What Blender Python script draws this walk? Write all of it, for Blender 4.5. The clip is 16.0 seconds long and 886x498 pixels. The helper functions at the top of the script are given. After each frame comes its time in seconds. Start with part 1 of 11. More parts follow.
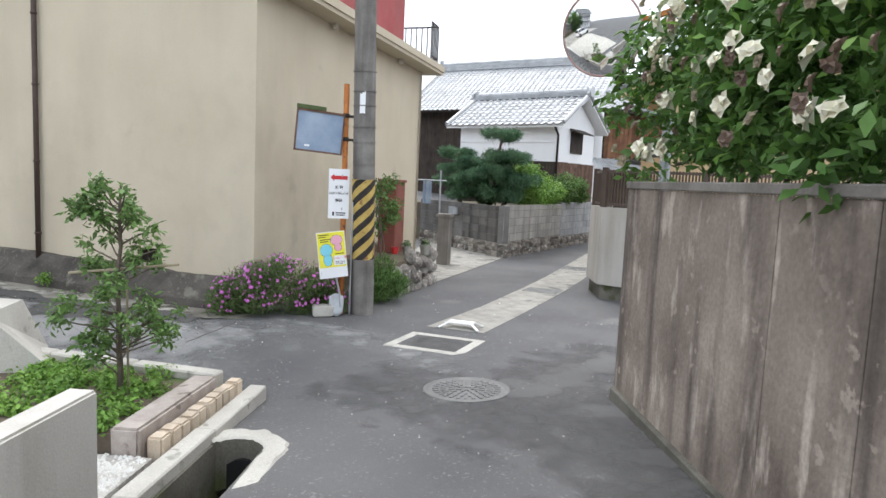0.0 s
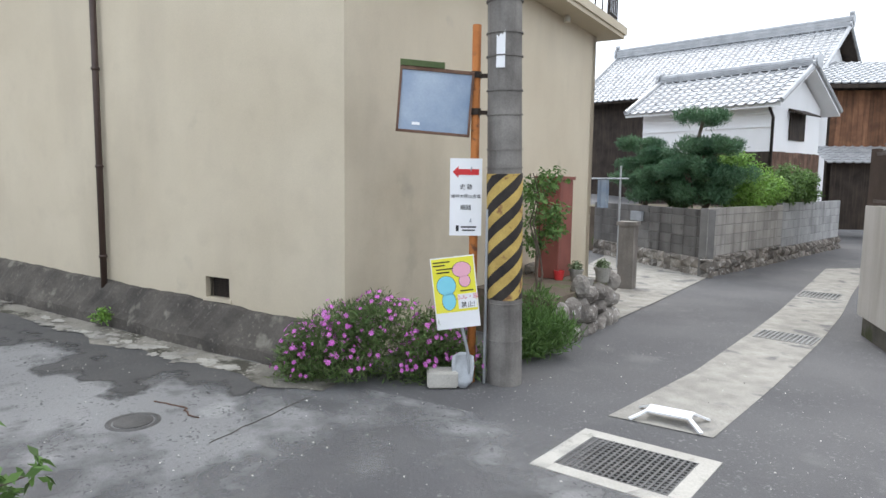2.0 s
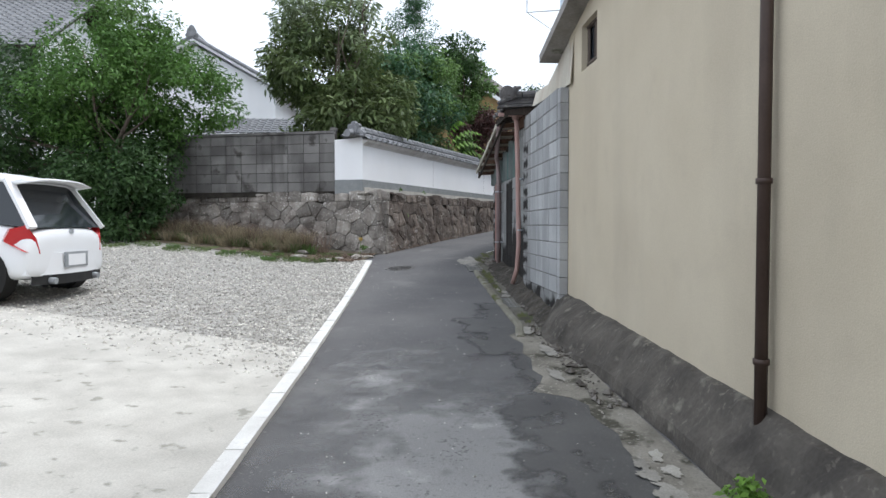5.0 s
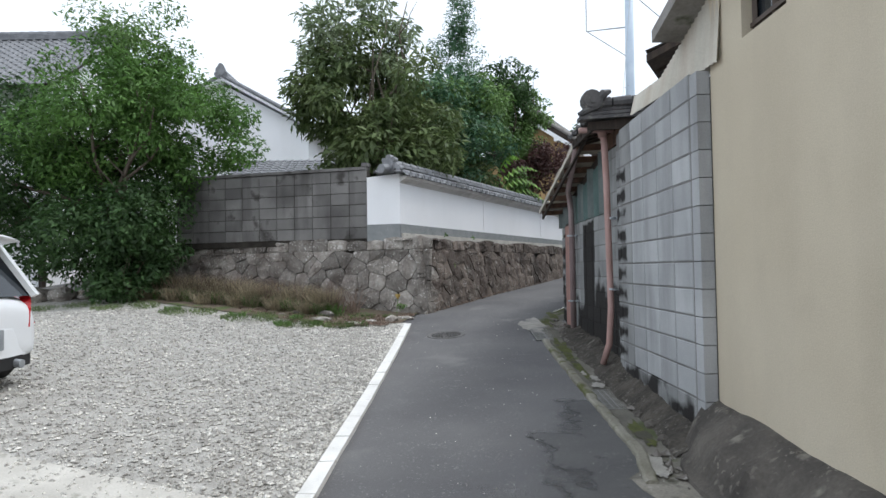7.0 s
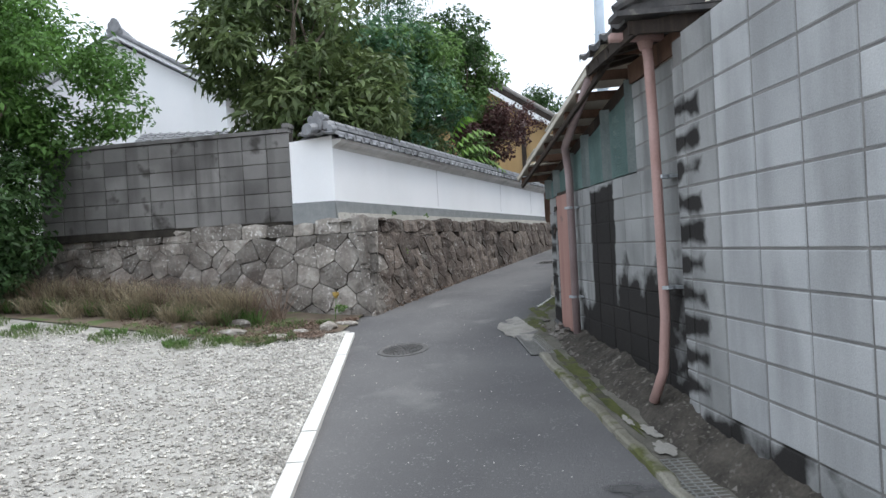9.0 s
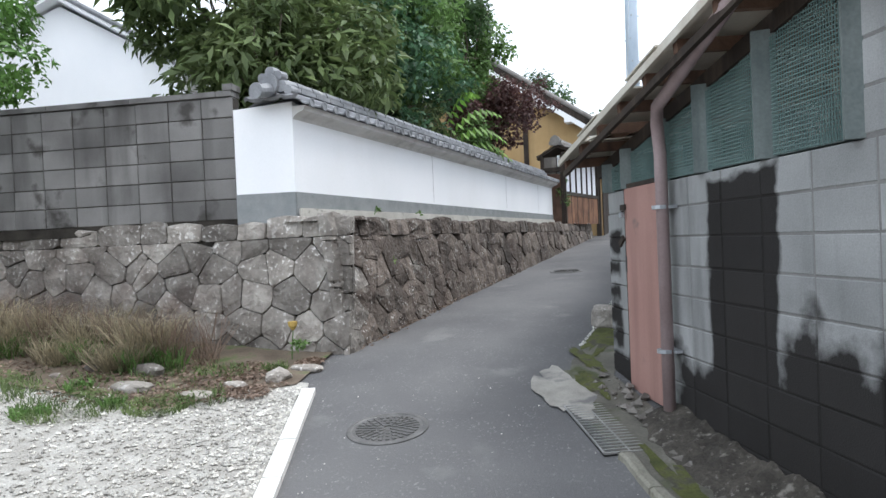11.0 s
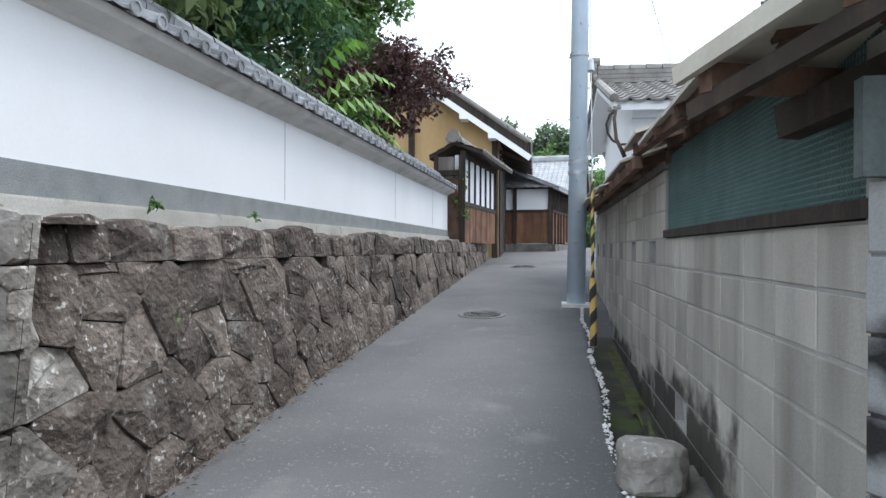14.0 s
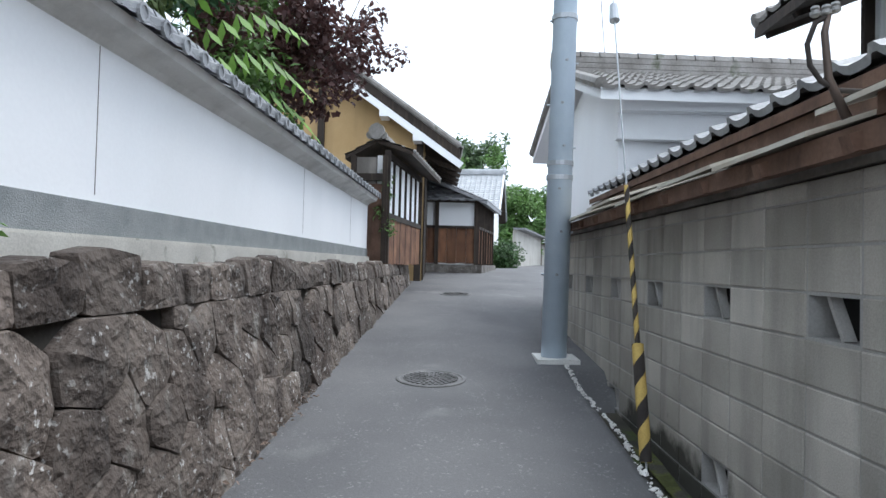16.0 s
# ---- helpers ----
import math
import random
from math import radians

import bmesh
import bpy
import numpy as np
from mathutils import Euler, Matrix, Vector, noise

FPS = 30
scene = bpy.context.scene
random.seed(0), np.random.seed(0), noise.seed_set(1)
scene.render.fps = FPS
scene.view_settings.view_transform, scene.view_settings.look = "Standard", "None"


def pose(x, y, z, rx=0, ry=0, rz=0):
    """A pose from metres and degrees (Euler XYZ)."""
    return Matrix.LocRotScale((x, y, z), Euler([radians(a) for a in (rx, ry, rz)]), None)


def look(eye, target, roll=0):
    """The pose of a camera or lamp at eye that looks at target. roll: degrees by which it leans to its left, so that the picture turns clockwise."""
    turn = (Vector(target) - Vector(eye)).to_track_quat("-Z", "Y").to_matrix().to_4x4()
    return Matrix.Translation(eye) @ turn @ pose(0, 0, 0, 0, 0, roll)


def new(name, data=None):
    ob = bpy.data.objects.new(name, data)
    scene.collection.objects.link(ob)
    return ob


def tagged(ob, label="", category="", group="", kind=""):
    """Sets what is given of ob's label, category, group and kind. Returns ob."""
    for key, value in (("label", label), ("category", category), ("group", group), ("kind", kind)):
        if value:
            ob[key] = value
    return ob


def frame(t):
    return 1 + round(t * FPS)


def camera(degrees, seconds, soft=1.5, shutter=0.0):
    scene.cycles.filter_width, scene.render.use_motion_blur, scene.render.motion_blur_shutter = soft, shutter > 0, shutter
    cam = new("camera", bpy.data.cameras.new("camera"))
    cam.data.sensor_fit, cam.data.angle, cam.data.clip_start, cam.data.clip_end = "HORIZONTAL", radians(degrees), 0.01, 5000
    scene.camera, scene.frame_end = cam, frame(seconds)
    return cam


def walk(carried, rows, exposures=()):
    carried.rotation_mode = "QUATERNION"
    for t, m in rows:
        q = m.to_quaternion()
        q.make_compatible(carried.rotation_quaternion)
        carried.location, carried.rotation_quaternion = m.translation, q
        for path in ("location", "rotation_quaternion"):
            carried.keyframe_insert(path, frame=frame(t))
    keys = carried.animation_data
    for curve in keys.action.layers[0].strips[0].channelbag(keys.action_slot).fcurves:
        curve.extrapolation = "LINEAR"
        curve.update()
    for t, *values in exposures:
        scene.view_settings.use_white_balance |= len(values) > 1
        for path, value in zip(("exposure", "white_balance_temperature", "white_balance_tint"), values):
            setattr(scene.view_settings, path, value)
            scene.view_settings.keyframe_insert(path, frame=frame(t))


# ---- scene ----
cam = camera(68.7, 16.0)
METRES, EYE, TILT, LEAN, TURN = 22.7, 1.5, 0.0, 0.0, 41.8
ROWS = [
    (0.0, 0.0, 0.0, 0.0, 0.27, -6.02, -2.58),
    (0.5, -0.0025, 0.0321, -0.0011, 0.49, -9.41, -2.58),
    (1.0, -0.0007, 0.0657, -0.0021, 2.56, -7.31, -1.87),
    (1.5, -0.0047, 0.098, -0.0025, 7.03, -6.86, -1.88),
    (2.0, -0.0059, 0.1299, -0.004, 15.24, -6.0, -0.75),
    (2.5, -0.015, 0.1595, -0.0068, 18.67, -8.14, -0.88),
    (3.0, -0.0262, 0.1899, -0.0073, 31.53, -8.51, -0.47),
    (3.5, -0.0438, 0.2152, -0.0074, 39.04, -9.25, -0.65),
    (4.0, -0.0653, 0.2377, -0.0091, 56.83, -5.14, -0.36),
    (4.5, -0.0901, 0.2531, -0.0093, 65.79, -4.0, -0.19),
    (7.0, -0.2373, 0.2931, -0.0019, 76.3, 1.85, 0.86),
    (7.5, -0.2652, 0.2975, 0.0001, 72.96, 0.91, 1.71),
    (8.0, -0.2959, 0.3048, 0.0018, 73.07, 1.85, 3.01),
    (8.5, -0.3254, 0.3104, 0.0029, 71.41, 0.86, 2.67),
    (9.0, -0.3575, 0.3178, 0.0044, 71.26, -0.27, 3.14),
    (11.5, -0.5025, 0.3606, 0.0121, 68.66, -0.82, 2.4),
    (12.0, -0.534, 0.3707, 0.0132, 67.75, -0.48, 2.79),
    (12.5, -0.5622, 0.3803, 0.0148, 65.49, -0.57, 1.76),
    (13.0, -0.5935, 0.3924, 0.0159, 63.52, -0.48, 1.75),
    (13.5, -0.6218, 0.4052, 0.0171, 60.67, -0.62, 0.74),
    (14.0, -0.652, 0.4181, 0.0199, 58.06, -0.02, -0.18),
    (14.5, -0.6795, 0.4332, 0.0213, 55.44, 0.59, -0.76),
    (15.0, -0.7093, 0.4443, 0.0238, 53.26, 1.64, -0.66),
    (15.5, -0.735, 0.4602, 0.0245, 50.88, 0.9, -0.84),
    (16.0, -0.7639, 0.4728, 0.027, 49.34, 1.36, -1.43),
]
EXTRA = [
    (4.7, look((-5.606, 2.826, 1.277), (-7.454, 2.070, 1.157), -0.2)),
    (6.8, look((-8.242, 1.502, 1.446), (-10.016, 0.579, 1.481), -0.2)),
    (9.2, look((-11.086, -0.219, 1.586), (-12.930, -0.993, 1.586), -2.5)),
    (11.3, look((-13.715, -1.403, 1.794), (-15.577, -2.132, 1.755), -2.5)),
]
PATH = [(t, pose(0, 0, EYE, TILT, LEAN, TURN) @ pose(METRES * x, METRES * y, METRES * z, 90 + pitch, roll, yaw)) for t, x, y, z, yaw, pitch, roll in ROWS]
walk(cam, sorted(PATH + EXTRA, key=lambda row: row[0]), [(0.0, 0.96, 6480, 10), (1.5, 0.95, 6430, 10), (3.5, 0.87, 6270, 10), (4.5, 0.67, 6300, 10), (7.0, 0.5, 6300, 9), (9.0, 0.75, 6280, 9), (11.5, 1.05, 6250, 9), (13.5, 1.09, 6120, 8), (16.0, 1.05, 6020, 8)])

# ---- sky and light ----
world = bpy.data.worlds.new("overcast_sky")
scene.world = world
world.use_nodes = True
wn, wl = world.node_tree.nodes, world.node_tree.links
sky = wn.new("ShaderNodeTexSky")
sky.sky_type, sky.sun_disc = "NISHITA", False
sky.sun_elevation, sky.sun_rotation = radians(58), radians(35)
sky.air_density, sky.dust_density, sky.ozone_density = 1.0, 6.0, 0.6
cloud = wn.new("ShaderNodeTexNoise")
cloud.inputs["Scale"].default_value, cloud.inputs["Detail"].default_value = 1.6, 5.0
cloud_ramp = wn.new("ShaderNodeMapRange")
cloud_ramp.inputs[1].default_value, cloud_ramp.inputs[2].default_value = 0.3, 0.62
cloud_ramp.inputs[3].default_value, cloud_ramp.inputs[4].default_value = 0.72, 1.0
wl.new(cloud.outputs["Fac"], cloud_ramp.inputs[0])
veil = wn.new("ShaderNodeMix")
veil.data_type = "RGBA"
veil.inputs[7].default_value = (9.1, 9.8, 10.8, 1)
wl.new(cloud_ramp.outputs[0], veil.inputs[0])
wl.new(sky.outputs[0], veil.inputs[6])
wl.new(veil.outputs[2], wn["Background"].inputs["Color"])
wn["Background"].inputs["Strength"].default_value = 0.10

sun = new("sun", bpy.data.lights.new("sun", "SUN"))
sun.data.energy, sun.data.angle, sun.data.color = 1.2, radians(25), (1.0, 0.985, 0.96)
sun.matrix_world = look((0, 0, 30), (14.0, -11.0, 0))

# ---- materials ----
MATS = {}


def mat(name, c1, c2, scale=2.0, rough=0.85, bump=0.25, fine=60.0, grain=0.25, streak=None, streak_amt=0.5,
        streak_scale=(5, 5, 0.5), spot=None, spot_scale=4.0, spot_at=0.62, rand=0.0, metal=0.0, island=0.0, spec=0.3, fine_dist=0.004,
        speck=None, speck_scale=30.0, speck_at=0.6, lump=0.0, lump_scale=7.0, stains=None, stain_col=(0.03, 0.027, 0.025), stain_amt=0.93, film=None, spot_z=1.0):
    """A weathered surface: two colours at a large scale, grain at a small one, optional streaks, spots and a shade per piece."""
    m = bpy.data.materials.new(name)
    m.use_nodes = True
    N, L = m.node_tree.nodes, m.node_tree.links
    bsdf = N["Principled BSDF"]
    bsdf.inputs["Roughness"].default_value, bsdf.inputs["Metallic"].default_value = rough, metal
    bsdf.inputs["Specular IOR Level"].default_value = spec
    pos = N.new("ShaderNodeNewGeometry").outputs["Position"]

    def noise_at(sc, detail=4.0, vec=pos):
        nn = N.new("ShaderNodeTexNoise")
        nn.inputs["Scale"].default_value, nn.inputs["Detail"].default_value = sc, detail
        L.new(vec, nn.inputs["Vector"])
        return nn.outputs["Fac"]

    def spread(v, a, b, lo=0.0, hi=1.0):
        mr = N.new("ShaderNodeMapRange")
        for i, val in enumerate((a, b, lo, hi)):
            mr.inputs[i + 1].default_value = val
        L.new(v, mr.inputs[0])
        return mr.outputs[0]

    def mix(fac, a, b, blend="MIX"):
        mx = N.new("ShaderNodeMix")
        mx.data_type, mx.blend_type = "RGBA", blend
        for sock, v in ((mx.inputs[0], fac), (mx.inputs[6], a), (mx.inputs[7], b)):
            if isinstance(v, bpy.types.NodeSocket):
                L.new(v, sock)
            elif isinstance(v, (int, float)):
                sock.default_value = v
            else:
                sock.default_value = (*v, 1)
        return mx.outputs[2]

    col = mix(spread(noise_at(scale), 0.3, 0.7), c1, c2)
    if spot is not None:
        along = pos
        if spot_z != 1.0:
            smp = N.new("ShaderNodeMapping")
            smp.inputs["Scale"].default_value = (1.0, 1.0, spot_z)
            L.new(pos, smp.inputs["Vector"])
            along = smp.outputs[0]
        col = mix(spread(noise_at(spot_scale, 6.0, along), spot_at, spot_at + 0.08), col, spot)
    if streak is not None:
        mp = N.new("ShaderNodeMapping")
        mp.inputs["Scale"].default_value = streak_scale
        L.new(pos, mp.inputs["Vector"])
        col = mix(spread(noise_at(1.0, 5.0, mp.outputs[0]), 0.48, 0.72, 0.0, streak_amt), col, streak)
    if speck is not None:
        patchy = spread(noise_at(speck_scale * 0.13, 3.0), 0.38, 0.62)
        dots = spread(noise_at(speck_scale, 5.0), speck_at, speck_at + 0.05)
        both = N.new("ShaderNodeMath")
        both.operation = "MULTIPLY"
        L.new(patchy, both.inputs[0]), L.new(dots, both.inputs[1])
        col = mix(both.outputs[0], col, speck)

    def ragged(boxes):
        """A ragged mask of stains. boxes: (along, low, high, across, low, high, origin, softness) with two directions."""
        total = None
        edge = spread(noise_at(3.6, 6.0), 0.25, 0.75, -0.5, 0.5)
        for a, a0, a1, b, b0, b1, o, soft in boxes:
            dist = None
            for way, lo, hi in ((a, a0, a1), (b, b0, b1)):
                dt = N.new("ShaderNodeVectorMath")
                dt.operation = "DOT_PRODUCT"
                L.new(pos, dt.inputs[0])
                dt.inputs[1].default_value = tuple(way)
                base = o.dot(way)
                off = N.new("ShaderNodeMath")
                off.operation = "SUBTRACT"
                L.new(dt.outputs["Value"], off.inputs[0])
                off.inputs[1].default_value = base + (lo + hi) / 2
                ab = N.new("ShaderNodeMath")
                ab.operation = "ABSOLUTE"
                L.new(off.outputs[0], ab.inputs[0])
                left = N.new("ShaderNodeMath")
                left.operation = "SUBTRACT"
                left.inputs[0].default_value = (hi - lo) / 2
                L.new(ab.outputs[0], left.inputs[1])
                if dist is None:
                    dist = left.outputs[0]
                else:
                    mn = N.new("ShaderNodeMath")
                    mn.operation = "MINIMUM"
                    L.new(dist, mn.inputs[0]), L.new(left.outputs[0], mn.inputs[1])
                    dist = mn.outputs[0]
            wob = N.new("ShaderNodeMath")
            wob.operation = "MULTIPLY_ADD"
            L.new(edge, wob.inputs[0])
            wob.inputs[1].default_value = soft * 2.2
            L.new(dist, wob.inputs[2])
            one = spread(wob.outputs[0], -soft * 0.3, soft * (0.5 if soft < 0.3 else 1.6))
            if total is None:
                total = one
            else:
                mx2 = N.new("ShaderNodeMath")
                mx2.operation = "MAXIMUM"
                L.new(total, mx2.inputs[0]), L.new(one, mx2.inputs[1])
                total = mx2.outputs[0]
        return total

    if stains:
        dark = N.new("ShaderNodeMath")
        dark.operation = "MULTIPLY"
        dark.inputs[1].default_value = stain_amt
        L.new(ragged(stains), dark.inputs[0])
        col = mix(dark.outputs[0], col, stain_col)
    if film:
        L.new(ragged(film), bsdf.inputs["Alpha"])
    fine_n = noise_at(fine, 3.0)
    col = mix(1.0, col, mix(fine_n, (1 - grain,) * 3, (1 + grain,) * 3), "MULTIPLY")
    if rand:
        info = N.new("ShaderNodeObjectInfo").outputs["Random"]
        col = mix(1.0, col, mix(info, (1 - rand,) * 3, (1 + rand,) * 3), "MULTIPLY")
    if island:
        isl = N.new("ShaderNodeNewGeometry").outputs["Random Per Island"]
        col = mix(1.0, col, mix(isl, (1 - island,) * 3, (1 + island,) * 3), "MULTIPLY")
    L.new(col, bsdf.inputs["Base Color"])
    if bump:
        bp = N.new("ShaderNodeBump")
        bp.inputs["Strength"].default_value, bp.inputs["Distance"].default_value = bump, fine_dist
        L.new(fine_n, bp.inputs["Height"])
        if lump:
            big = N.new("ShaderNodeBump")
            big.inputs["Strength"].default_value, big.inputs["Distance"].default_value = 1.0, lump
            L.new(noise_at(lump_scale, 8.0), big.inputs["Height"])
            L.new(big.outputs[0], bp.inputs["Normal"])
        L.new(bp.outputs[0], bsdf.inputs["Normal"])
    MATS[name] = m
    return m


def glass(name, tint=(0.8, 0.85, 0.85), rough=0.05):
    m = bpy.data.materials.new(name)
    m.use_nodes = True
    b = m.node_tree.nodes["Principled BSDF"]
    b.inputs["Base Color"].default_value, b.inputs["Roughness"].default_value = (*tint, 1), rough
    b.inputs["Specular IOR Level"].default_value = 0.6
    return m


M_ASPHALT = mat("asphalt", (0.100, 0.098, 0.100), (0.144, 0.141, 0.140), 0.8, 0.85, 0.6, 170, 0.4, spot=(0.168, 0.165, 0.161), spot_scale=1.1, spot_at=0.62, speck=(0.215, 0.213, 0.208), speck_scale=42, speck_at=0.60, lump=0.004, lump_scale=60)
M_CONCRETE = mat("pale_concrete", (0.42, 0.40, 0.36), (0.55, 0.53, 0.48), 3.0, 0.9, 0.4, 90, 0.25, spot=(0.3, 0.29, 0.25), spot_scale=7)
M_CHIP = mat("pale_paving_chip", (0.30, 0.285, 0.25), (0.42, 0.40, 0.36), 6.0, 0.9, 0.5, 90, 0.3, rand=0.3, spot=(0.2, 0.19, 0.165), spot_scale=9, spot_at=0.58)
M_MOSS = mat("yellow_green_moss", (0.055, 0.062, 0.022), (0.13, 0.14, 0.04), 5, 0.95, 1.0, 60, 0.5, spot=(0.07, 0.066, 0.05), spot_scale=5, spot_at=0.5, lump=0.012, lump_scale=14)
M_LIP = mat("mossy_pale_concrete", (0.16, 0.15, 0.115), (0.30, 0.285, 0.24), 2.2, 0.9, 0.8, 60, 0.35, spot=(0.09, 0.095, 0.035), spot_scale=3.0, spot_at=0.52)
M_BANK = mat("dark_rubble_earth", (0.035, 0.031, 0.026), (0.085, 0.075, 0.062), 5.0, 0.95, 1.0, 40, 0.4, spot=(0.20, 0.185, 0.16), spot_scale=9, spot_at=0.64, speck=(0.16, 0.15, 0.13), speck_scale=30, speck_at=0.6, lump=0.03, lump_scale=10)
M_STRIP = mat("worn_concrete_strip", (0.26, 0.247, 0.22), (0.385, 0.368, 0.33), 6.0, 0.9, 0.6, 110, 0.35, spot=(0.17, 0.165, 0.16), spot_scale=3.0, spot_at=0.58)
M_GUTTER = mat("mossy_concrete", (0.085, 0.08, 0.066), (0.19, 0.178, 0.15), 2.5, 0.9, 0.7, 60, 0.4, spot=(0.075, 0.085, 0.04), spot_scale=2.2, spot_at=0.56)
M_KERB = mat("kerb_concrete", (0.62, 0.61, 0.58), (0.74, 0.73, 0.70), 5.0, 0.85, 0.3, 80, 0.15, spot=(0.45, 0.44, 0.40), spot_scale=9, spot_at=0.64)
M_BASE = mat("dark_mortar_base", (0.058, 0.052, 0.046), (0.125, 0.112, 0.096), 3.0, 0.92, 0.8, 45, 0.3, spot=(0.20, 0.185, 0.155), spot_scale=4, spot_at=0.6, lump=0.02, lump_scale=9, speck=(0.17, 0.155, 0.13), speck_scale=24, speck_at=0.6)
M_STONE = mat("field_stone", (0.17, 0.15, 0.132), (0.35, 0.325, 0.29), 4.0, 0.92, 1.0, 22, 0.35, spot=(0.44, 0.42, 0.39), spot_scale=6, spot_at=0.65, rand=0.38, fine_dist=0.02, streak=(0.065, 0.055, 0.047), streak_amt=0.75, streak_scale=(1.6, 1.6, 1.0), speck=(0.50, 0.48, 0.45), speck_scale=22, speck_at=0.60, lump=0.035, lump_scale=6,
              stains=[(Vector((0, -1, 0)), 6.3, 8.2, Vector((0, 0, 1)), 0.3, 1.55, Vector((0, 0, 0)), 0.5), (Vector((0, -1, 0)), 7.6, 10.5, Vector((0, 0, 1)), 0.3, 1.8, Vector((0, 0, 0)), 0.6)], stain_col=(0.115, 0.084, 0.07), stain_amt=0.6)
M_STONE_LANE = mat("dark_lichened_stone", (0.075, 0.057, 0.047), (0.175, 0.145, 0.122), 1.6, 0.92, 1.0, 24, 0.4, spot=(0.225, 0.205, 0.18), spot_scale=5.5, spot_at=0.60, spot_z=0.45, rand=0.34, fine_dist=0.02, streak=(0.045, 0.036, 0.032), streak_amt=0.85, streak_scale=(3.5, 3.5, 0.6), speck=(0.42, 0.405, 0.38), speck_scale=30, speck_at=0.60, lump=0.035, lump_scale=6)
M_STONE_GAP = mat("stone_joint_soil", (0.022, 0.019, 0.016), (0.05, 0.044, 0.036), 6.0, 0.95, 0.5, 50, 0.3)
M_BLOCK = mat("grey_concrete_block", (0.335, 0.342, 0.345), (0.44, 0.445, 0.445), 1.6, 0.9, 0.6, 130, 0.2, rand=0.13, streak=(0.17, 0.17, 0.168), streak_amt=0.5, streak_scale=(3.5, 3.5, 0.6))
M_BLOCK_D = mat("weathered_concrete_block", (0.33, 0.315, 0.295), (0.45, 0.435, 0.41), 2.0, 0.92, 0.6, 120, 0.2, rand=0.13, streak=(0.15, 0.14, 0.125), streak_amt=0.5)
M_BLOCK_OLD = mat("old_dark_block", (0.105, 0.10, 0.096), (0.225, 0.218, 0.208), 1.1, 0.92, 0.6, 90, 0.2, rand=0.2, spot=(0.07, 0.065, 0.06), spot_scale=2.2, spot_at=0.6,  streak=(0.05, 0.046, 0.043), streak_amt=0.7, streak_scale=(2.5, 2.5, 0.35))
M_MORTAR = mat("mortar", (0.16, 0.155, 0.15), (0.22, 0.215, 0.205), 5, 0.95, 0.4, 80, 0.2)
M_PLASTER = mat("white_lime_plaster", (0.85, 0.86, 0.87), (0.90, 0.90, 0.905), 0.8, 0.85, 0.15, 40, 0.03, streak=(0.66, 0.65, 0.62), streak_amt=0.22, streak_scale=(0.9, 0.9, 0.25))
M_PLINTH = mat("grey_pebbledash", (0.22, 0.235, 0.235), (0.29, 0.30, 0.30), 6, 0.92, 0.9, 150, 0.4)
M_TILE = mat("grey_clay_tile", (0.16, 0.165, 0.175), (0.27, 0.275, 0.285), 5, 0.5, 0.3, 40, 0.2, rand=0.22, spot=(0.34, 0.34, 0.33), spot_scale=9, spot_at=0.63, spec=0.5)
M_TILE_FAR = mat("pale_roof_tile", (0.30, 0.31, 0.32), (0.44, 0.45, 0.46), 2.5, 0.38, 0.2, 30, 0.2, island=0.1, spec=0.7)
M_TILE_OLD = mat("old_brown_grey_tile", (0.17, 0.155, 0.14), (0.31, 0.295, 0.275), 3, 0.7, 0.3, 30, 0.3, spot=(0.10, 0.105, 0.07), spot_scale=3)
M_WOOD = mat("dark_stained_timber", (0.022, 0.017, 0.014), (0.05, 0.038, 0.03), 3, 0.8, 0.4, 70, 0.3, streak=(0.085, 0.062, 0.046), streak_amt=0.6, streak_scale=(18, 18, 1.0))
M_BOARD = mat("red_brown_boards", (0.13, 0.062, 0.036), (0.26, 0.13, 0.07), 3, 0.8, 0.3, 60, 0.25, rand=0.3, streak=(0.05, 0.03, 0.02), streak_amt=0.6, streak_scale=(14, 14, 0.8))
M_OLDWOOD = mat("weathered_brown_wood", (0.10, 0.055, 0.038), (0.19, 0.115, 0.08), 5, 0.85, 0.4, 60, 0.3, rand=0.15, streak=(0.05, 0.035, 0.028), streak_amt=0.6, streak_scale=(10, 10, 2))
M_OCHRE = mat("ochre_mud_plaster", (0.42, 0.28, 0.13), (0.52, 0.36, 0.18), 1.2, 0.92, 0.3, 60, 0.12, streak=(0.3, 0.2, 0.1), streak_amt=0.35)
M_TANHOUSE = mat("tan_stucco", (0.60, 0.45, 0.27), (0.66, 0.51, 0.32), 1.0, 0.9, 0.3, 100, 0.08)
M_PIPE_BROWN = mat("brown_pipe", (0.05, 0.032, 0.026), (0.075, 0.05, 0.04), 4, 0.5, 0.05, 60, 0.15)
M_PIPE_PINK = mat("faded_pink_pipe", (0.40, 0.25, 0.22), (0.48, 0.32, 0.29), 3, 0.6, 0.05, 60, 0.15, streak=(0.22, 0.15, 0.13), streak_amt=0.5)
M_PIPE_MAUVE = mat("faded_mauve_pipe", (0.25, 0.185, 0.18), (0.33, 0.255, 0.25), 3, 0.6, 0.05, 60, 0.15, streak=(0.15, 0.11, 0.105), streak_amt=0.5)
M_DOOR = mat("faded_salmon_paint", (0.345, 0.195, 0.165), (0.40, 0.24, 0.205), 1.2, 0.75, 0.15, 80, 0.12, streak=(0.22, 0.125, 0.105), streak_amt=0.5, spot=(0.20, 0.15, 0.135), spot_scale=3, spot_at=0.64)
M_NET = mat("green_netting", (0.095, 0.15, 0.14), (0.15, 0.215, 0.20), 3, 0.9, 0.2, 200, 0.4)
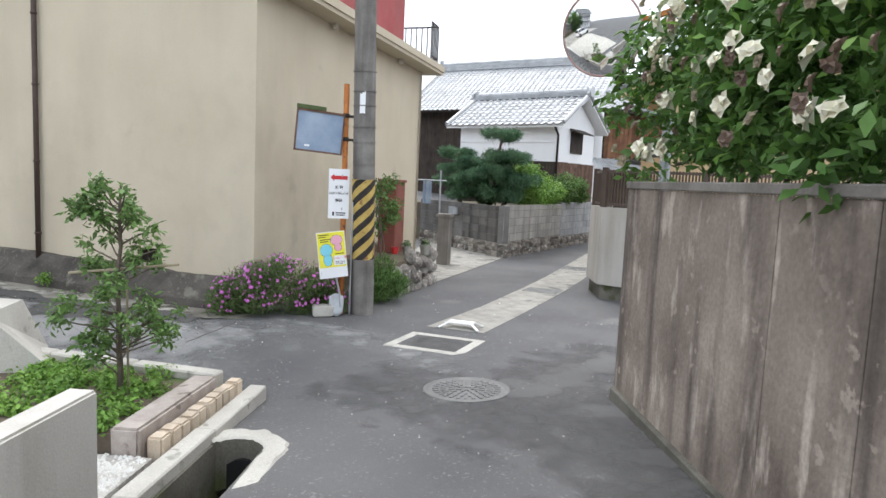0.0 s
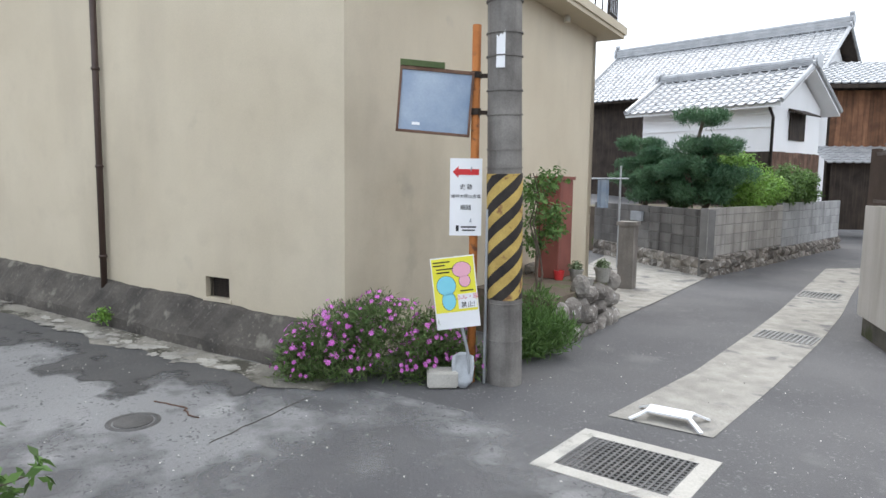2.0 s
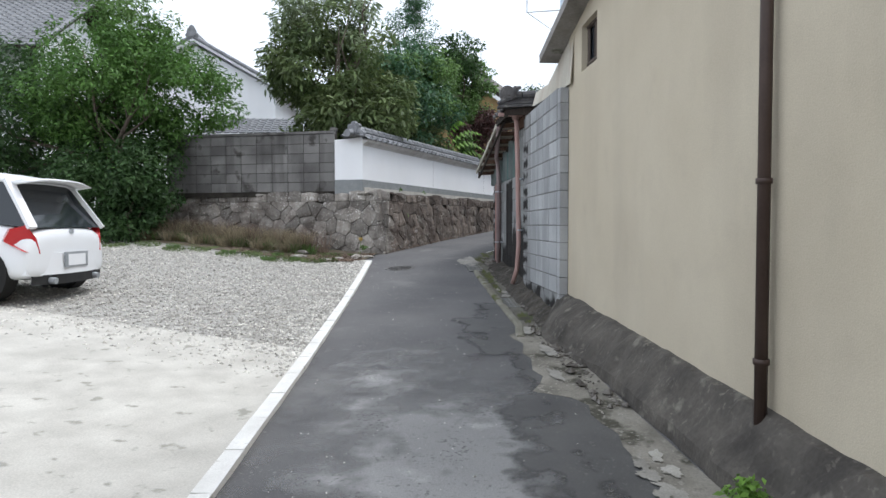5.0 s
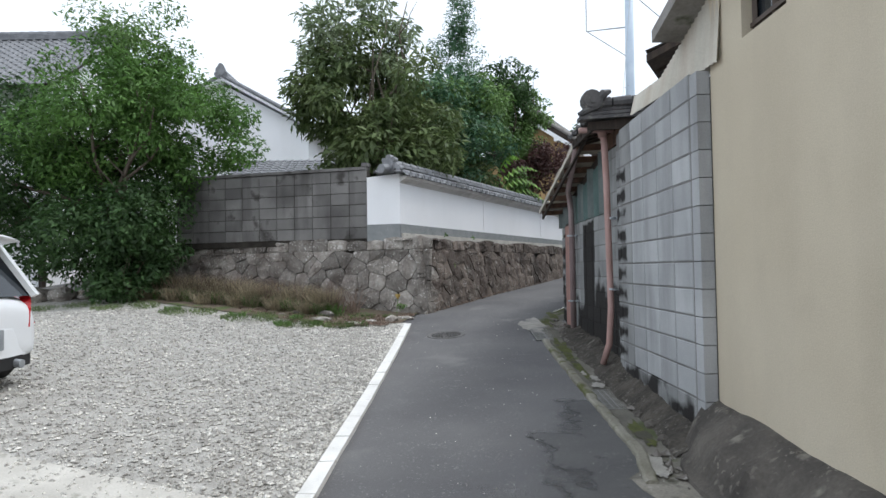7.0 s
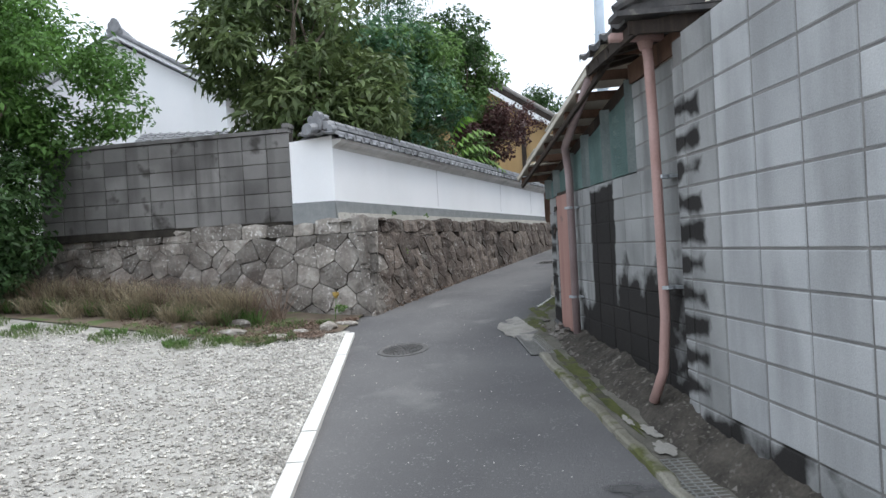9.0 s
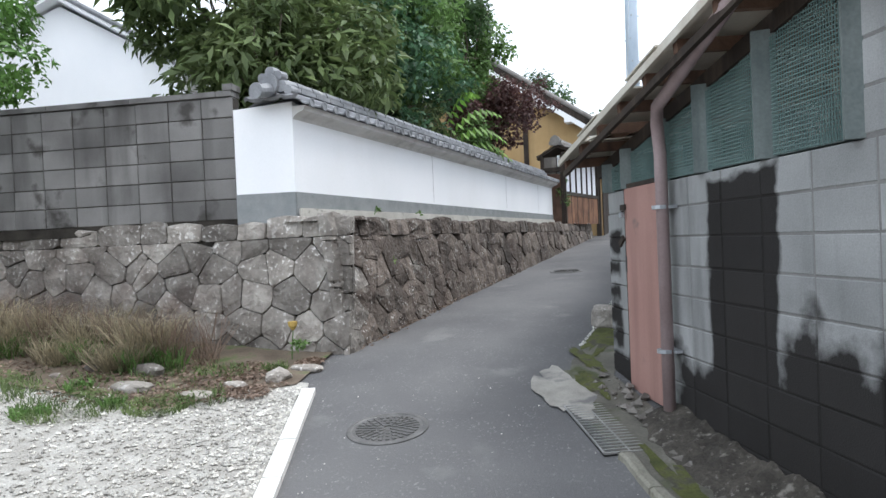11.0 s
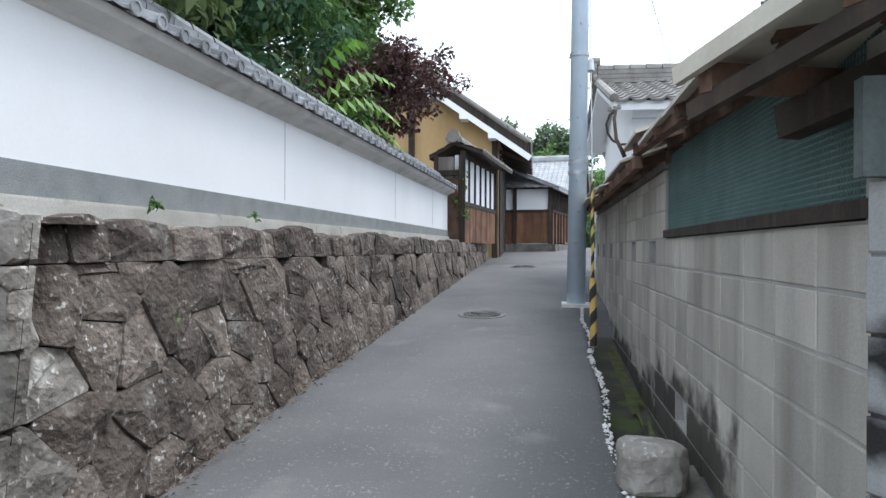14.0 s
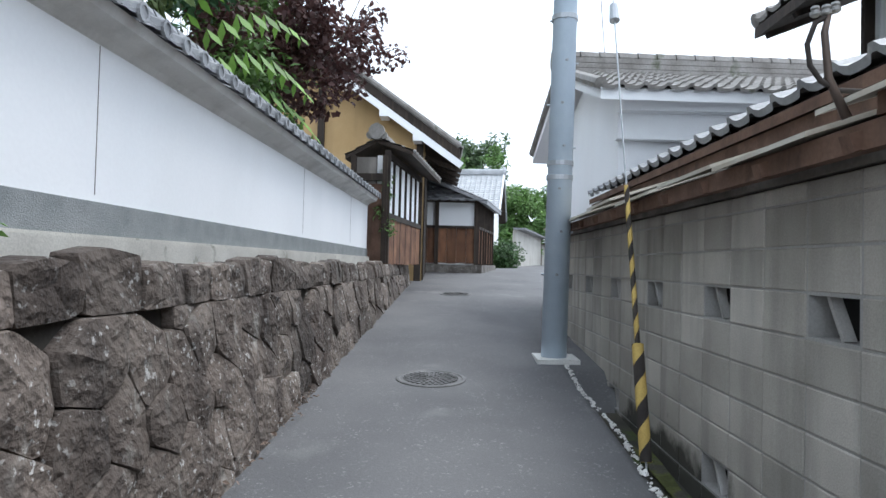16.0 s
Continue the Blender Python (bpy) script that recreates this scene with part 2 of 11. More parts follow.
M_NETPOST = mat("weathered_green_grey_timber", (0.12, 0.145, 0.14), (0.21, 0.235, 0.226), 4, 0.9, 0.4, 60, 0.25, streak=(0.08, 0.10, 0.095), streak_amt=0.6, streak_scale=(9, 9, 0.8))
# mortar grey that also carries the shade of the tile overhang
M_CORNICE = mat("shade_greyed_lime_cornice", (0.60, 0.585, 0.56), (0.70, 0.685, 0.66), 1.5, 0.9, 0.2, 60, 0.08, streak=(0.30, 0.285, 0.265), streak_amt=0.4)
M_SLABSTONE = mat("worn_tan_paving", (0.13, 0.12, 0.10), (0.30, 0.28, 0.24), 2.2, 0.9, 0.8, 60, 0.35, rand=0.25, spot=(0.07, 0.066, 0.05), spot_scale=3.2, spot_at=0.54, speck=(0.36, 0.34, 0.30), speck_scale=26, speck_at=0.58, lump=0.012, lump_scale=12)
M_TIN = mat("pale_corrugated_sheet", (0.46, 0.43, 0.36), (0.60, 0.565, 0.49), 2, 0.6, 0.15, 60, 0.12, streak=(0.36, 0.27, 0.2), streak_amt=0.5)
M_STEEL = mat("galvanised_steel", (0.36, 0.38, 0.40), (0.48, 0.50, 0.52), 6, 0.5, 0.1, 90, 0.12, metal=0.6)
M_GRATE = mat("steel_grating", (0.24, 0.24, 0.23), (0.36, 0.355, 0.34), 6, 0.55, 0.1, 90, 0.2, metal=0.5)
M_IRON = mat("cast_iron", (0.10, 0.098, 0.095), (0.17, 0.165, 0.16), 9, 0.6, 0.4, 120, 0.3, metal=0.4)
M_IRON_PALE = mat("worn_cast_iron", (0.15, 0.148, 0.143), (0.22, 0.217, 0.21), 9, 0.6, 0.4, 120, 0.3, metal=0.3)
M_POLE = mat("weathered_utility_pole", (0.14, 0.13, 0.12), (0.26, 0.245, 0.225), 4, 0.9, 0.4, 70, 0.25, streak=(0.07, 0.062, 0.056), streak_amt=0.7, streak_scale=(9, 9, 0.6))
M_POLE_STEEL = mat("pale_blue_steel_pole", (0.47, 0.555, 0.64), (0.56, 0.635, 0.71), 4, 0.5, 0.05, 80, 0.06, metal=0.1)
M_ORANGE = mat("rust_orange_paint", (0.40, 0.135, 0.035), (0.50, 0.19, 0.055), 7, 0.7, 0.2, 90, 0.25, spot=(0.17, 0.075, 0.04), spot_scale=12, spot_at=0.6)
M_YELLOW = mat("worn_yellow_paint", (0.42, 0.29, 0.085), (0.56, 0.40, 0.12), 8, 0.75, 0.1, 90, 0.25, spot=(0.24, 0.13, 0.06), spot_scale=9, spot_at=0.58)
M_BLACK = mat("black_paint", (0.022, 0.019, 0.018), (0.05, 0.042, 0.036), 8, 0.8, 0.1, 90, 0.25)
M_WHITE = mat("white_enamel", (0.80, 0.81, 0.82), (0.85, 0.85, 0.86), 3, 0.4, 0.0, 50, 0.02)
M_RED = mat("red_paint", (0.55, 0.035, 0.04), (0.62, 0.05, 0.05), 4, 0.5, 0.0, 60, 0.06)
M_INK = mat("black_ink", (0.02, 0.02, 0.022), (0.03, 0.03, 0.032), 4, 0.6, 0.0, 60, 0.05)
M_POSTER_Y = mat("yellow_print", (0.80, 0.74, 0.05), (0.84, 0.78, 0.10), 4, 0.45, 0.0, 60, 0.03)
M_POSTER_B = mat("light_blue_print", (0.22, 0.62, 0.74), (0.26, 0.66, 0.78), 4, 0.45, 0.0, 60, 0.03)
M_POSTER_P = mat("pink_print", (0.78, 0.40, 0.50), (0.82, 0.44, 0.54), 4, 0.45, 0.0, 60, 0.03)
M_POSTER_R = mat("crimson_print", (0.62, 0.03, 0.12), (0.66, 0.05, 0.14), 4, 0.45, 0.0, 60, 0.03)
M_BOARD_BLUE = mat("faded_blue_notice", (0.16, 0.235, 0.36), (0.34, 0.41, 0.50), 2.2, 0.18, 0.05, 60, 0.1, spot=(0.5, 0.55, 0.6), spot_scale=6, spot_at=0.66, spec=0.6)
# near-black stand-in for the shade inside openings
M_DARK = mat("opening_shade", (0.012, 0.012, 0.012), (0.02, 0.019, 0.018), 3, 0.8, 0.0, 60, 0.2)
M_REDBROWN = mat("red_brown_steel", (0.19, 0.06, 0.045), (0.25, 0.085, 0.065), 3, 0.6, 0.1, 60, 0.15, streak=(0.11, 0.04, 0.03), streak_amt=0.5)
M_RED_SIDING = mat("red_corrugated_siding", (0.36, 0.085, 0.085), (0.44, 0.12, 0.12), 2, 0.55, 0.1, 60, 0.1, streak=(0.26, 0.12, 0.11), streak_amt=0.4)
M_FENCE = mat("brown_aluminium_fence", (0.085, 0.065, 0.052), (0.12, 0.09, 0.075), 4, 0.5, 0.05, 60, 0.1, metal=0.3)
M_MORTAR_PALE = mat("pale_mortar", (0.27, 0.26, 0.245), (0.36, 0.35, 0.33), 3, 0.95, 0.4, 80, 0.2)
M_RW = mat("stained_board_formed_concrete", (0.165, 0.133, 0.11), (0.355, 0.295, 0.245), 1.6, 0.9, 0.8, 40, 0.28, streak=(0.07, 0.055, 0.05), streak_amt=0.9, streak_scale=(5, 5, 0.45), spot=(0.46, 0.39, 0.33), spot_scale=6.5, spot_at=0.57, spot_z=0.28, speck=(0.36, 0.30, 0.25), speck_scale=11, speck_at=0.60, lump=0.012, lump_scale=9)
M_RW_CAP = mat("grey_cement_render", (0.17, 0.155, 0.14), (0.26, 0.24, 0.215), 3, 0.9, 0.5, 50, 0.25, streak=(0.09, 0.08, 0.07), streak_amt=0.6)
M_LOWWALL = mat("grey_rendered_wall", (0.44, 0.42, 0.385), (0.53, 0.51, 0.47), 1.5, 0.9, 0.4, 80, 0.12, streak=(0.27, 0.24, 0.19), streak_amt=0.6, streak_scale=(3, 3, 0.35))
M_GRANITE = mat("pink_grey_granite", (0.33, 0.28, 0.25), (0.47, 0.42, 0.38), 9, 0.75, 0.5, 160, 0.3, spot=(0.2, 0.17, 0.15), spot_scale=10, spot_at=0.6)
M_BRICK = mat("cream_brick", (0.50, 0.41, 0.31), (0.60, 0.51, 0.41), 8, 0.9, 0.4, 90, 0.2, rand=0.15)
M_GRAVEL = mat("pale_gravel", (0.42, 0.40, 0.362), (0.62, 0.60, 0.555), 7, 0.9, 1.0, 55, 0.45, island=0.4, fine_dist=0.02)
M_SOIL = mat("dry_soil", (0.10, 0.078, 0.058), (0.18, 0.145, 0.11), 3, 0.95, 0.8, 40, 0.35, spot=(0.09, 0.12, 0.045), spot_scale=3, spot_at=0.55)
M_BARK = mat("grey_brown_bark", (0.085, 0.068, 0.052), (0.17, 0.14, 0.11), 6, 0.95, 0.8, 30, 0.35, fine_dist=0.015)
M_LEAF = {}
for key, a, b in (("deep", (0.022, 0.05, 0.016), (0.05, 0.095, 0.03)), ("gloss", (0.045, 0.10, 0.022), (0.10, 0.19, 0.045)), ("mid", (0.06, 0.115, 0.03), (0.11, 0.185, 0.055)), ("bright", (0.10, 0.20, 0.035), (0.17, 0.28, 0.06)),
                  ("olive", (0.055, 0.085, 0.03), (0.12, 0.155, 0.06)), ("maroon", (0.045, 0.022, 0.022), (0.09, 0.046, 0.04)), ("pine", (0.035, 0.085, 0.045), (0.08, 0.15, 0.075)),
                  ("straw", (0.17, 0.145, 0.095), (0.29, 0.25, 0.175)), ("deadleaf", (0.105, 0.073, 0.055), (0.19, 0.14, 0.108)), ("silver", (0.10, 0.14, 0.07), (0.20, 0.24, 0.14)), ("far", (0.05, 0.085, 0.04), (0.10, 0.14, 0.07))):
    a, b = tuple(min(0.5, v * 1.45) for v in a), tuple(min(0.5, v * 1.45) for v in b)
    lm = M_LEAF[key] = mat("leaf_" + key, a, b, 1.5, 0.55, 0.0, 30, 0.2, island=0.4, spec=0.35)
    ln_, ll_ = lm.node_tree.nodes, lm.node_tree.links
    lb = ln_["Principled BSDF"]
    tr, mx = ln_.new("ShaderNodeBsdfTranslucent"), ln_.new("ShaderNodeMixShader")
    mx.inputs[0].default_value = 0.3
    ll_.new(lb.inputs["Base Color"].links[0].from_socket, tr.inputs["Color"])
    ll_.new(lb.outputs[0], mx.inputs[1]), ll_.new(tr.outputs[0], mx.inputs[2])
    ll_.new(mx.outputs[0], ln_["Material Output"].inputs["Surface"])
M_PURPLE = mat("magenta_petals", (0.50, 0.10, 0.44), (0.66, 0.22, 0.60), 9, 0.6, 0.0, 60, 0.1, island=0.25)
M_CREAM = mat("cream_petals", (0.72, 0.68, 0.50), (0.80, 0.78, 0.66), 9, 0.6, 0.0, 60, 0.1, island=0.15)
M_CAR = mat("white_car_paint", (0.78, 0.79, 0.80), (0.80, 0.81, 0.82), 1, 0.22, 0.0, 50, 0.01, spec=0.6)
M_TYRE = mat("black_rubber", (0.018, 0.018, 0.018), (0.03, 0.03, 0.03), 5, 0.75, 0.1, 90, 0.2)
M_GLASS = glass("dark_window_glass", (0.02, 0.025, 0.03), 0.06)
M_LAMP_RED = glass("red_lamp_lens", (0.50, 0.015, 0.02), 0.15)
M_MIRROR = bpy.data.materials.new("convex_mirror")
M_MIRROR.use_nodes = True
M_MIRROR.node_tree.nodes["Principled BSDF"].inputs["Metallic"].default_value = 1.0
M_MIRROR.node_tree.nodes["Principled BSDF"].inputs["Roughness"].default_value = 0.04
M_MIRROR.node_tree.nodes["Principled BSDF"].inputs["Base Color"].default_value = (0.86, 0.88, 0.88, 1)


# ---- building tools ----
def thing(name, label, category, at=(0, 0, 0), group="", kind=""):
    ob = new(name)
    ob.location = at
    ob.empty_display_size = 0.1
    return tagged(ob, label, category, group, kind)


def mesh_of(name, bm, material, smooth=False):
    bmesh.ops.recalc_face_normals(bm, faces=bm.faces)
    me = bpy.data.meshes.new(name)
    bm.to_mesh(me)
    bm.free()
    for m in (material if isinstance(material, (list, tuple)) else [material]):
        me.materials.append(m)
    if smooth:
        me.polygons.foreach_set("use_smooth", [True] * len(me.polygons))
    return me


def part(name, bm, material, parent=None, label="", smooth=False):
    ob = new(name, mesh_of(name, bm, material, smooth))
    if parent is not None:
        ob.parent = parent
        base = parent
        off = Vector((0, 0, 0))
        while base is not None:
            off += base.location
            base = base.parent
        ob.location = -off
    return tagged(ob, label)


def raw(name, verts, faces, material, parent=None, label="", smooth=False):
    me = bpy.data.meshes.new(name)
    me.from_pydata(verts, [], faces)
    for m in (material if isinstance(material, (list, tuple)) else [material]):
        me.materials.append(m)
    if smooth:
        me.polygons.foreach_set("use_smooth", [True] * len(me.polygons))
    ob = new(name, me)
    if parent is not None:
        ob.parent = parent
        base, off = parent, Vector((0, 0, 0))
        while base is not None:
            off += base.location
            base = base.parent
        ob.location = -off
    return tagged(ob, label)


def V(*a):
    return Vector(a)


def parts(name, bm, material, parent, label="", smooth=False):
    """Links each separate piece of a bmesh as a part of its own."""
    left = set(bm.verts)
    islands = []
    while left:
        todo, seen = [left.pop()], []
        while todo:
            v = todo.pop()
            seen.append(v)
            for e in v.link_edges:
                w = e.other_vert(v)
                if w in left:
                    left.discard(w)
                    todo.append(w)
        islands.append(sorted(seen, key=lambda v: v.index))
    for seen in islands:
        piece = bmesh.new()
        made = {v: piece.verts.new(v.co) for v in seen}
        for f in {f for v in seen for f in v.link_faces}:
            piece.faces.new([made[v] for v in f.verts]).material_index = f.material_index
        part(name, piece, material, parent, label, smooth)
    bm.free()


def hexa(bm, pts, mi=0):
    """A solid from eight corners: four below, four above, in the same order."""
    v = [bm.verts.new(p) for p in pts]
    for f in ((0, 1, 2, 3), (4, 5, 6, 7), (0, 1, 5, 4), (1, 2, 6, 5), (2, 3, 7, 6), (3, 0, 4, 7)):
        bm.faces.new([v[i] for i in f]).material_index = mi
    return v


def slab(bm, p, ax, ay, az, mi=0):
    """A box from a corner and three edge vectors."""
    p, ax, ay, az = Vector(p), Vector(ax), Vector(ay), Vector(az)
    return hexa(bm, [p, p + ax, p + ax + ay, p + ay, p + az, p + ax + az, p + ax + ay + az, p + ay + az], mi)


def cbox(bm, c, size, rz=0.0, mi=0):
    """An upright box by its centre, size and turn about z in degrees."""
    c, k = Vector(c), radians(rz)
    ax, ay = V(math.cos(k), math.sin(k), 0) * size[0], V(-math.sin(k), math.cos(k), 0) * size[1]
    return slab(bm, c - ax / 2 - ay / 2 - V(0, 0, size[2] / 2), ax, ay, V(0, 0, size[2]), mi)


def beam(bm, p, q, w, h, up=(0, 0, 1), mi=0):
    """A straight bar of width w and height h, centred on the line p to q."""
    p, q = Vector(p), Vector(q)
    d = (q - p).normalized()
    side = d.cross(Vector(up))
    if side.length < 1e-4:
        side = d.cross(V(1, 0, 0))
    side.normalize()
    u = side.cross(d).normalized()
    return slab(bm, p - side * w / 2 - u * h / 2, q - p, side * w, u * h, mi)


def tube(bm, pts, radii, seg=10, cap=True, mi=0):
    """A round tube through points, with a radius at each."""
    pts = [Vector(p) for p in pts]
    if not isinstance(radii, (list, tuple)):
        radii = [radii] * len(pts)
    rings, last = [], None
    for i, p in enumerate(pts):
        d = (pts[min(i + 1, len(pts) - 1)] - pts[max(i - 1, 0)]).normalized()
        if last is None:
            a = d.orthogonal().normalized()
        else:
            a = (last - d * last.dot(d)).normalized()
        last, b = a, d.cross(a)
        rings.append([bm.verts.new(p + (a * math.cos(2 * math.pi * k / seg) + b * math.sin(2 * math.pi * k / seg)) * radii[i]) for k in range(seg)])
    for r0, r1 in zip(rings, rings[1:]):
        for k in range(seg):
            bm.faces.new([r0[k], r0[(k + 1) % seg], r1[(k + 1) % seg], r1[k]]).material_index = mi
    if cap:
        bm.faces.new(rings[0]).material_index = mi
        bm.faces.new(rings[-1][::-1]).material_index = mi


def prism(bm, poly, z0, z1, mi=0):
    """An upright prism over a plan polygon; z0 and z1 are numbers or functions of x, y."""
    f0 = z0 if callable(z0) else (lambda x, y: z0)
    f1 = z1 if callable(z1) else (lambda x, y: z1)
    a = [bm.verts.new((x, y, f0(x, y))) for x, y in poly]
    b = [bm.verts.new((x, y, f1(x, y))) for x, y in poly]
    bm.faces.new(a[::-1]).material_index = mi
    bm.faces.new(b).material_index = mi
    for i in range(len(poly)):
        j = (i + 1) % len(poly)
        bm.faces.new([a[i], a[j], b[j], b[i]]).material_index = mi


def lathe(bm, c, profile, seg=16, mi=0):
    """A turned solid from radius and height pairs about an upright axis at c."""
    c = Vector(c)
    rings = [[bm.verts.new(c + V(r * math.cos(2 * math.pi * k / seg), r * math.sin(2 * math.pi * k / seg), z)) for k in range(seg)] for r, z in profile]
    for r0, r1 in zip(rings, rings[1:]):
        for k in range(seg):
            bm.faces.new([r0[k], r0[(k + 1) % seg], r1[(k + 1) % seg], r1[k]]).material_index = mi
    bm.faces.new(rings[0][::-1]).material_index = mi
    bm.faces.new(rings[-1]).material_index = mi


def wall_panel(bm, p, q, z0, z1, th, holes=(), mi=0):
    """An upright wall from plan point p to q, its thickness to the left of that way, with openings (s0, s1, z0, z1) through it."""
    p, q = V(*p, 0), V(*q, 0)
    d = (q - p)
    ln = d.length
    d.normalize()
    nrm = V(-d.y, d.x, 0) * th
    ss = sorted({0.0, ln, *[h[0] for h in holes], *[h[1] for h in holes]})
    for a, b in zip(ss, ss[1:]):
        cuts = sorted([(h[2], h[3]) for h in holes if h[0] <= a + 1e-6 and h[1] >= b - 1e-6])
        z = z0
        for c0, c1 in cuts + [(z1, z1)]:
            if c0 > z + 1e-4:
                slab(bm, p + d * a + V(0, 0, z), d * (b - a), nrm, V(0, 0, c0 - z), mi)
            z = c1


def unit(a, b):
    d = V(b[0] - a[0], b[1] - a[1], 0)
    return d.normalized()


# ---- plan ----
P0 = V(-6.99, 4.34, 0)
U, N = V(-0.8858, -0.4641, 0), V(-0.4641, 0.8858, 0)


def W(s, r, z=0.0):
    """A place s metres along the long street wall from its bend, r metres behind its face."""
    return P0 + U * s + N * r + V(0, 0, z)


PROF_X = [-80, -60, -42, -38, -35, -26, -22.6, -19.4, -18.3, -16.3, -14, -11, -9.5, -8, -4.5, -2, 0, 10, 40]
PROF_Z = [2.3, 2.2, 1.95, 1.84, 1.66, 1.07, 0.86, 0.62, 0.5, 0.30, 0.12, -0.06, -0.12, -0.18, -0.23, -0.1, 0.0, 0.1, 0.1]


def smooth01(t):
    t = min(1.0, max(0.0, t))
    return t * t * (3 - 2 * t)


def G(x, y):
    """The height of the ground."""
    z = float(np.interp(x, PROF_X, PROF_Z))
    q = (x + 6.99) * N.x + (y - 4.34) * N.y
    if q > 0:
        k = smooth01(q / 2.5) * smooth01((x + 18) / 4.0)
        z = z * (1 - k) + max(-0.3, min(-0.2, -0.2 - 0.012 * (y - 5))) * k
    d = -(x + 8.2) * N.x - (y - 0.52) * N.y
    if d > 0 and x < -4.5:
        z += 0.11 * min(d, 5.0) * smooth01((-4.5 - x) / 4.0)
    return z


def drape(bm, poly, lift, step=0.5, mi=0, noise_amt=0.0):
    """A sheet over a plan polygon (convex), lifted above the ground, cut finely enough to follow it."""
    xs, ys = [p[0] for p in poly], [p[1] for p in poly]
    f = [bm.verts.new((x, y, 0)) for x, y in poly]
    face = bm.faces.new(f)
    geom = [face, *face.edges, *f]
    for axis, lo, hi in (((1, 0, 0), min(xs), max(xs)), ((0, 1, 0), min(ys), max(ys))):
        c = lo + step
        while c < hi:
            res = bmesh.ops.bisect_plane(bm, geom=geom, dist=1e-5, plane_co=(c, c, 0), plane_no=axis)
            geom = list({*res["geom"], *[g for g in geom if g.is_valid]})
            geom = [g for g in geom if g.is_valid]
            c += step
    for v in {v for g in geom if isinstance(g, bmesh.types.BMFace) for v in g.verts}:
        v.co.z = G(v.co.x, v.co.y) + lift
    for g in geom:
        if isinstance(g, bmesh.types.BMFace):
            g.material_index = mi

# ---- ground ----
DRAIN_0, DRAIN_1, DRAIN_W = V(-3.49, 2.13, 0), V(-2.35, 0.63, 0), 0.34


def build_ground():
    xs = sorted({*np.arange(-46, 8.01, 0.5).tolist(), -1500, -500, -200, -120, -80, -60, -52, 14, 25, 60, 200, 500, 1500})
    ys = sorted({*np.arange(-16, 24.01, 0.5).tolist(), -2.45, -2.41, -1500, -500, -200, -90, -50, -30, -22, 30, 45, 90, 200, 500, 1500})
    vs = [(x, y, G(max(-70, min(20, x)), max(-14, min(30, y))) - (0.30 if -26.2 < x < -21.2 and -2.42 < y < -1.9 else 0.0)) for x in xs for y in ys]
    ny = len(ys)
    fs = [(i * ny + j, (i + 1) * ny + j, (i + 1) * ny + j + 1, i * ny + j + 1) for i in range(len(xs) - 1) for j in range(ny - 1)]
    bm = bmesh.new()
    bv = [bm.verts.new(v) for v in vs]
    for f in fs:
        bm.faces.new([bv[i] for i in f])
    # cut the open drain beside the flower bed through the sheet
    e = (DRAIN_1 - DRAIN_0).normalized()
    side = V(-e.y, e.x, 0)
    mid = (DRAIN_0 + DRAIN_1) / 2
    planes = ((DRAIN_0, -e), (DRAIN_1, e), (mid + side * DRAIN_W / 2, side), (mid - side * DRAIN_W / 2, -side))
    for co, no in planes:
        near = [f for f in bm.faces if (f.calc_center_median() - mid).xy.length < 2.5]
        geom = list({*near, *[x for f in near for x in f.edges], *[x for f in near for x in f.verts]})
        bmesh.ops.bisect_plane(bm, geom=geom, dist=1e-5, plane_co=(co.x, co.y, 0), plane_no=no)
    gone = [f for f in bm.faces if all((f.calc_center_median() - co).dot(V(no.x, no.y, 0)) < 0 for co, no in planes)]
    bmesh.ops.delete(bm, geom=gone, context="FACES")
    return tagged(part("ground", bm, M_ASPHALT, smooth=True), "grey asphalt lane with pale worn patches and fine grit", "road", kind="structure")


build_ground()


def sheet(name, poly, lift, material, label, category, step=0.5):
    bm = bmesh.new()
    drape(bm, poly, lift, step)
    ob = part(name, bm, material)
    for p in ob.data.polygons:
        if p.normal.z < 0:
            p.flip()
    return tagged(ob, label, category, kind="structure")


def line_pt(p, q, k):
    return (p[0] + (q[0] - p[0]) * k, p[1] + (q[1] - p[1]) * k)


# lot behind the kerb: gravel, and a concrete apron at its near end
CURB_A, CURB_B = V(-4.40, 2.24, 0), V(-18.2, -4.47, 0)
cd = (CURB_B - CURB_A).normalized()
cn = V(cd.y, -cd.x, 0) * -1


def K(s, r):
    """A place s along the kerb from the flower bed's corner and r into the lot."""
    p = CURB_A + cd * s + cn * r
    return (p.x, p.y)


sheet("gravel_lot", [K(7.9, 0.1), K(15.6, 0.1), (-18.2, -9.6), (-17.6, -15), (-9, -15), K(9.5, 6.5)], 0.012, M_GRAVEL, "pale crushed gravel car park beside the lane", "gravel lot")
sheet("concrete_apron", [K(1.2, 0.1), K(7.95, 0.1), K(9.6, 6.6), (-4.5, -5), (-2.6, -1.5)], 0.020, M_CONCRETE, "pale concrete apron strewn with gravel", "concrete slab")
sheet("grass_verge", [(-18.3, -4.75), (-17.3, -5.4), (-16.9, -9.6), (-17, -14), (-19.6, -14), (-19.4, -5)], 0.03, M_SOIL, "dry soil verge with leaf litter at the foot of the stone wall", "verge")


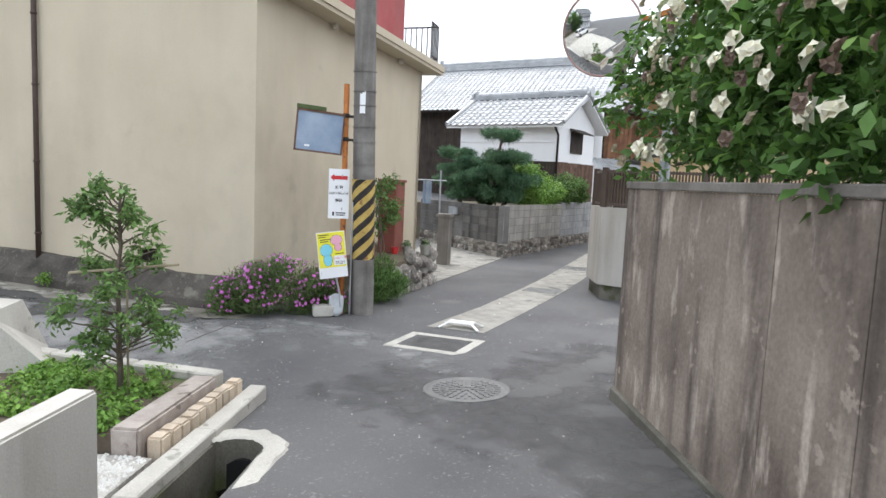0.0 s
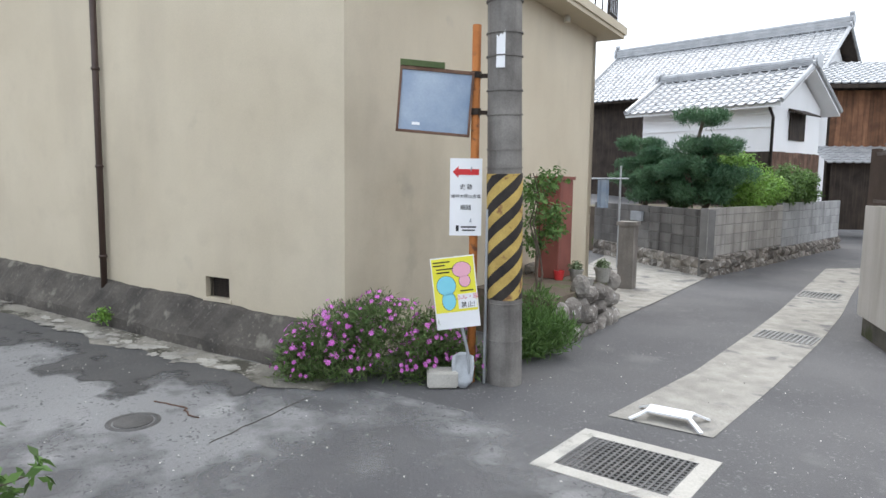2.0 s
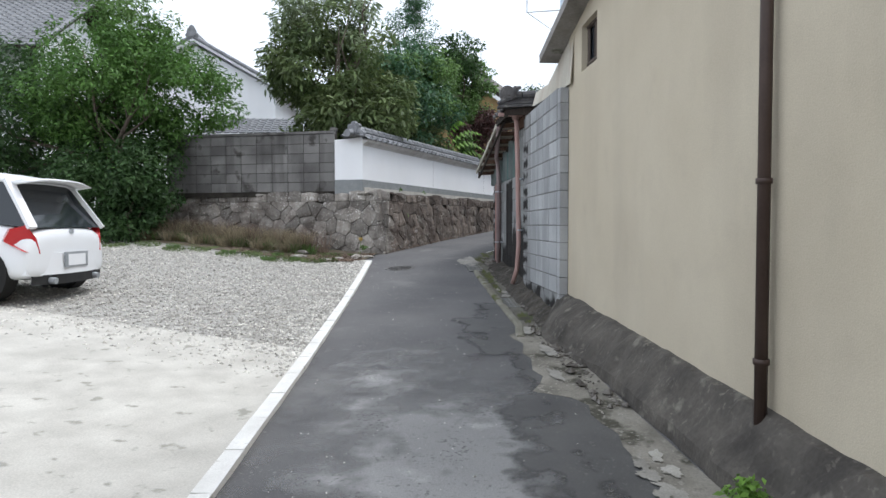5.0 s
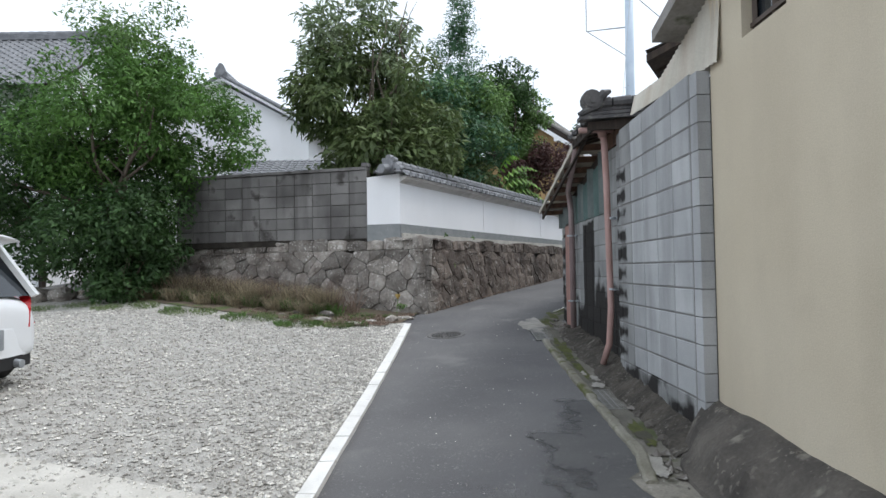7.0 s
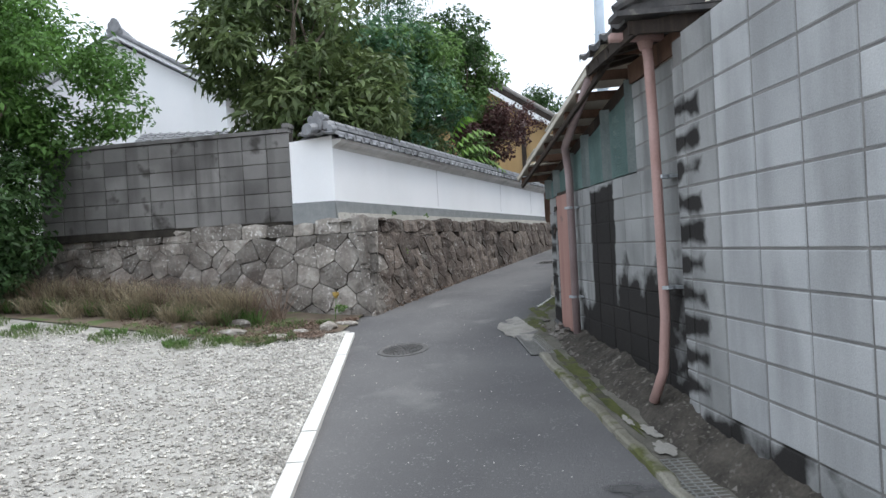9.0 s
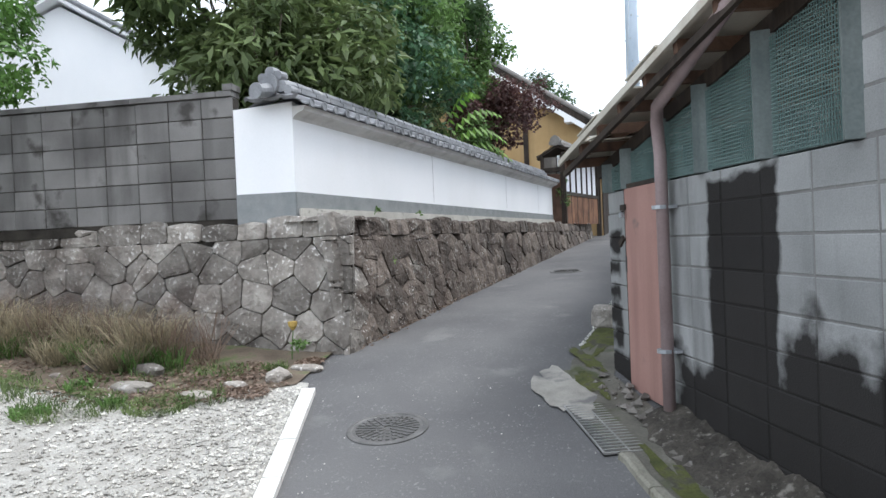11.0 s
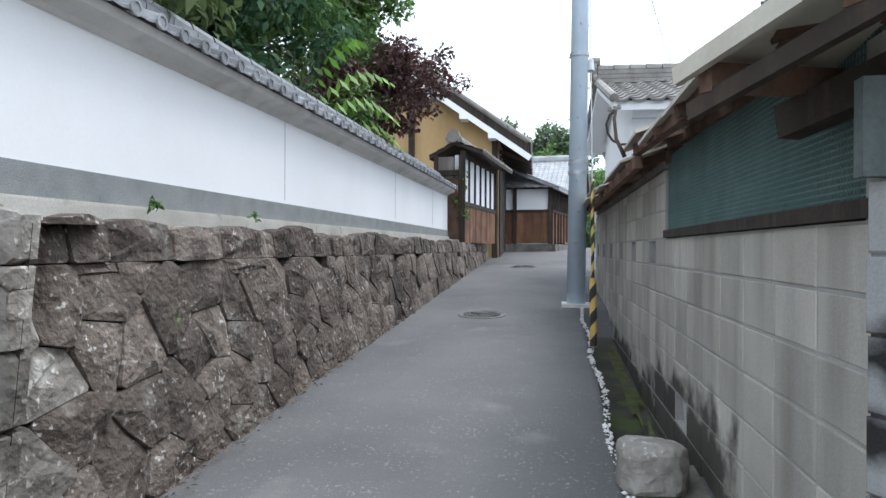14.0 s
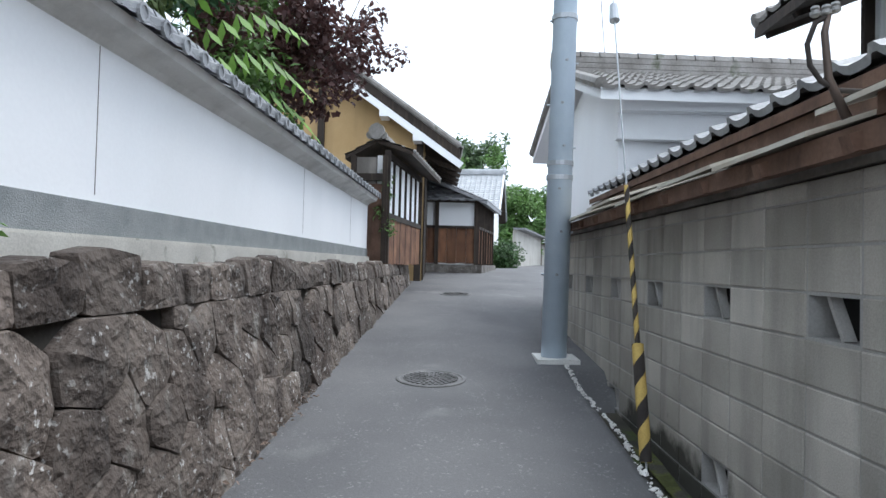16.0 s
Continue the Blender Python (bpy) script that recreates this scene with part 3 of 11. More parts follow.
def build_kerb():
    root = thing("kerb", "white concrete kerb stones edging the gravel lot", "kerb", kind="structure")
    s, end = 1.0, (CURB_B - CURB_A).length
    while s < end - 0.05:
        l = min(0.6, end - s)
        bm = bmesh.new()
        a, b = CURB_A + cd * (s + 0.006), CURB_A + cd * (s + l - 0.006)
        pts = []
        for z0 in (-0.2, 0.045):
            for p, r in ((a, 0.0), (b, 0.0), (b, 0.14), (a, 0.14)):
                q = p + cn * (r if z0 < 0 else (0.012 if r == 0 else 0.128))
                pts.append(V(q.x, q.y, G(p.x, p.y) + z0 + random.uniform(-0.003, 0.003)))
        hexa(bm, pts)
        part("kerb_stone", bm, M_KERB, root)
        s += l


build_kerb()



def strip(name, left, right, lift, material, label, category):
    bm = bmesh.new()
    rows = []
    for (l, r) in zip(left, right):
        rows.append([bm.verts.new((*line_pt(l, r, k), G(*line_pt(l, r, k)) + lift)) for k in np.linspace(0, 1, 3 if math.dist(l, r) < 1.5 else 13)])
    for a, b in zip(rows, rows[1:]):
        for i in range(len(a) - 1):
            bm.faces.new([a[i], a[i + 1], b[i + 1], b[i]])
    ob = part(name, bm, material)
    for p in ob.data.polygons:
        if p.normal.z < 0:
            p.flip()
    return tagged(ob, label, category, kind="structure")


def blot(name, x, y, rx, ry, lift, material, label, category, seed, turn=0.0, rough=0.35, kind="structure"):
    """A flat irregular patch on the ground."""
    bm = bmesh.new()
    c = bm.verts.new((x, y, G(x, y) + lift))
    ring = []
    for k in range(36):
        a = 2 * math.pi * k / 36
        r = 1 + rough * noise.noise(V(math.cos(a) * 1.6, math.sin(a) * 1.6, seed)) + rough * 0.7 * noise.noise(V(math.cos(a) * 5, math.sin(a) * 5, seed + 7))
        dx, dy = math.cos(a) * rx * r, math.sin(a) * ry * r
        px, py = x + dx * math.cos(turn) - dy * math.sin(turn), y + dx * math.sin(turn) + dy * math.cos(turn)
        ring.append(bm.verts.new((px, py, G(px, py) + lift)))
    for k in range(36):
        bm.faces.new([c, ring[k], ring[(k + 1) % 36]])
    ob = part(name, bm, material)
    for p in ob.data.polygons:
        if p.normal.z < 0:
            p.flip()
    return tagged(ob, label, category, kind=kind)


UT = math.atan2(U.y, U.x)
UP = V(0, 0, 1)
EX, EY = V(1, 0, 0), V(0, 1, 0)
DAMP = [(U, 0.2, 9.0, N, -0.92, -0.4, P0, 0.16), (U, 1.0, 2.2, N, -1.35, -0.8, P0, 0.2), (U, 2.9, 4.9, N, -1.2, -0.8, P0, 0.2), (U, 6.2, 8.0, N, -1.2, -0.7, P0, 0.2)]
M_WET = mat("damp_asphalt", (0.075, 0.074, 0.074), (0.115, 0.113, 0.11), 2.0, 0.6, 0.5, 150, 0.35, film=DAMP, speck=(0.16, 0.155, 0.15), speck_scale=40, speck_at=0.6)
M_WORN = mat("worn_pale_asphalt", (0.215, 0.213, 0.211), (0.30, 0.297, 0.292), 0.7, 0.86, 0.6, 150, 0.4, spot=(0.36, 0.355, 0.347), spot_scale=1.6, spot_at=0.6, speck=(0.11, 0.11, 0.11), speck_scale=34, speck_at=0.58, lump=0.004, lump_scale=60,
              film=[(U, -1.1, 5.2, N, -2.75, -0.4, P0, 0.5), (U, 2.0, 6.6, N, -2.6, -1.6, P0, 0.5), (EX, -6.6, -3.6, EY, 4.15, 4.75, V(0, 0, 0), 0.3), (EX, -4.6, -2.6, EY, 6.6, 7.8, V(0, 0, 0), 0.45)])
strip("worn_lane", [tuple(W(s, -0.3).xy) for s in np.arange(-3.6, 8.0, 0.4)], [tuple(W(s, -3.02).xy) for s in np.arange(-3.6, 8.0, 0.4)], 0.007, M_WORN, "paler worn asphalt along the beige house", "road")
strip("damp_patch", [tuple(W(s, -0.30).xy) for s in np.arange(-0.8, 9.6, 0.4)], [tuple(W(s, -2.1).xy) for s in np.arange(-0.8, 9.6, 0.4)], 0.0105, M_WET, "dark damp stain on the asphalt along the gutter", "damp patch")
M_FRESH = mat("darker_asphalt_patch", (0.085, 0.083, 0.082), (0.125, 0.122, 0.12), 1.5, 0.8, 0.6, 150, 0.35, speck=(0.16, 0.157, 0.152), speck_scale=44, speck_at=0.60,
              film=[(EX, -1.6, 0.2, EY, 1.4, 4.3, V(0, 0, 0), 0.4), (EX, -4.2, -0.5, EY, 3.1, 4.2, V(0, 0, 0), 0.4), (EX, -3.4, -2.2, EY, 3.6, 6.2, V(0, 0, 0), 0.35)])
strip("darker_patch", [(x, 2.6 if x < -2.3 else 0.8) for x in np.arange(-5.2, 0.1, 0.4)], [(x, 7.0) for x in np.arange(-5.2, 0.1, 0.4)], 0.0045, M_FRESH, "darker stained asphalt at the crossing", "asphalt patch")
for i in range(34):
    q = W(0.75 + 0.085 * i + random.uniform(-0.05, 0.05), -0.52 + random.uniform(-0.10, 0.09))
    blot("broken_slab", q.x, q.y, random.uniform(0.05, 0.11), random.uniform(0.035, 0.07), 0.0155 + 0.0002 * i, M_CHIP, "broken worn piece of the gutter paving", "concrete piece", i * 2.7, UT + random.uniform(-0.5, 0.5), 0.6)

def ground_line(name, pts, r, material, label, category, seed):
    """A thin uneven line lying on the ground through plan points."""
    bm = bmesh.new()
    path = []
    for p, q in zip(pts, pts[1:]):
        path += [line_pt(p, q, k / 8) for k in range(8)]
    path = [(x + 0.02 * noise.noise(V(i * 0.5, seed, 0)), y + 0.02 * noise.noise(V(i * 0.5, 0, seed))) for i, (x, y) in enumerate(path)]
    tube(bm, [(x, y, G(x, y) + 0.011) for x, y in path], [r * (0.7 + 0.5 * abs(noise.noise(V(i, seed, 3)))) for i in range(len(path))], 6)
    return tagged(part(name, bm, material), label, category, kind="structure" if category == "crack" else "")


ground_line("asphalt_crack", [(-6.02, 3.0), (-6.25, 3.4), (-6.54, 3.91)], 0.004, M_BASE, "dark crack across the worn asphalt", "crack", 2)
ground_line("twig", [(-6.95, 2.84), (-6.72, 3.0), (-6.55, 2.99), (-6.46, 3.05)], 0.008, M_OLDWOOD, "thin dry brown twig lying on the asphalt", "twig", 5)

# strip and covers in the side lane


strip("concrete_strip", [(-5.12, 5.5), (-5.5, 7.0), (-6.2, 9.0), (-6.75, 10.5), (-7.5, 12.4), (-8.9, 16.0)], [(-4.5, 5.8), (-4.9, 7.2), (-5.55, 9.2), (-6.2, 11.0), (-7.0, 13.0), (-8.5, 17.0)], 0.006, M_STRIP,
      "rough pale concrete strip down the side lane", "concrete strip")
strip("driveway", [(-7.3, 7.9), (-8.0, 9.6), (-9.2, 12.4), (-9.4, 12.8)], [(-10.2, 9.4), (-11.0, 11.0), (-12.6, 13.4), (-13.5, 14.6)], 0.010, M_STRIP, "worn concrete driveway beside the house", "driveway")


def build_grate(name, corner, ax, ay, bars_x, bars_y, rim, label, mat_bar=M_GRATE, rim_mat=M_CONCRETE):
    """A floor grate: corner, two edge vectors, the number of bars each way and the width of its concrete rim."""
    c, ax, ay = V(*corner, 0), V(*ax, 0), V(*ay, 0)
    z = G(corner[0] + (ax.x + ay.x) / 2, corner[1] + (ax.y + ay.y) / 2)
    dz = G(corner[0] + ax.x, corner[1] + ax.y) - G(*corner)
    axz = ax + V(0, 0, dz)
    c.z = z + 0.012 - dz / 2
    root = thing(name, label, "drain grate", at=tuple(c))
    ux, uy = ax.normalized(), ay.normalized()
    if rim:
        bm = bmesh.new()
        for p, e, w in ((c - ux * rim - uy * rim, axz + ux * 2 * rim, uy * rim), (c - ux * rim + ay, axz + ux * 2 * rim, uy * rim), (c - ux * rim, ux * rim, ay), (c + axz, ux * rim, ay)):
            slab(bm, p - V(0, 0, 0.1), e, w, V(0, 0, 0.104))
        part("rim", bm, rim_mat, root, "pale concrete rim")
    bm = bmesh.new()
    # shallow black plate below the bars, painted as the pit's shade
    slab(bm, c + V(0, 0, -0.02), axz, ay, V(0, 0, 0.012))
    part("pit_bottom", bm, M_DARK, root)
    bm = bmesh.new()
    for i in range(bars_x + 1):
        k = i / bars_x
        slab(bm, c + axz * k * 0.985 + V(0, 0, -0.012), ux * (0.014 if bars_x > 8 else 0.02), ay, V(0, 0, 0.016))
    for j in range(bars_y + 1):
        slab(bm, c + ay * (j / bars_y) * 0.985 + V(0, 0, -0.012), axz, uy * 0.012, V(0, 0, 0.014))
    parts("bar", bm, mat_bar, root)
    return root


build_grate("drain_grate", (-4.76, 4.65), (0.64, 0.21), (-0.16, 0.49), 18, 13, 0.10, "square steel drain grate in a pale concrete rim", M_IRON)
build_grate("drain_grate", (-6.05, 8.75), (0.55, 0.16), (-0.12, 0.42), 12, 8, 0.0, "steel drain grate set in the concrete strip")
build_grate("drain_grate", (-7.35, 12.0), (0.5, 0.2), (-0.2, 0.6), 10, 8, 0.0, "steel drain grate set in the concrete strip")
build_grate("gutter_grate", tuple(W(8.63, -0.57).xy), tuple((U * 0.68).xy), tuple((N * 0.38).xy), 16, 7, 0.0, "steel gutter grate at the foot of the block wall")
build_grate("gutter_grate", tuple(W(12.08, -0.69).xy), tuple((U * 0.86).xy), tuple((N * 0.5).xy), 18, 3, 0.0, "steel slatted gutter grate in front of the shed door")


def build_cover(name, x, y, r, material, label, ribs=True):
    z = G(x, y)
    sx, sy = G(x + 0.3, y) - G(x - 0.3, y), G(x, y + 0.3) - G(x, y - 0.3)
    root = thing(name, label, "manhole cover", at=(x, y, z))
    bm = bmesh.new()
    lathe(bm, (x, y, z), [(r, -0.03), (r, 0.008), (r - 0.012, 0.012), (r - 0.03, 0.012), (r - 0.04, 0.006), (0.01, 0.006)], 40)
    for v in bm.verts:
        v.co.z += (v.co.x - x) * sx / 0.6 + (v.co.y - y) * sy / 0.6
    part("frame", bm, material, root)
    bm = bmesh.new()
    if ribs:
        for ring in range(1, 5):
            n = ring * 7
            for k in range(n):
                a = 2 * math.pi * (k + 0.5 * (ring % 2)) / n
                rr = (r - 0.06) * ring / 4.6
                cx, cy = x + rr * math.cos(a), y + rr * math.sin(a)
                cbox(bm, (cx, cy, z + 0.007 + (cx - x) * sx / 0.6 + (cy - y) * sy / 0.6), (0.05, 0.028, 0.012), math.degrees(a))
    part("pattern", bm, material, root)


build_cover("manhole_cover", -3.2, 3.94, 0.35, M_IRON_PALE, "worn pale grey cast iron manhole cover in the asphalt")
build_cover("small_cover", -6.62, 2.66, 0.17, M_IRON, "small dark round cover in the asphalt")
build_cover("manhole_cover", -17.55, -3.45, 0.30, M_IRON, "dark cast iron manhole cover flush with the asphalt")
build_cover("manhole_cover", -26.0, -3.76, 0.32, M_IRON, "dark cast iron manhole cover in the rising lane")
build_cover("manhole_cover", -33.0, -3.55, 0.32, M_IRON, "dark cast iron manhole cover further up the lane")

# ---- beige house on the corner ----
EAVE = 3.70
W2_END = (-9.6, 9.85)
W2_WAY = V(-0.4281, 0.9037, 0)
M_STUCCO = mat("beige_stucco", (0.51, 0.445, 0.335), (0.565, 0.50, 0.385), 1.2, 0.9, 0.5, 120, 0.12, streak=(0.40, 0.35, 0.27), streak_amt=0.4, streak_scale=(1.6, 1.6, 0.35), spot=(0.40, 0.355, 0.28), spot_scale=0.9, spot_at=0.66,
               stains=[(W2_WAY, 0.15, 1.5, V(0, 0, 1), 0.5, 2.3, P0, 0.7), (W2_WAY, 0.9, 2.2, V(0, 0, 1), 0.7, 1.7, P0, 0.5), (U, 0.9, 1.6, V(0, 0, 1), -0.1, 0.25, P0, 0.3)], stain_col=(0.32, 0.275, 0.21), stain_amt=0.3)


def build_beige_house():
    root = thing("beige_house", "two-storey beige stucco house with red corrugated upper siding", "house", at=tuple(P0))
    bm = bmesh.new()
    # the street wall, with its vent and high window open through it
    a, b = W(0, 0), W(7.42, 0)
    holes = [(1.36, 1.68, 0.27, 0.47), (6.34, 6.90, 2.95, 3.44)]
    wall_panel(bm, (b.x, b.y), (a.x, a.y), -0.3, 3.48, 0.16, [(7.42 - h[1], 7.42 - h[0], h[2], h[3]) for h in holes])
    # the gable part above, rising towards the corner
    for s0, s1, z0, z1 in ((0, 3.4, EAVE + 0.6, EAVE + 0.6), (3.4, 5.6, EAVE + 0.6, 3.96), (5.6, 7.42, 3.96, 3.49)):
        hexa(bm, [W(s0, 0, 3.48), W(s1, 0, 3.48), W(s1, 0.16, 3.48), W(s0, 0.16, 3.48), W(s0, 0, z0), W(s1, 0, z1), W(s1, 0.16, z1), W(s0, 0.16, z0)])
    bmesh.ops.remove_doubles(bm, verts=bm.verts, dist=1e-3)
    part("wall", bm, M_STUCCO, root, "beige stucco street wall with grey weather stains")
    bm = bmesh.new()
    d2 = unit((P0.x, P0.y), W2_END)
    n2 = V(-d2.y, d2.x, 0)
    wall_panel(bm, (P0.x, P0.y), W2_END, -0.3, EAVE, 0.16)
    end = V(*W2_END, 0)
    wall_panel(bm, W2_END, tuple((end + n2 * 5).xy), -0.3, EAVE, 0.16)
    part("wall", bm, M_STUCCO, root, "beige stucco side wall")
    # eave slab of the first storey
    bm = bmesh.new()
    o = -n2 * 0.34
    slab(bm, P0 + o - d2 * 0.1 + V(0, 0, EAVE), d2 * ((end - P0).length + 0.45), n2 * 5.3, V(0, 0, 0.06))
    slab(bm, P0 + o * 1.08 - d2 * 0.1 + V(0, 0, EAVE + 0.06), d2 * ((end - P0).length + 0.5), n2 * 5.4, V(0, 0, 0.12))
    part("eave", bm, M_STUCCO, root, "projecting stucco eave slab")
    # three small lamps below the eave
    for k in (1.9, 3.2, 4.6):
        bm = bmesh.new()
        p = P0 + d2 * k + o * 0.25 + V(0, 0, EAVE - 0.09)
        lathe(bm, p, [(0.045, 0.0), (0.05, 0.05), (0.03, 0.09)], 10)
        part("eave_lamp", bm, M_TIN, root)
    # upper storey in red corrugated sheet
    bm = bmesh.new()
    L2 = (end - P0).length
    cols = 130
    vs0 = []
    for i in range(cols + 1):
        p = P0 + d2 * (L2 * i / cols * 0.93) + n2 * (0.28 + (0.022 if i % 2 else 0.0))
        vs0.append((bm.verts.new(p + V(0, 0, EAVE + 0.18)), bm.verts.new(p + V(0, 0, EAVE + 3.0))))
    for q, r in zip(vs0, vs0[1:]):
        bm.faces.new([q[0], r[0], r[1], q[1]])
    slab(bm, P0 + n2 * 0.32 + V(0, 0, EAVE + 0.18), d2 * L2 * 0.93, n2 * 4.2, V(0, 0, 2.8))
    part("upper_siding", bm, M_RED_SIDING, root, "dull red corrugated metal siding")
    bm = bmesh.new()
    slab(bm, P0 + n2 * -0.3 - d2 * 0.3 + V(0, 0, EAVE + 3.0), d2 * (L2 + 0.4), n2 * 5.4, V(0, 0, 0.14))
    part("roof", bm, M_TILE_OLD, root)
    # balcony rail at the far end
    bm = bmesh.new()
    b0 = end + d2 * -0.28 + n2 * -0.26
    for k in range(6):
        p = b0 + d2 * (k * 0.09)
        tube(bm, [p + V(0, 0, EAVE + 0.18), p + V(0, 0, EAVE + 0.95)], 0.012, 6)
    for k in range(10):
        p = b0 + d2 * 0.45 + n2 * (k * 0.12)
        tube(bm, [p + V(0, 0, EAVE + 0.18), p + V(0, 0, EAVE + 0.95)], 0.012, 6)
    for z in (EAVE + 0.3, EAVE + 0.95):
        tube(bm, [b0 + V(0, 0, z), b0 + d2 * 0.45 + V(0, 0, z), b0 + d2 * 0.45 + n2 * 1.2 + V(0, 0, z)], 0.018, 6)
    parts("balcony_rail", bm, M_BLACK, root, "dark metal balcony rail")
    # sloped mortar base along the street
    bm = bmesh.new()
    rows = []
    steps = 150
    for i in range(steps + 1):
        s = -0.1 + 7.6 * i / steps
        g = G(*W(s, -0.3).xy)
        k = (noise.noise(V(s * 1.7, 0, 0)) + noise.noise(V(s * 5, 3, 0)) * 0.5)
        top = 0.12 + 0.042 * s + 0.03 * k
        wd = 0.19 + 0.06 * k + 0.16 * smooth01((s - 5.0) / 1.6) * smooth01((7.6 - s) / 0.5)
        prof = [(0.0, top + 0.05), (-0.05, top + 0.03), (-0.05 - (wd - 0.05) * 0.35, top + 0.03 + (g + 0.13 - top) * 0.35), (-0.05 - (wd - 0.05) * 0.7, top + 0.03 + (g + 0.13 - top) * 0.7), (-wd, g + (0.16 + 0.03 * k) * (1 - 0.6 * smooth01((s - 5.0) / 1.6))), (-wd - 0.05, g + 0.10 * (1 - 0.6 * smooth01((s - 5.0) / 1.6))), (-wd - 0.07, g - 0.05)]
        rows.append([bm.verts.new(W(s, r, z) + V(0.6, -0.6, 1) * (0.022 * noise.noise(V(s * 6, r * 14, 2)) + 0.012 * noise.noise(V(s * 15, r * 30, 6))) * (1 if 0 < n < 6 else 0)) for n, (r, z) in enumerate(prof)])
    for r0, r1 in zip(rows, rows[1:]):
        for j in range(6):
            bm.faces.new([r0[j], r0[j + 1], r1[j + 1], r1[j]])
    part("base_ledge", bm, M_BASE, root, "dark rough sloped mortar ledge")
    # downpipe
    bm = bmesh.new()
    tube(bm, [W(3.18, -0.06, 0.20), W(3.18, -0.06, EAVE + 0.6)], 0.033, 10)
    for z in (0.55, 1.5, 2.5, 3.4):
        tube(bm, [W(3.18, -0.06, z), W(3.18, -0.06, z + 0.03)], 0.042, 10)
    part("downpipe", bm, M_PIPE_BROWN, root, "dark brown downpipe", smooth=True)
    # vent grille
    bm = bmesh.new()
    # black back plate stands for the shade inside the vent
    slab(bm, W(1.36, 0.10, 0.27), U * 0.32, N * 0.01, V(0, 0, 0.2))
    part("vent_back", bm, M_DARK, root)
    bm = bmesh.new()
    for k in range(17):
        beam(bm, W(1.37 + 0.019 * k, 0.06, 0.27), W(1.37 + 0.019 * k, 0.06, 0.47), 0.004, 0.004)
        if k < 10:
            beam(bm, W(1.36, 0.06, 0.28 + 0.019 * k), W(1.68, 0.06, 0.28 + 0.019 * k), 0.004, 0.004)
    part("vent_grille", bm, M_WOOD, root, "dark square vent grille")
    bm = bmesh.new()
    slab(bm, W(1.33, -0.012, 0.235), U * 0.38, N * 0.06, V(0, 0, 0.034))
    part("vent_sill", bm, M_STUCCO, root)
    # high window
    bm = bmesh.new()
    slab(bm, W(6.34, 0.10, 2.95), U * 0.56, N * 0.01, V(0, 0, 0.49))
    part("window_pane", bm, M_GLASS, root)
    bm = bmesh.new()
    for q in (6.36, 6.62, 6.88):
        beam(bm, W(q, 0.08, 2.95), W(q, 0.08, 3.44), 0.03, 0.04)
    for z in (2.965, 3.03, 3.425):
        beam(bm, W(6.34, 0.075, z), W(6.90, 0.075, z), 0.035, 0.03)
    parts("window_frame", bm, M_FENCE, root)
    # dark roof edge over the low rear part
    bm = bmesh.new()
    hexa(bm, [W(3.3, -0.22, EAVE + 0.6), W(8.05, -0.22, 3.33), W(8.05, 3, 3.33), W(3.3, 3, EAVE + 0.6), W(3.3, -0.22, EAVE + 0.7), W(8.05, -0.22, 3.43), W(8.05, 3, 3.43), W(3.3, 3, EAVE + 0.7)])
    part("rear_roof", bm, M_TILE_OLD, root)


build_beige_house()


# ---- roofs and houses ----
def tiles(bm, e0, e1, r0, r1, tw=0.27, tl=0.24, amp=0.03, mi=0):
    """Pantiles between an eave line e0-e1 and a ridge line r0-r1: waves across, steps down the slope."""
    e0, e1, r0, r1 = Vector(e0), Vector(e1), Vector(r0), Vector(r1)
    cols = max(2, round((e1 - e0).length / tw))
    rows = max(2, round((r0 - e0).length / tl))
    nrm = (e1 - e0).cross(r0 - e0).normalized()
    if nrm.z < 0:
        nrm = -nrm
    shape = ((0, 0.15), (0.2, 0.0), (0.5, 0.0), (0.68, 0.35), (0.8, 1.0), (0.92, 1.0))
    us = [(c + du) / cols for c in range(cols) for du, _ in shape] + [1.0]
    hs = [h for _ in range(cols) for _, h in shape] + [0.15]
    for j in range(rows):
        v0, v1 = j / rows, (j + 1.06) / rows
        lines = []
        for v, up in ((v0, -0.012), (v0, 0.03), (min(v1, 1.0), 0.004)):
            lines.append([bm.verts.new((e0.lerp(e1, u)).lerp(r0.lerp(r1, u), v) + nrm * (up + amp * h + 0.004)) for u, h in zip(us, hs)])
        for a, b in zip(lines, lines[1:]):
            for i in range(len(us) - 1):
                bm.faces.new([a[i], a[i + 1], b[i + 1], b[i]]).material_index = mi


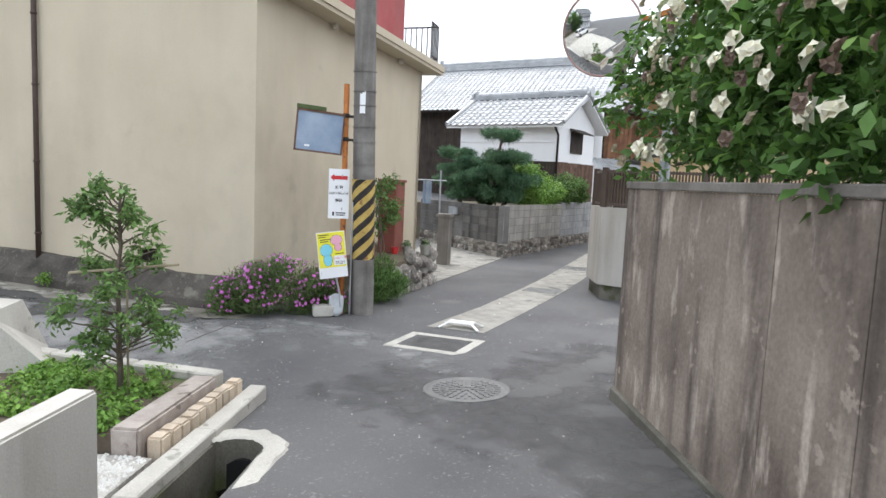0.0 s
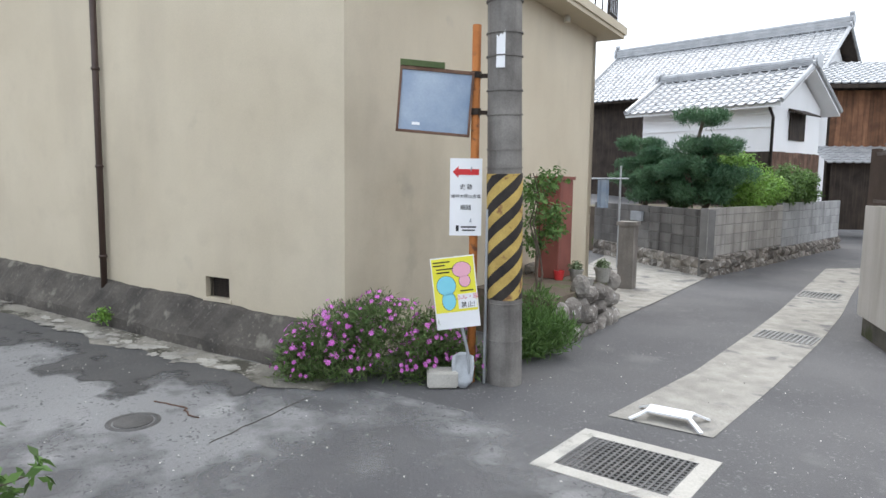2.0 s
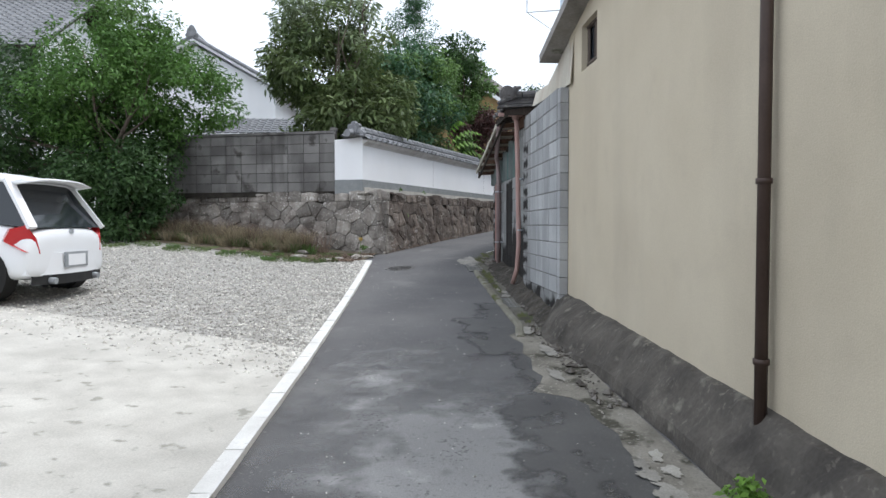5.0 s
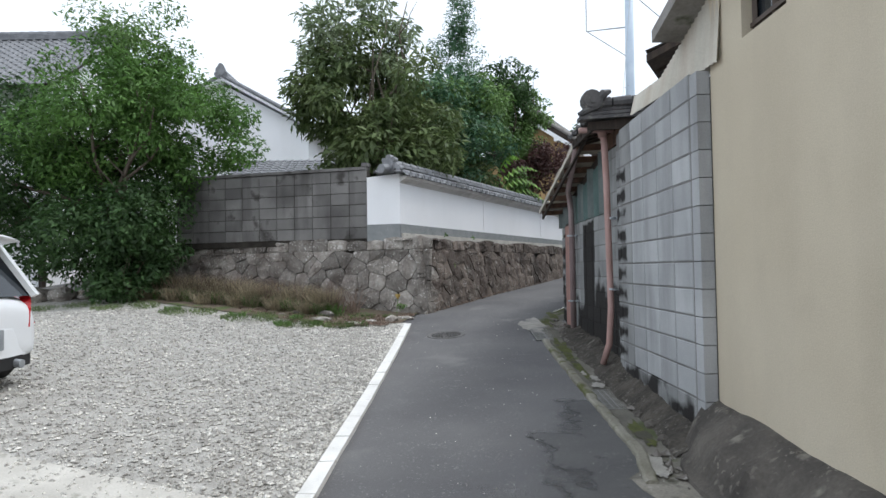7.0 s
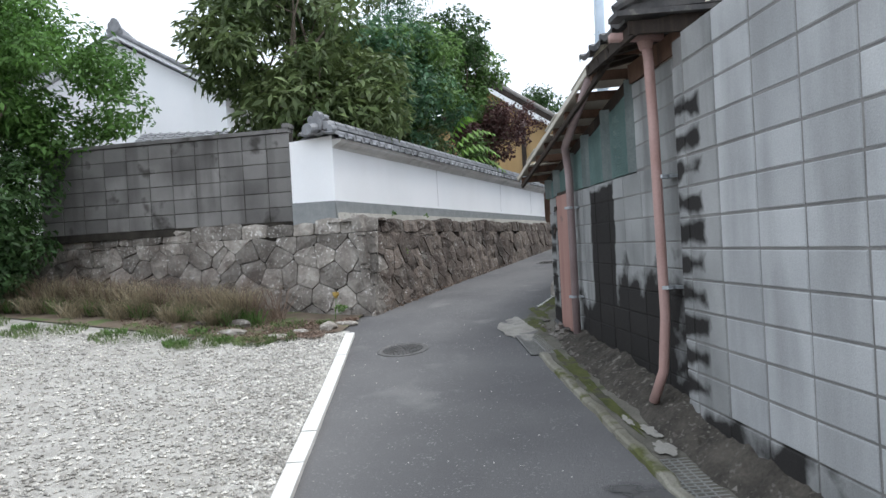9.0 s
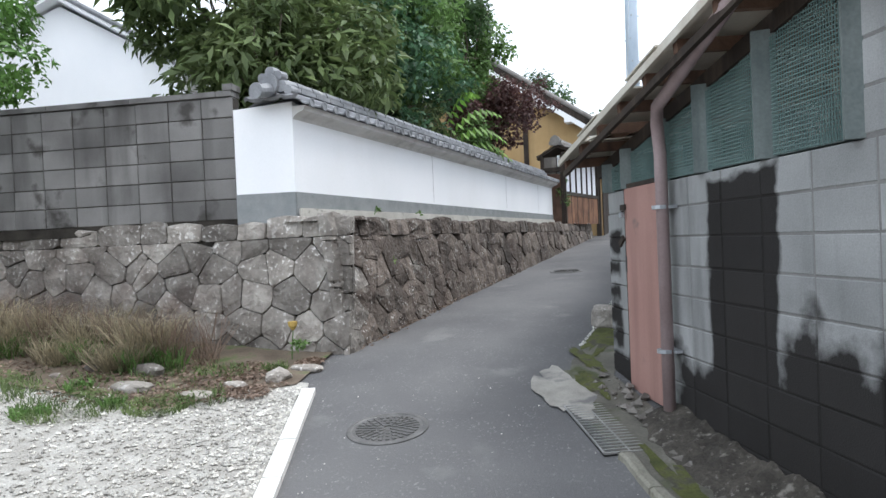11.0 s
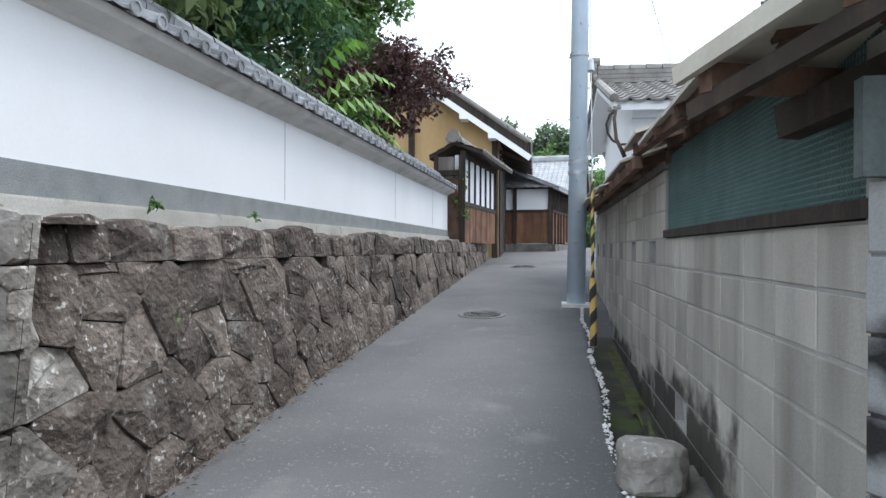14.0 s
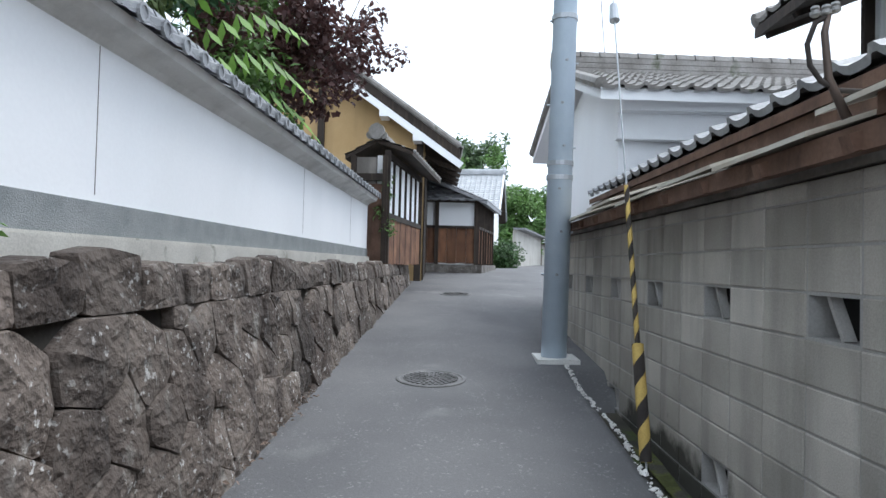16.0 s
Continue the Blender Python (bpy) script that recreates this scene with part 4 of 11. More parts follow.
def ridge(bm, p, q, w=0.22, h=0.24, caps=True, seg=0.3):
    """A built-up ridge: a stack of flat courses, round tiles along its top and a bulky end tile."""
    p, q = Vector(p), Vector(q)
    d = (q - p).normalized()
    ln = (q - p).length
    for k in range(3):
        beam(bm, p + V(0, 0, h * (k + 0.5) / 4), q + V(0, 0, h * (k + 0.5) / 4), w * (1.25 - 0.12 * k), h / 4 - 0.012)
    n = max(1, round(ln / seg))
    for i in range(n):
        a, b = p + d * (ln * i / n + 0.008), p + d * (ln * (i + 1) / n - 0.008)
        tube(bm, [a + V(0, 0, h * 0.82), b + V(0, 0, h * 0.82)], [w * 0.42, w * 0.38], 8)
    if caps:
        for e, s in ((p, -1), (q, 1)):
            side = V(-d.y, d.x, 0)
            tube(bm, [e + V(0, 0, h * 0.7) + d * s * 0.02, e + V(0, 0, h * 0.7) + d * s * 0.12], w * 0.72, 12)
            tube(bm, [e + V(0, 0, h * 1.25) + d * s * -0.05, e + V(0, 0, h * 1.25) + d * s * 0.10], w * 0.4, 10)
            for m in (-1, 1):
                tube(bm, [e + side * m * w * 0.6 + V(0, 0, h * 0.25) + d * s * 0.02, e + side * m * w * 0.6 + V(0, 0, h * 0.25) + d * s * 0.09], w * 0.36, 10)


def gable_house(root, o, ax, L, Mw, z0, ze, zr, wall_m, tile_m, over=0.45, gover=0.35, verge_m=None, tw=0.27, gable_m=None, th=0.2, holes_front=(), ridge_h=0.26, thick=0.12, holes_gable=()):
    """A house with a tiled gable roof. o: the plan corner, ax: the way of the eaves (L long); the width Mw goes to its left."""
    ax = V(*ax, 0).normalized()
    ay = V(-ax.y, ax.x, 0)
    o = V(*o, 0)
    c = [o, o + ax * L, o + ax * L + ay * Mw, o + ay * Mw]
    bm = bmesh.new()
    wall_panel(bm, c[0].xy, c[1].xy, z0, ze, th, holes_front)
    part("wall", bm, wall_m, root)
    bm = bmesh.new()
    wall_panel(bm, c[2].xy, c[3].xy, z0, ze, th)
    part("wall", bm, wall_m, root)
    for a, b, inward, hg in ((c[1], c[2], -ax, ()), (c[3], c[0], ax, holes_gable)):
        bm = bmesh.new()
        d = (b - a).normalized()
        wall_panel(bm, (a + d * th).xy, (b - d * th).xy, z0, ze, th, hg)
        m = (a + b) / 2
        tri = [(a, ze), (b, ze), (m, zr - 0.05)]
        f = [bm.verts.new(p + V(0, 0, z)) for p, z in tri]
        g = [bm.verts.new(p + inward * th + V(0, 0, z)) for p, z in tri]
        bm.faces.new(f), bm.faces.new(g[::-1])
        for i in range(3):
            j = (i + 1) % 3
            bm.faces.new([f[i], f[j], g[j], g[i]])
        part("gable_wall", bm, gable_m or wall_m, root)
    slope = (zr - ze) / (Mw / 2)
    m0, m1 = o + ay * Mw / 2 - ax * gover + V(0, 0, zr + 0.05), o + ay * Mw / 2 + ax * (L + gover) + V(0, 0, zr + 0.05)
    for sgn, base in ((-1, o), (1, o + ay * Mw)):
        e0 = base - ax * gover + ay * sgn * over + V(0, 0, ze - slope * over + 0.05)
        e1 = e0 + ax * (L + 2 * gover)
        bm = bmesh.new()
        hexa(bm, [e0, e1, m1, m0, e0 + V(0, 0, thick), e1 + V(0, 0, thick), m1 + V(0, 0, thick), m0 + V(0, 0, thick)])
        part("roof_deck", bm, verge_m or M_WOOD, root)
        bm = bmesh.new()
        up = V(0, 0, thick)
        tiles(bm, e0 + up - (m0 - e0).normalized() * 0.06, e1 + up - (m0 - e0).normalized() * 0.06, m0 + up, m1 + up, tw, 0.26, 0.05)
        for p, q in ((e0, m0), (e1, m1)):
            tube(bm, [p + up + V(0, 0, 0.05), q + up + V(0, 0, 0.05)], 0.075, 8)
        tagged(part("roof_tiles", bm, tile_m, root), kind="stuff")
    bm = bmesh.new()
    ridge(bm, m0 + V(0, 0, thick - 0.02), m1 + V(0, 0, thick - 0.02), 0.26, ridge_h)
    part("ridge", bm, tile_m, root)
    return o, ax, ay

# ---- block walls ----
BLOCK_MESH = {}


def block_mesh(l, h, d, material):
    """One concrete block with chamfered edges; alike blocks share it. Its origin is the lower left corner of the face; it is d deep."""
    key = (round(l, 3), round(h, 3), round(d, 3), material.name)
    if key not in BLOCK_MESH:
        bm = bmesh.new()
        c = 0.006
        rings = []
        for y, inset in ((d, 0), (c, 0), (0, c)):
            rings.append([bm.verts.new(p) for p in ((inset, y, inset), (l - inset, y, inset), (l - inset, y, h - inset), (inset, y, h - inset))])
        for a, b in zip(rings, rings[1:]):
            for i in range(4):
                bm.faces.new([a[i], a[(i + 1) % 4], b[(i + 1) % 4], b[i]])
        bm.faces.new(rings[-1])
        BLOCK_MESH[key] = mesh_of("block", bm, material)
    return BLOCK_MESH[key]


def lay_blocks(root, p, d, z0, s0, s1, z1, material, bl=0.4, bh=0.2, bond=0.5, skip=None, choose=None, joint=0.009, depth=0.1, name="block", wobble=0.0):
    """Courses of blocks on the upright plane through p along the plan way d, from s0 to s1 and z0 to z1; faces look to the right of d."""
    d = Vector(d)
    ang = math.atan2(d.y, d.x)
    z, row = z0, 0
    while z < z1 - 0.03:
        h = min(bh, z1 - z)
        s = s0 - (bl * bond if row % 2 else 0.0)
        while s < s1 - 0.01:
            a, b = max(s, s0), min(s + bl, s1)
            if b - a > 0.03 and not (skip and skip(a, b, z, z + h)):
                m = choose(a, b, z, row) if choose else material
                ob = new(name, block_mesh(b - a - joint, h - joint, depth, m))
                q = p + d * (a + joint / 2) + V(0, 0, z + joint / 2)
                out = V(d.y, -d.x, 0) * random.uniform(-wobble, wobble)
                ob.parent = root
                ob.location = q + out - root.location
                ob.rotation_euler = (0, 0, ang)
            s += bl
        z += bh
        row += 1


SHED_S0, SHED_S1 = 7.47, 13.72
D0, D1 = V(-19.13, -1.99, 0), V(-28.6, -2.10, 0)
DD = (D1 - D0).normalized()
DNL = (D1 - D0).length


Z = V(0, 0, 1)
TARRED = [(U, 11.33, 12.03, Z, 0.1, 2.09, P0, 0.05), (U, 9.9, 12.55, Z, 0.0, 0.62, P0, 0.12), (U, 10.5, 12.5, Z, 0.0, 0.95, P0, 0.16), (U, 9.9, 11.5, Z, 0.0, 1.3, P0, 0.22), (U, 7.6, 8.3, Z, 0.2, 0.42, P0, 0.12), (U, 8.5, 9.6, Z, 0.2, 0.5, P0, 0.14), (U, 13.2, 13.8, Z, 0.0, 0.78, P0, 0.06)]
TARRED += [(U, 9.40, 9.82, Z, 0.50 + 0.2055 * k, 0.64 + 0.2055 * k, P0, 0.06) for k in range(10)] + [(U, 13.46, 13.8, Z, 0.80 + 0.2 * k, 0.97 + 0.2 * k, P0, 0.08) for k in range(5)]
M_SHED_BLOCK = mat("tar_stained_grey_block", (0.225, 0.228, 0.224), (0.345, 0.346, 0.34), 1.8, 0.9, 0.6, 130, 0.22, rand=0.14, streak=(0.10, 0.10, 0.098), streak_amt=0.6, streak_scale=(5, 5, 0.7), stains=TARRED, stain_col=(0.013, 0.011, 0.010), stain_amt=0.97)

M_SHED_MORTAR = mat("tar_stained_mortar", (0.16, 0.155, 0.15), (0.22, 0.215, 0.205), 5, 0.95, 0.4, 80, 0.2, stains=TARRED, stain_col=(0.013, 0.011, 0.010), stain_amt=0.97)
M_TILE_DARK = mat("dark_clay_tile", (0.055, 0.055, 0.058), (0.12, 0.118, 0.115), 5, 0.6, 0.3, 40, 0.25, spot=(0.2, 0.195, 0.18), spot_scale=9, spot_at=0.62)


def build_shed():
    root = thing("block_shed", "lean-to shed of grey concrete blocks with green netting windows", "shed", at=tuple(W(SHED_S0, 0)))
    # cores behind the block faces
    bm = bmesh.new()
    wall_panel(bm, W(9.74, -0.093).xy, W(7.585, -0.093).xy, 0.2, 2.9, 0.2)
    wall_panel(bm, W(12.66, 0.006).xy, W(9.75, 0.006).xy, 0.2, 2.12, 0.14)
    wall_panel(bm, W(10.73, 0.006).xy, W(9.75, 0.006).xy, 2.12, 2.86, 0.14)
    wall_panel(bm, W(SHED_S1 - 0.01, 0.012).xy, W(13.27, 0.012).xy, 0.2, 2.12, 0.14)
    parts("wall_core", bm, M_SHED_MORTAR, root)

    def pick(a, b, z, row):
        return M_SHED_BLOCK if a < 0.3 or z < 0.42 else M_BLOCK

    lay_blocks(root, W(9.60, -0.10), -U, 0.259, 0.0, 2.02, 2.95, M_BLOCK, 0.4, 0.2055, 0.0, choose=pick, joint=0.013, wobble=0.003)
    lay_blocks(root, W(9.75, -0.10), -U, 0.259, 0.0, 0.145, 2.75, M_SHED_BLOCK, 0.15, 0.2055, 0.0)
    lay_blocks(root, W(12.66, 0.0), -U, 0.34, 0.0, 2.88, 2.13, M_BLOCK, 0.40, 0.2, 0.0, choose=lambda a, b, z, row: M_SHED_BLOCK, wobble=0.003)
    lay_blocks(root, W(10.74, 0.0), -U, 2.14, 0.0, 0.98, 2.86, M_SHED_BLOCK, 0.40, 0.2, 0.0, wobble=0.003)
    lay_blocks(root, W(SHED_S1, 0.0), -U, 0.34, 0.0, 0.43, 2.13, M_BLOCK, 0.43, 0.2, 0.0, choose=lambda a, b, z, row: M_SHED_BLOCK, wobble=0.004)
    for k in range(13):
        bm = bmesh.new()
        slab(bm, W(7.575, -0.098, 0.263 + 0.2055 * k), -U * 0.14, N * 0.096, V(0, 0, 0.198 if k < 12 else 0.17))
        part("end_block", bm, M_BLOCK, root)
    # timber posts, sill, netting
    bm = bmesh.new()
    for s in (SHED_S1 - 0.05, 13.25, 12.62, 12.05, 11.4, 10.75):
        beam(bm, W(s, 0.0, 2.13), W(s, 0.0, 2.98 - 0.183 * (s - 10.35)), 0.11, 0.05)
    beam(bm, W(SHED_S1, 0.06, 2.165), W(10.7, 0.06, 2.165), 0.06, 0.05)
    parts("window_frame", bm, M_NETPOST, root, "weathered green-grey timber posts")
    bm = bmesh.new()
    n = 150
    for i in range(n + 1):
        s = 10.75 + (SHED_S1 - 10.8) * i / n
        sag = 0.012 * noise.noise(V(s * 3, 1, 0))
        beam(bm, W(s, 0.015 + sag, 2.14), W(s, 0.015 + sag, 2.93 - 0.183 * (s - 10.35)), 0.006, 0.003)
    for j in range(33):
        z = 2.15 + 0.021 * j
        beam(bm, W(10.75, 0.015, z), W(min(SHED_S1 - 0.05, 10.35 + (2.93 - z) / 0.183), 0.015, z), 0.003, 0.006)
    part("netting", bm, M_NET, root, "dark green mesh netting")
    bm = bmesh.new()
    slab(bm, W(10.75, 0.9, 0.5), U * 2.9, N * 0.02, V(0, 0, 2.1))
    slab(bm, W(11.2, 0.45, 1.9), U * 0.5, N * 0.3, V(0, 0, 0.55))
    slab(bm, W(12.2, 0.5, 1.9), U * 0.7, N * 0.3, V(0, 0, 0.4))
    part("inner_clutter", bm, M_STRIP, root, "pale boards stored inside")
    # door
    door = part("door", _door_panel(), M_DOOR, root, "faded salmon painted sheet door, closed")
    bm = bmesh.new()
    beam(bm, W(13.285, -0.005, 0.5), W(13.285, -0.005, 2.14), 0.035, 0.05)
    beam(bm, W(12.645, -0.005, 0.5), W(12.645, -0.005, 2.14), 0.035, 0.05)
    beam(bm, W(13.3, -0.005, 2.15), W(12.63, -0.005, 2.15), 0.035, 0.03)
    part("door_frame", bm, M_WOOD, root)
    for z in (1.9, 1.32):
        bm = bmesh.new()
        if z > 1.8:
            slab(bm, W(13.33, -0.045, z + 0.06), -U * 0.10, N * 0.012, V(0, 0, 0.045))
            tube(bm, [W(13.25, -0.05, z + 0.055), W(13.25, -0.075, z + 0.04), W(13.225, -0.075, z + 0.04), W(13.225, -0.05, z + 0.055)], 0.005, 6)
            part("hasp", bm, M_WOOD, door, "dark rusty hasp")
            bm = bmesh.new()
            slab(bm, W(13.26, -0.085, z), -U * 0.045, N * 0.022, V(0, 0, 0.042))
            bmesh.ops.bevel(bm, geom=bm.edges[:], offset=0.004, segments=1, affect="EDGES")
            part("padlock", bm, M_STEEL, door, "small steel padlock")
        else:
            beam(bm, W(13.33, -0.055, z + 0.36), W(13.25, -0.055, z + 0.42), 0.02, 0.045)
            part("latch", bm, M_WOOD, door, "dark rusty swivel latch")
            bm = bmesh.new()
            slab(bm, W(13.275, -0.037, z + 0.14), -U * 0.022, N * 0.008, V(0, 0, 0.13))
            part("edge_strap", bm, M_IRON, door)
    # roofs: tile over the tall part, pale sheets over the netting
    bm = bmesh.new()
    slab(bm, W(9.77, -0.02, 2.865), U * 0.98, N * 0.02, V(0, 0, 0.16))
    part("upper_boarding", bm, M_OLDWOOD, root, "reddish brown board under the eave")
    bm = bmesh.new()
    tiles(bm, W(9.72, -0.42, 3.05), W(10.75, -0.42, 3.05), W(9.72, 1.2, 3.44), W(10.75, 1.2, 3.44), 0.27, 0.25, 0.035)
    # stacked verge tiles with a round end tile towards the street
    for k in range(3):
        beam(bm, W(9.74 + 0.02 * k, -0.50 + 0.07 * k, 3.08 + 0.05 * k), W(9.74 + 0.02 * k, 0.6, 3.14 + 0.06 * k), 0.17 - 0.03 * k, 0.036)
    for k in range(4):
        tube(bm, [W(9.76, -0.34 + 0.22 * k, 3.25 + 0.015 * k), W(9.76, -0.14 + 0.22 * k, 3.265 + 0.015 * k)], [0.062, 0.07], 10)
    for r_, q_ in ((0.115, 0.0), (0.085, 0.015), (0.04, 0.03)):
        tube(bm, [W(9.66 - q_, -0.36, 3.28), W(9.78, -0.36, 3.28)], r_, 14)
    tube(bm, [W(9.70, -0.50, 3.12), W(9.70, -0.36, 3.20), W(9.70, -0.22, 3.36), W(9.70, -0.15, 3.38)], [0.03, 0.05, 0.05, 0.02], 8)
    part("tile_roof", bm, M_TILE_DARK, root, "old grey clay tiles with round end tiles")
    bm = bmesh.new()
    for k in range(5):
        beam(bm, W(9.74 + 0.24 * k, -0.38, 2.98), W(9.74 + 0.24 * k, 0.5, 3.2), 0.06, 0.06)
    beam(bm, W(9.7, -0.36, 2.99), W(10.75, -0.36, 2.99), 0.03, 0.09)
    beam(bm, W(9.72, -0.40, 3.0), W(9.72, 0.4, 3.03), 0.03, 0.09)
    parts("rafter", bm, M_WOOD, root)
    lo, hi = 10.35, SHED_S1 + 0.3

    def zr(q):
        return 3.12 - 0.183 * (q - lo)

    for k in range(7):
        a, b = lo + (hi - lo) * k / 7, lo + (hi - lo) * (k + 1) / 7 - 0.05
        up = 0.028 * (k % 2) + random.uniform(0, 0.008)
        bm = bmesh.new()
        hexa(bm, [W(a, -0.34, zr(a) + up), W(b, -0.34, zr(b) + up), W(b, 1.5, zr(b) + up + 0.1), W(a, 1.5, zr(a) + up + 0.1),
                  W(a, -0.34, zr(a) + up + 0.012), W(b, -0.34, zr(b) + up + 0.012), W(b, 1.5, zr(b) + up + 0.112), W(a, 1.5, zr(a) + up + 0.112)])
        part("roof_sheet", bm, M_TIN, root, "pale weathered roofing sheet")
    for k in range(9):
        q = lo + 0.08 + (hi - lo - 0.16) * k / 8
        bm = bmesh.new()
        beam(bm, W(q, -0.30, zr(q) - 0.05), W(q, 1.3, zr(q) + 0.03), 0.05, 0.075)
        part("roof_batten", bm, M_OLDWOOD, root)
    bm = bmesh.new()
    beam(bm, W(lo, -0.33, zr(lo) - 0.015), W(hi, -0.33, zr(hi) - 0.015), 0.025, 0.05)
    part("verge_board", bm, M_TIN, root, "pale worn verge board")
    bm = bmesh.new()
    beam(bm, W(lo, -0.28, zr(lo) - 0.11), W(hi, -0.28, zr(hi) - 0.11), 0.03, 0.05)
    beam(bm, W(lo, 0.06, zr(lo) - 0.12), W(hi, 0.06, zr(hi) - 0.12), 0.08, 0.10)
    parts("roof_beam", bm, M_WOOD, root)
    # corrugated sheet tucked over the tall panel
    bm = bmesh.new()
    n = 60
    prev = None
    for i in range(n + 1):
        s = 7.2 + 2.15 * i / n
        o = -0.045 + (0.022 if i % 2 else 0.0)
        z_lo = 2.90 + 0.06 * (s - 7.2)
        z_hi = max(z_lo + 0.2, 3.52 - 0.25 * (s - 7.2))
        cur = [bm.verts.new(W(s, o, z_lo)), bm.verts.new(W(s, o + 0.05, z_hi)), bm.verts.new(W(s, o + 0.5, z_hi + 0.02))]
        if prev:
            for j in range(2):
                bm.faces.new([prev[j], cur[j], cur[j + 1], prev[j + 1]])
        prev = cur
    part("corrugated_flashing", bm, M_TIN, root, "pale corrugated sheet over the block panel")
    # downpipes
    bm = bmesh.new()
    tube(bm, [W(9.95, -0.19, 3.0), W(9.96, -0.17, 2.86), W(9.98, -0.15, 2.4), W(10.02, -0.12, 1.0), W(10.05, -0.14, 0.6), W(10.12, -0.2, 0.36)], 0.037, 10)
    tube(bm, [W(9.95, -0.19, 2.92), W(9.95, -0.19, 3.02)], [0.045, 0.07], 10)
    beam(bm, W(9.92, -0.46, 3.0), W(9.92, -0.08, 3.0), 0.07, 0.05)
    part("downpipe", bm, M_PIPE_PINK, root, "faded pink downpipe with a kicked-out foot", smooth=True)
    bm = bmesh.new()
    tube(bm, [W(10.9, -0.30, 2.96), W(12.36, -0.14, 2.60), W(12.46, -0.10, 2.50), W(12.47, -0.08, 2.3), W(12.47, -0.08, 0.45)], 0.042, 10)
    part("downpipe", bm, M_PIPE_MAUVE, root, "faded mauve downpipe beside the door", smooth=True)
    for pipe_s, zs in ((12.47, (0.95, 1.93)), (10.0, (2.0, 1.2))):
        for z in zs:
            bm = bmesh.new()
            tube(bm, [W(pipe_s, -0.10, z), W(pipe_s, -0.10, z + 0.025)], 0.052, 10)
            beam(bm, W(pipe_s - 0.07, -0.03, z + 0.012), W(pipe_s + 0.07, -0.03, z + 0.012), 0.05, 0.02)
            part("pipe_strap", bm, M_STEEL, root)
    return root


def _door_panel():
    bm = bmesh.new()
    slab(bm, W(13.27, -0.03, 0.52), -U * 0.61, N * 0.035, V(0, 0, 1.61))
    bmesh.ops.bevel(bm, geom=bm.edges[:], offset=0.006, segments=1, affect="EDGES")
    return bm


SHED = build_shed()


M_WALL_D = mat("stained_weathered_block", (0.32, 0.295, 0.258), (0.46, 0.43, 0.38), 1.6, 0.92, 0.6, 120, 0.2, rand=0.16, streak=(0.15, 0.14, 0.125), streak_amt=0.6, streak_scale=(4, 4, 0.5),
               stains=[(DD, -0.2, 1.6, Z, 0.0, 0.85, D0, 0.12), (DD, 1.3, 3.3, Z, 0.0, 1.12, D0, 0.16), (DD, 3.0, 9.6, Z, 0.0, 0.92, D0, 0.16)], stain_col=(0.04, 0.038, 0.03))


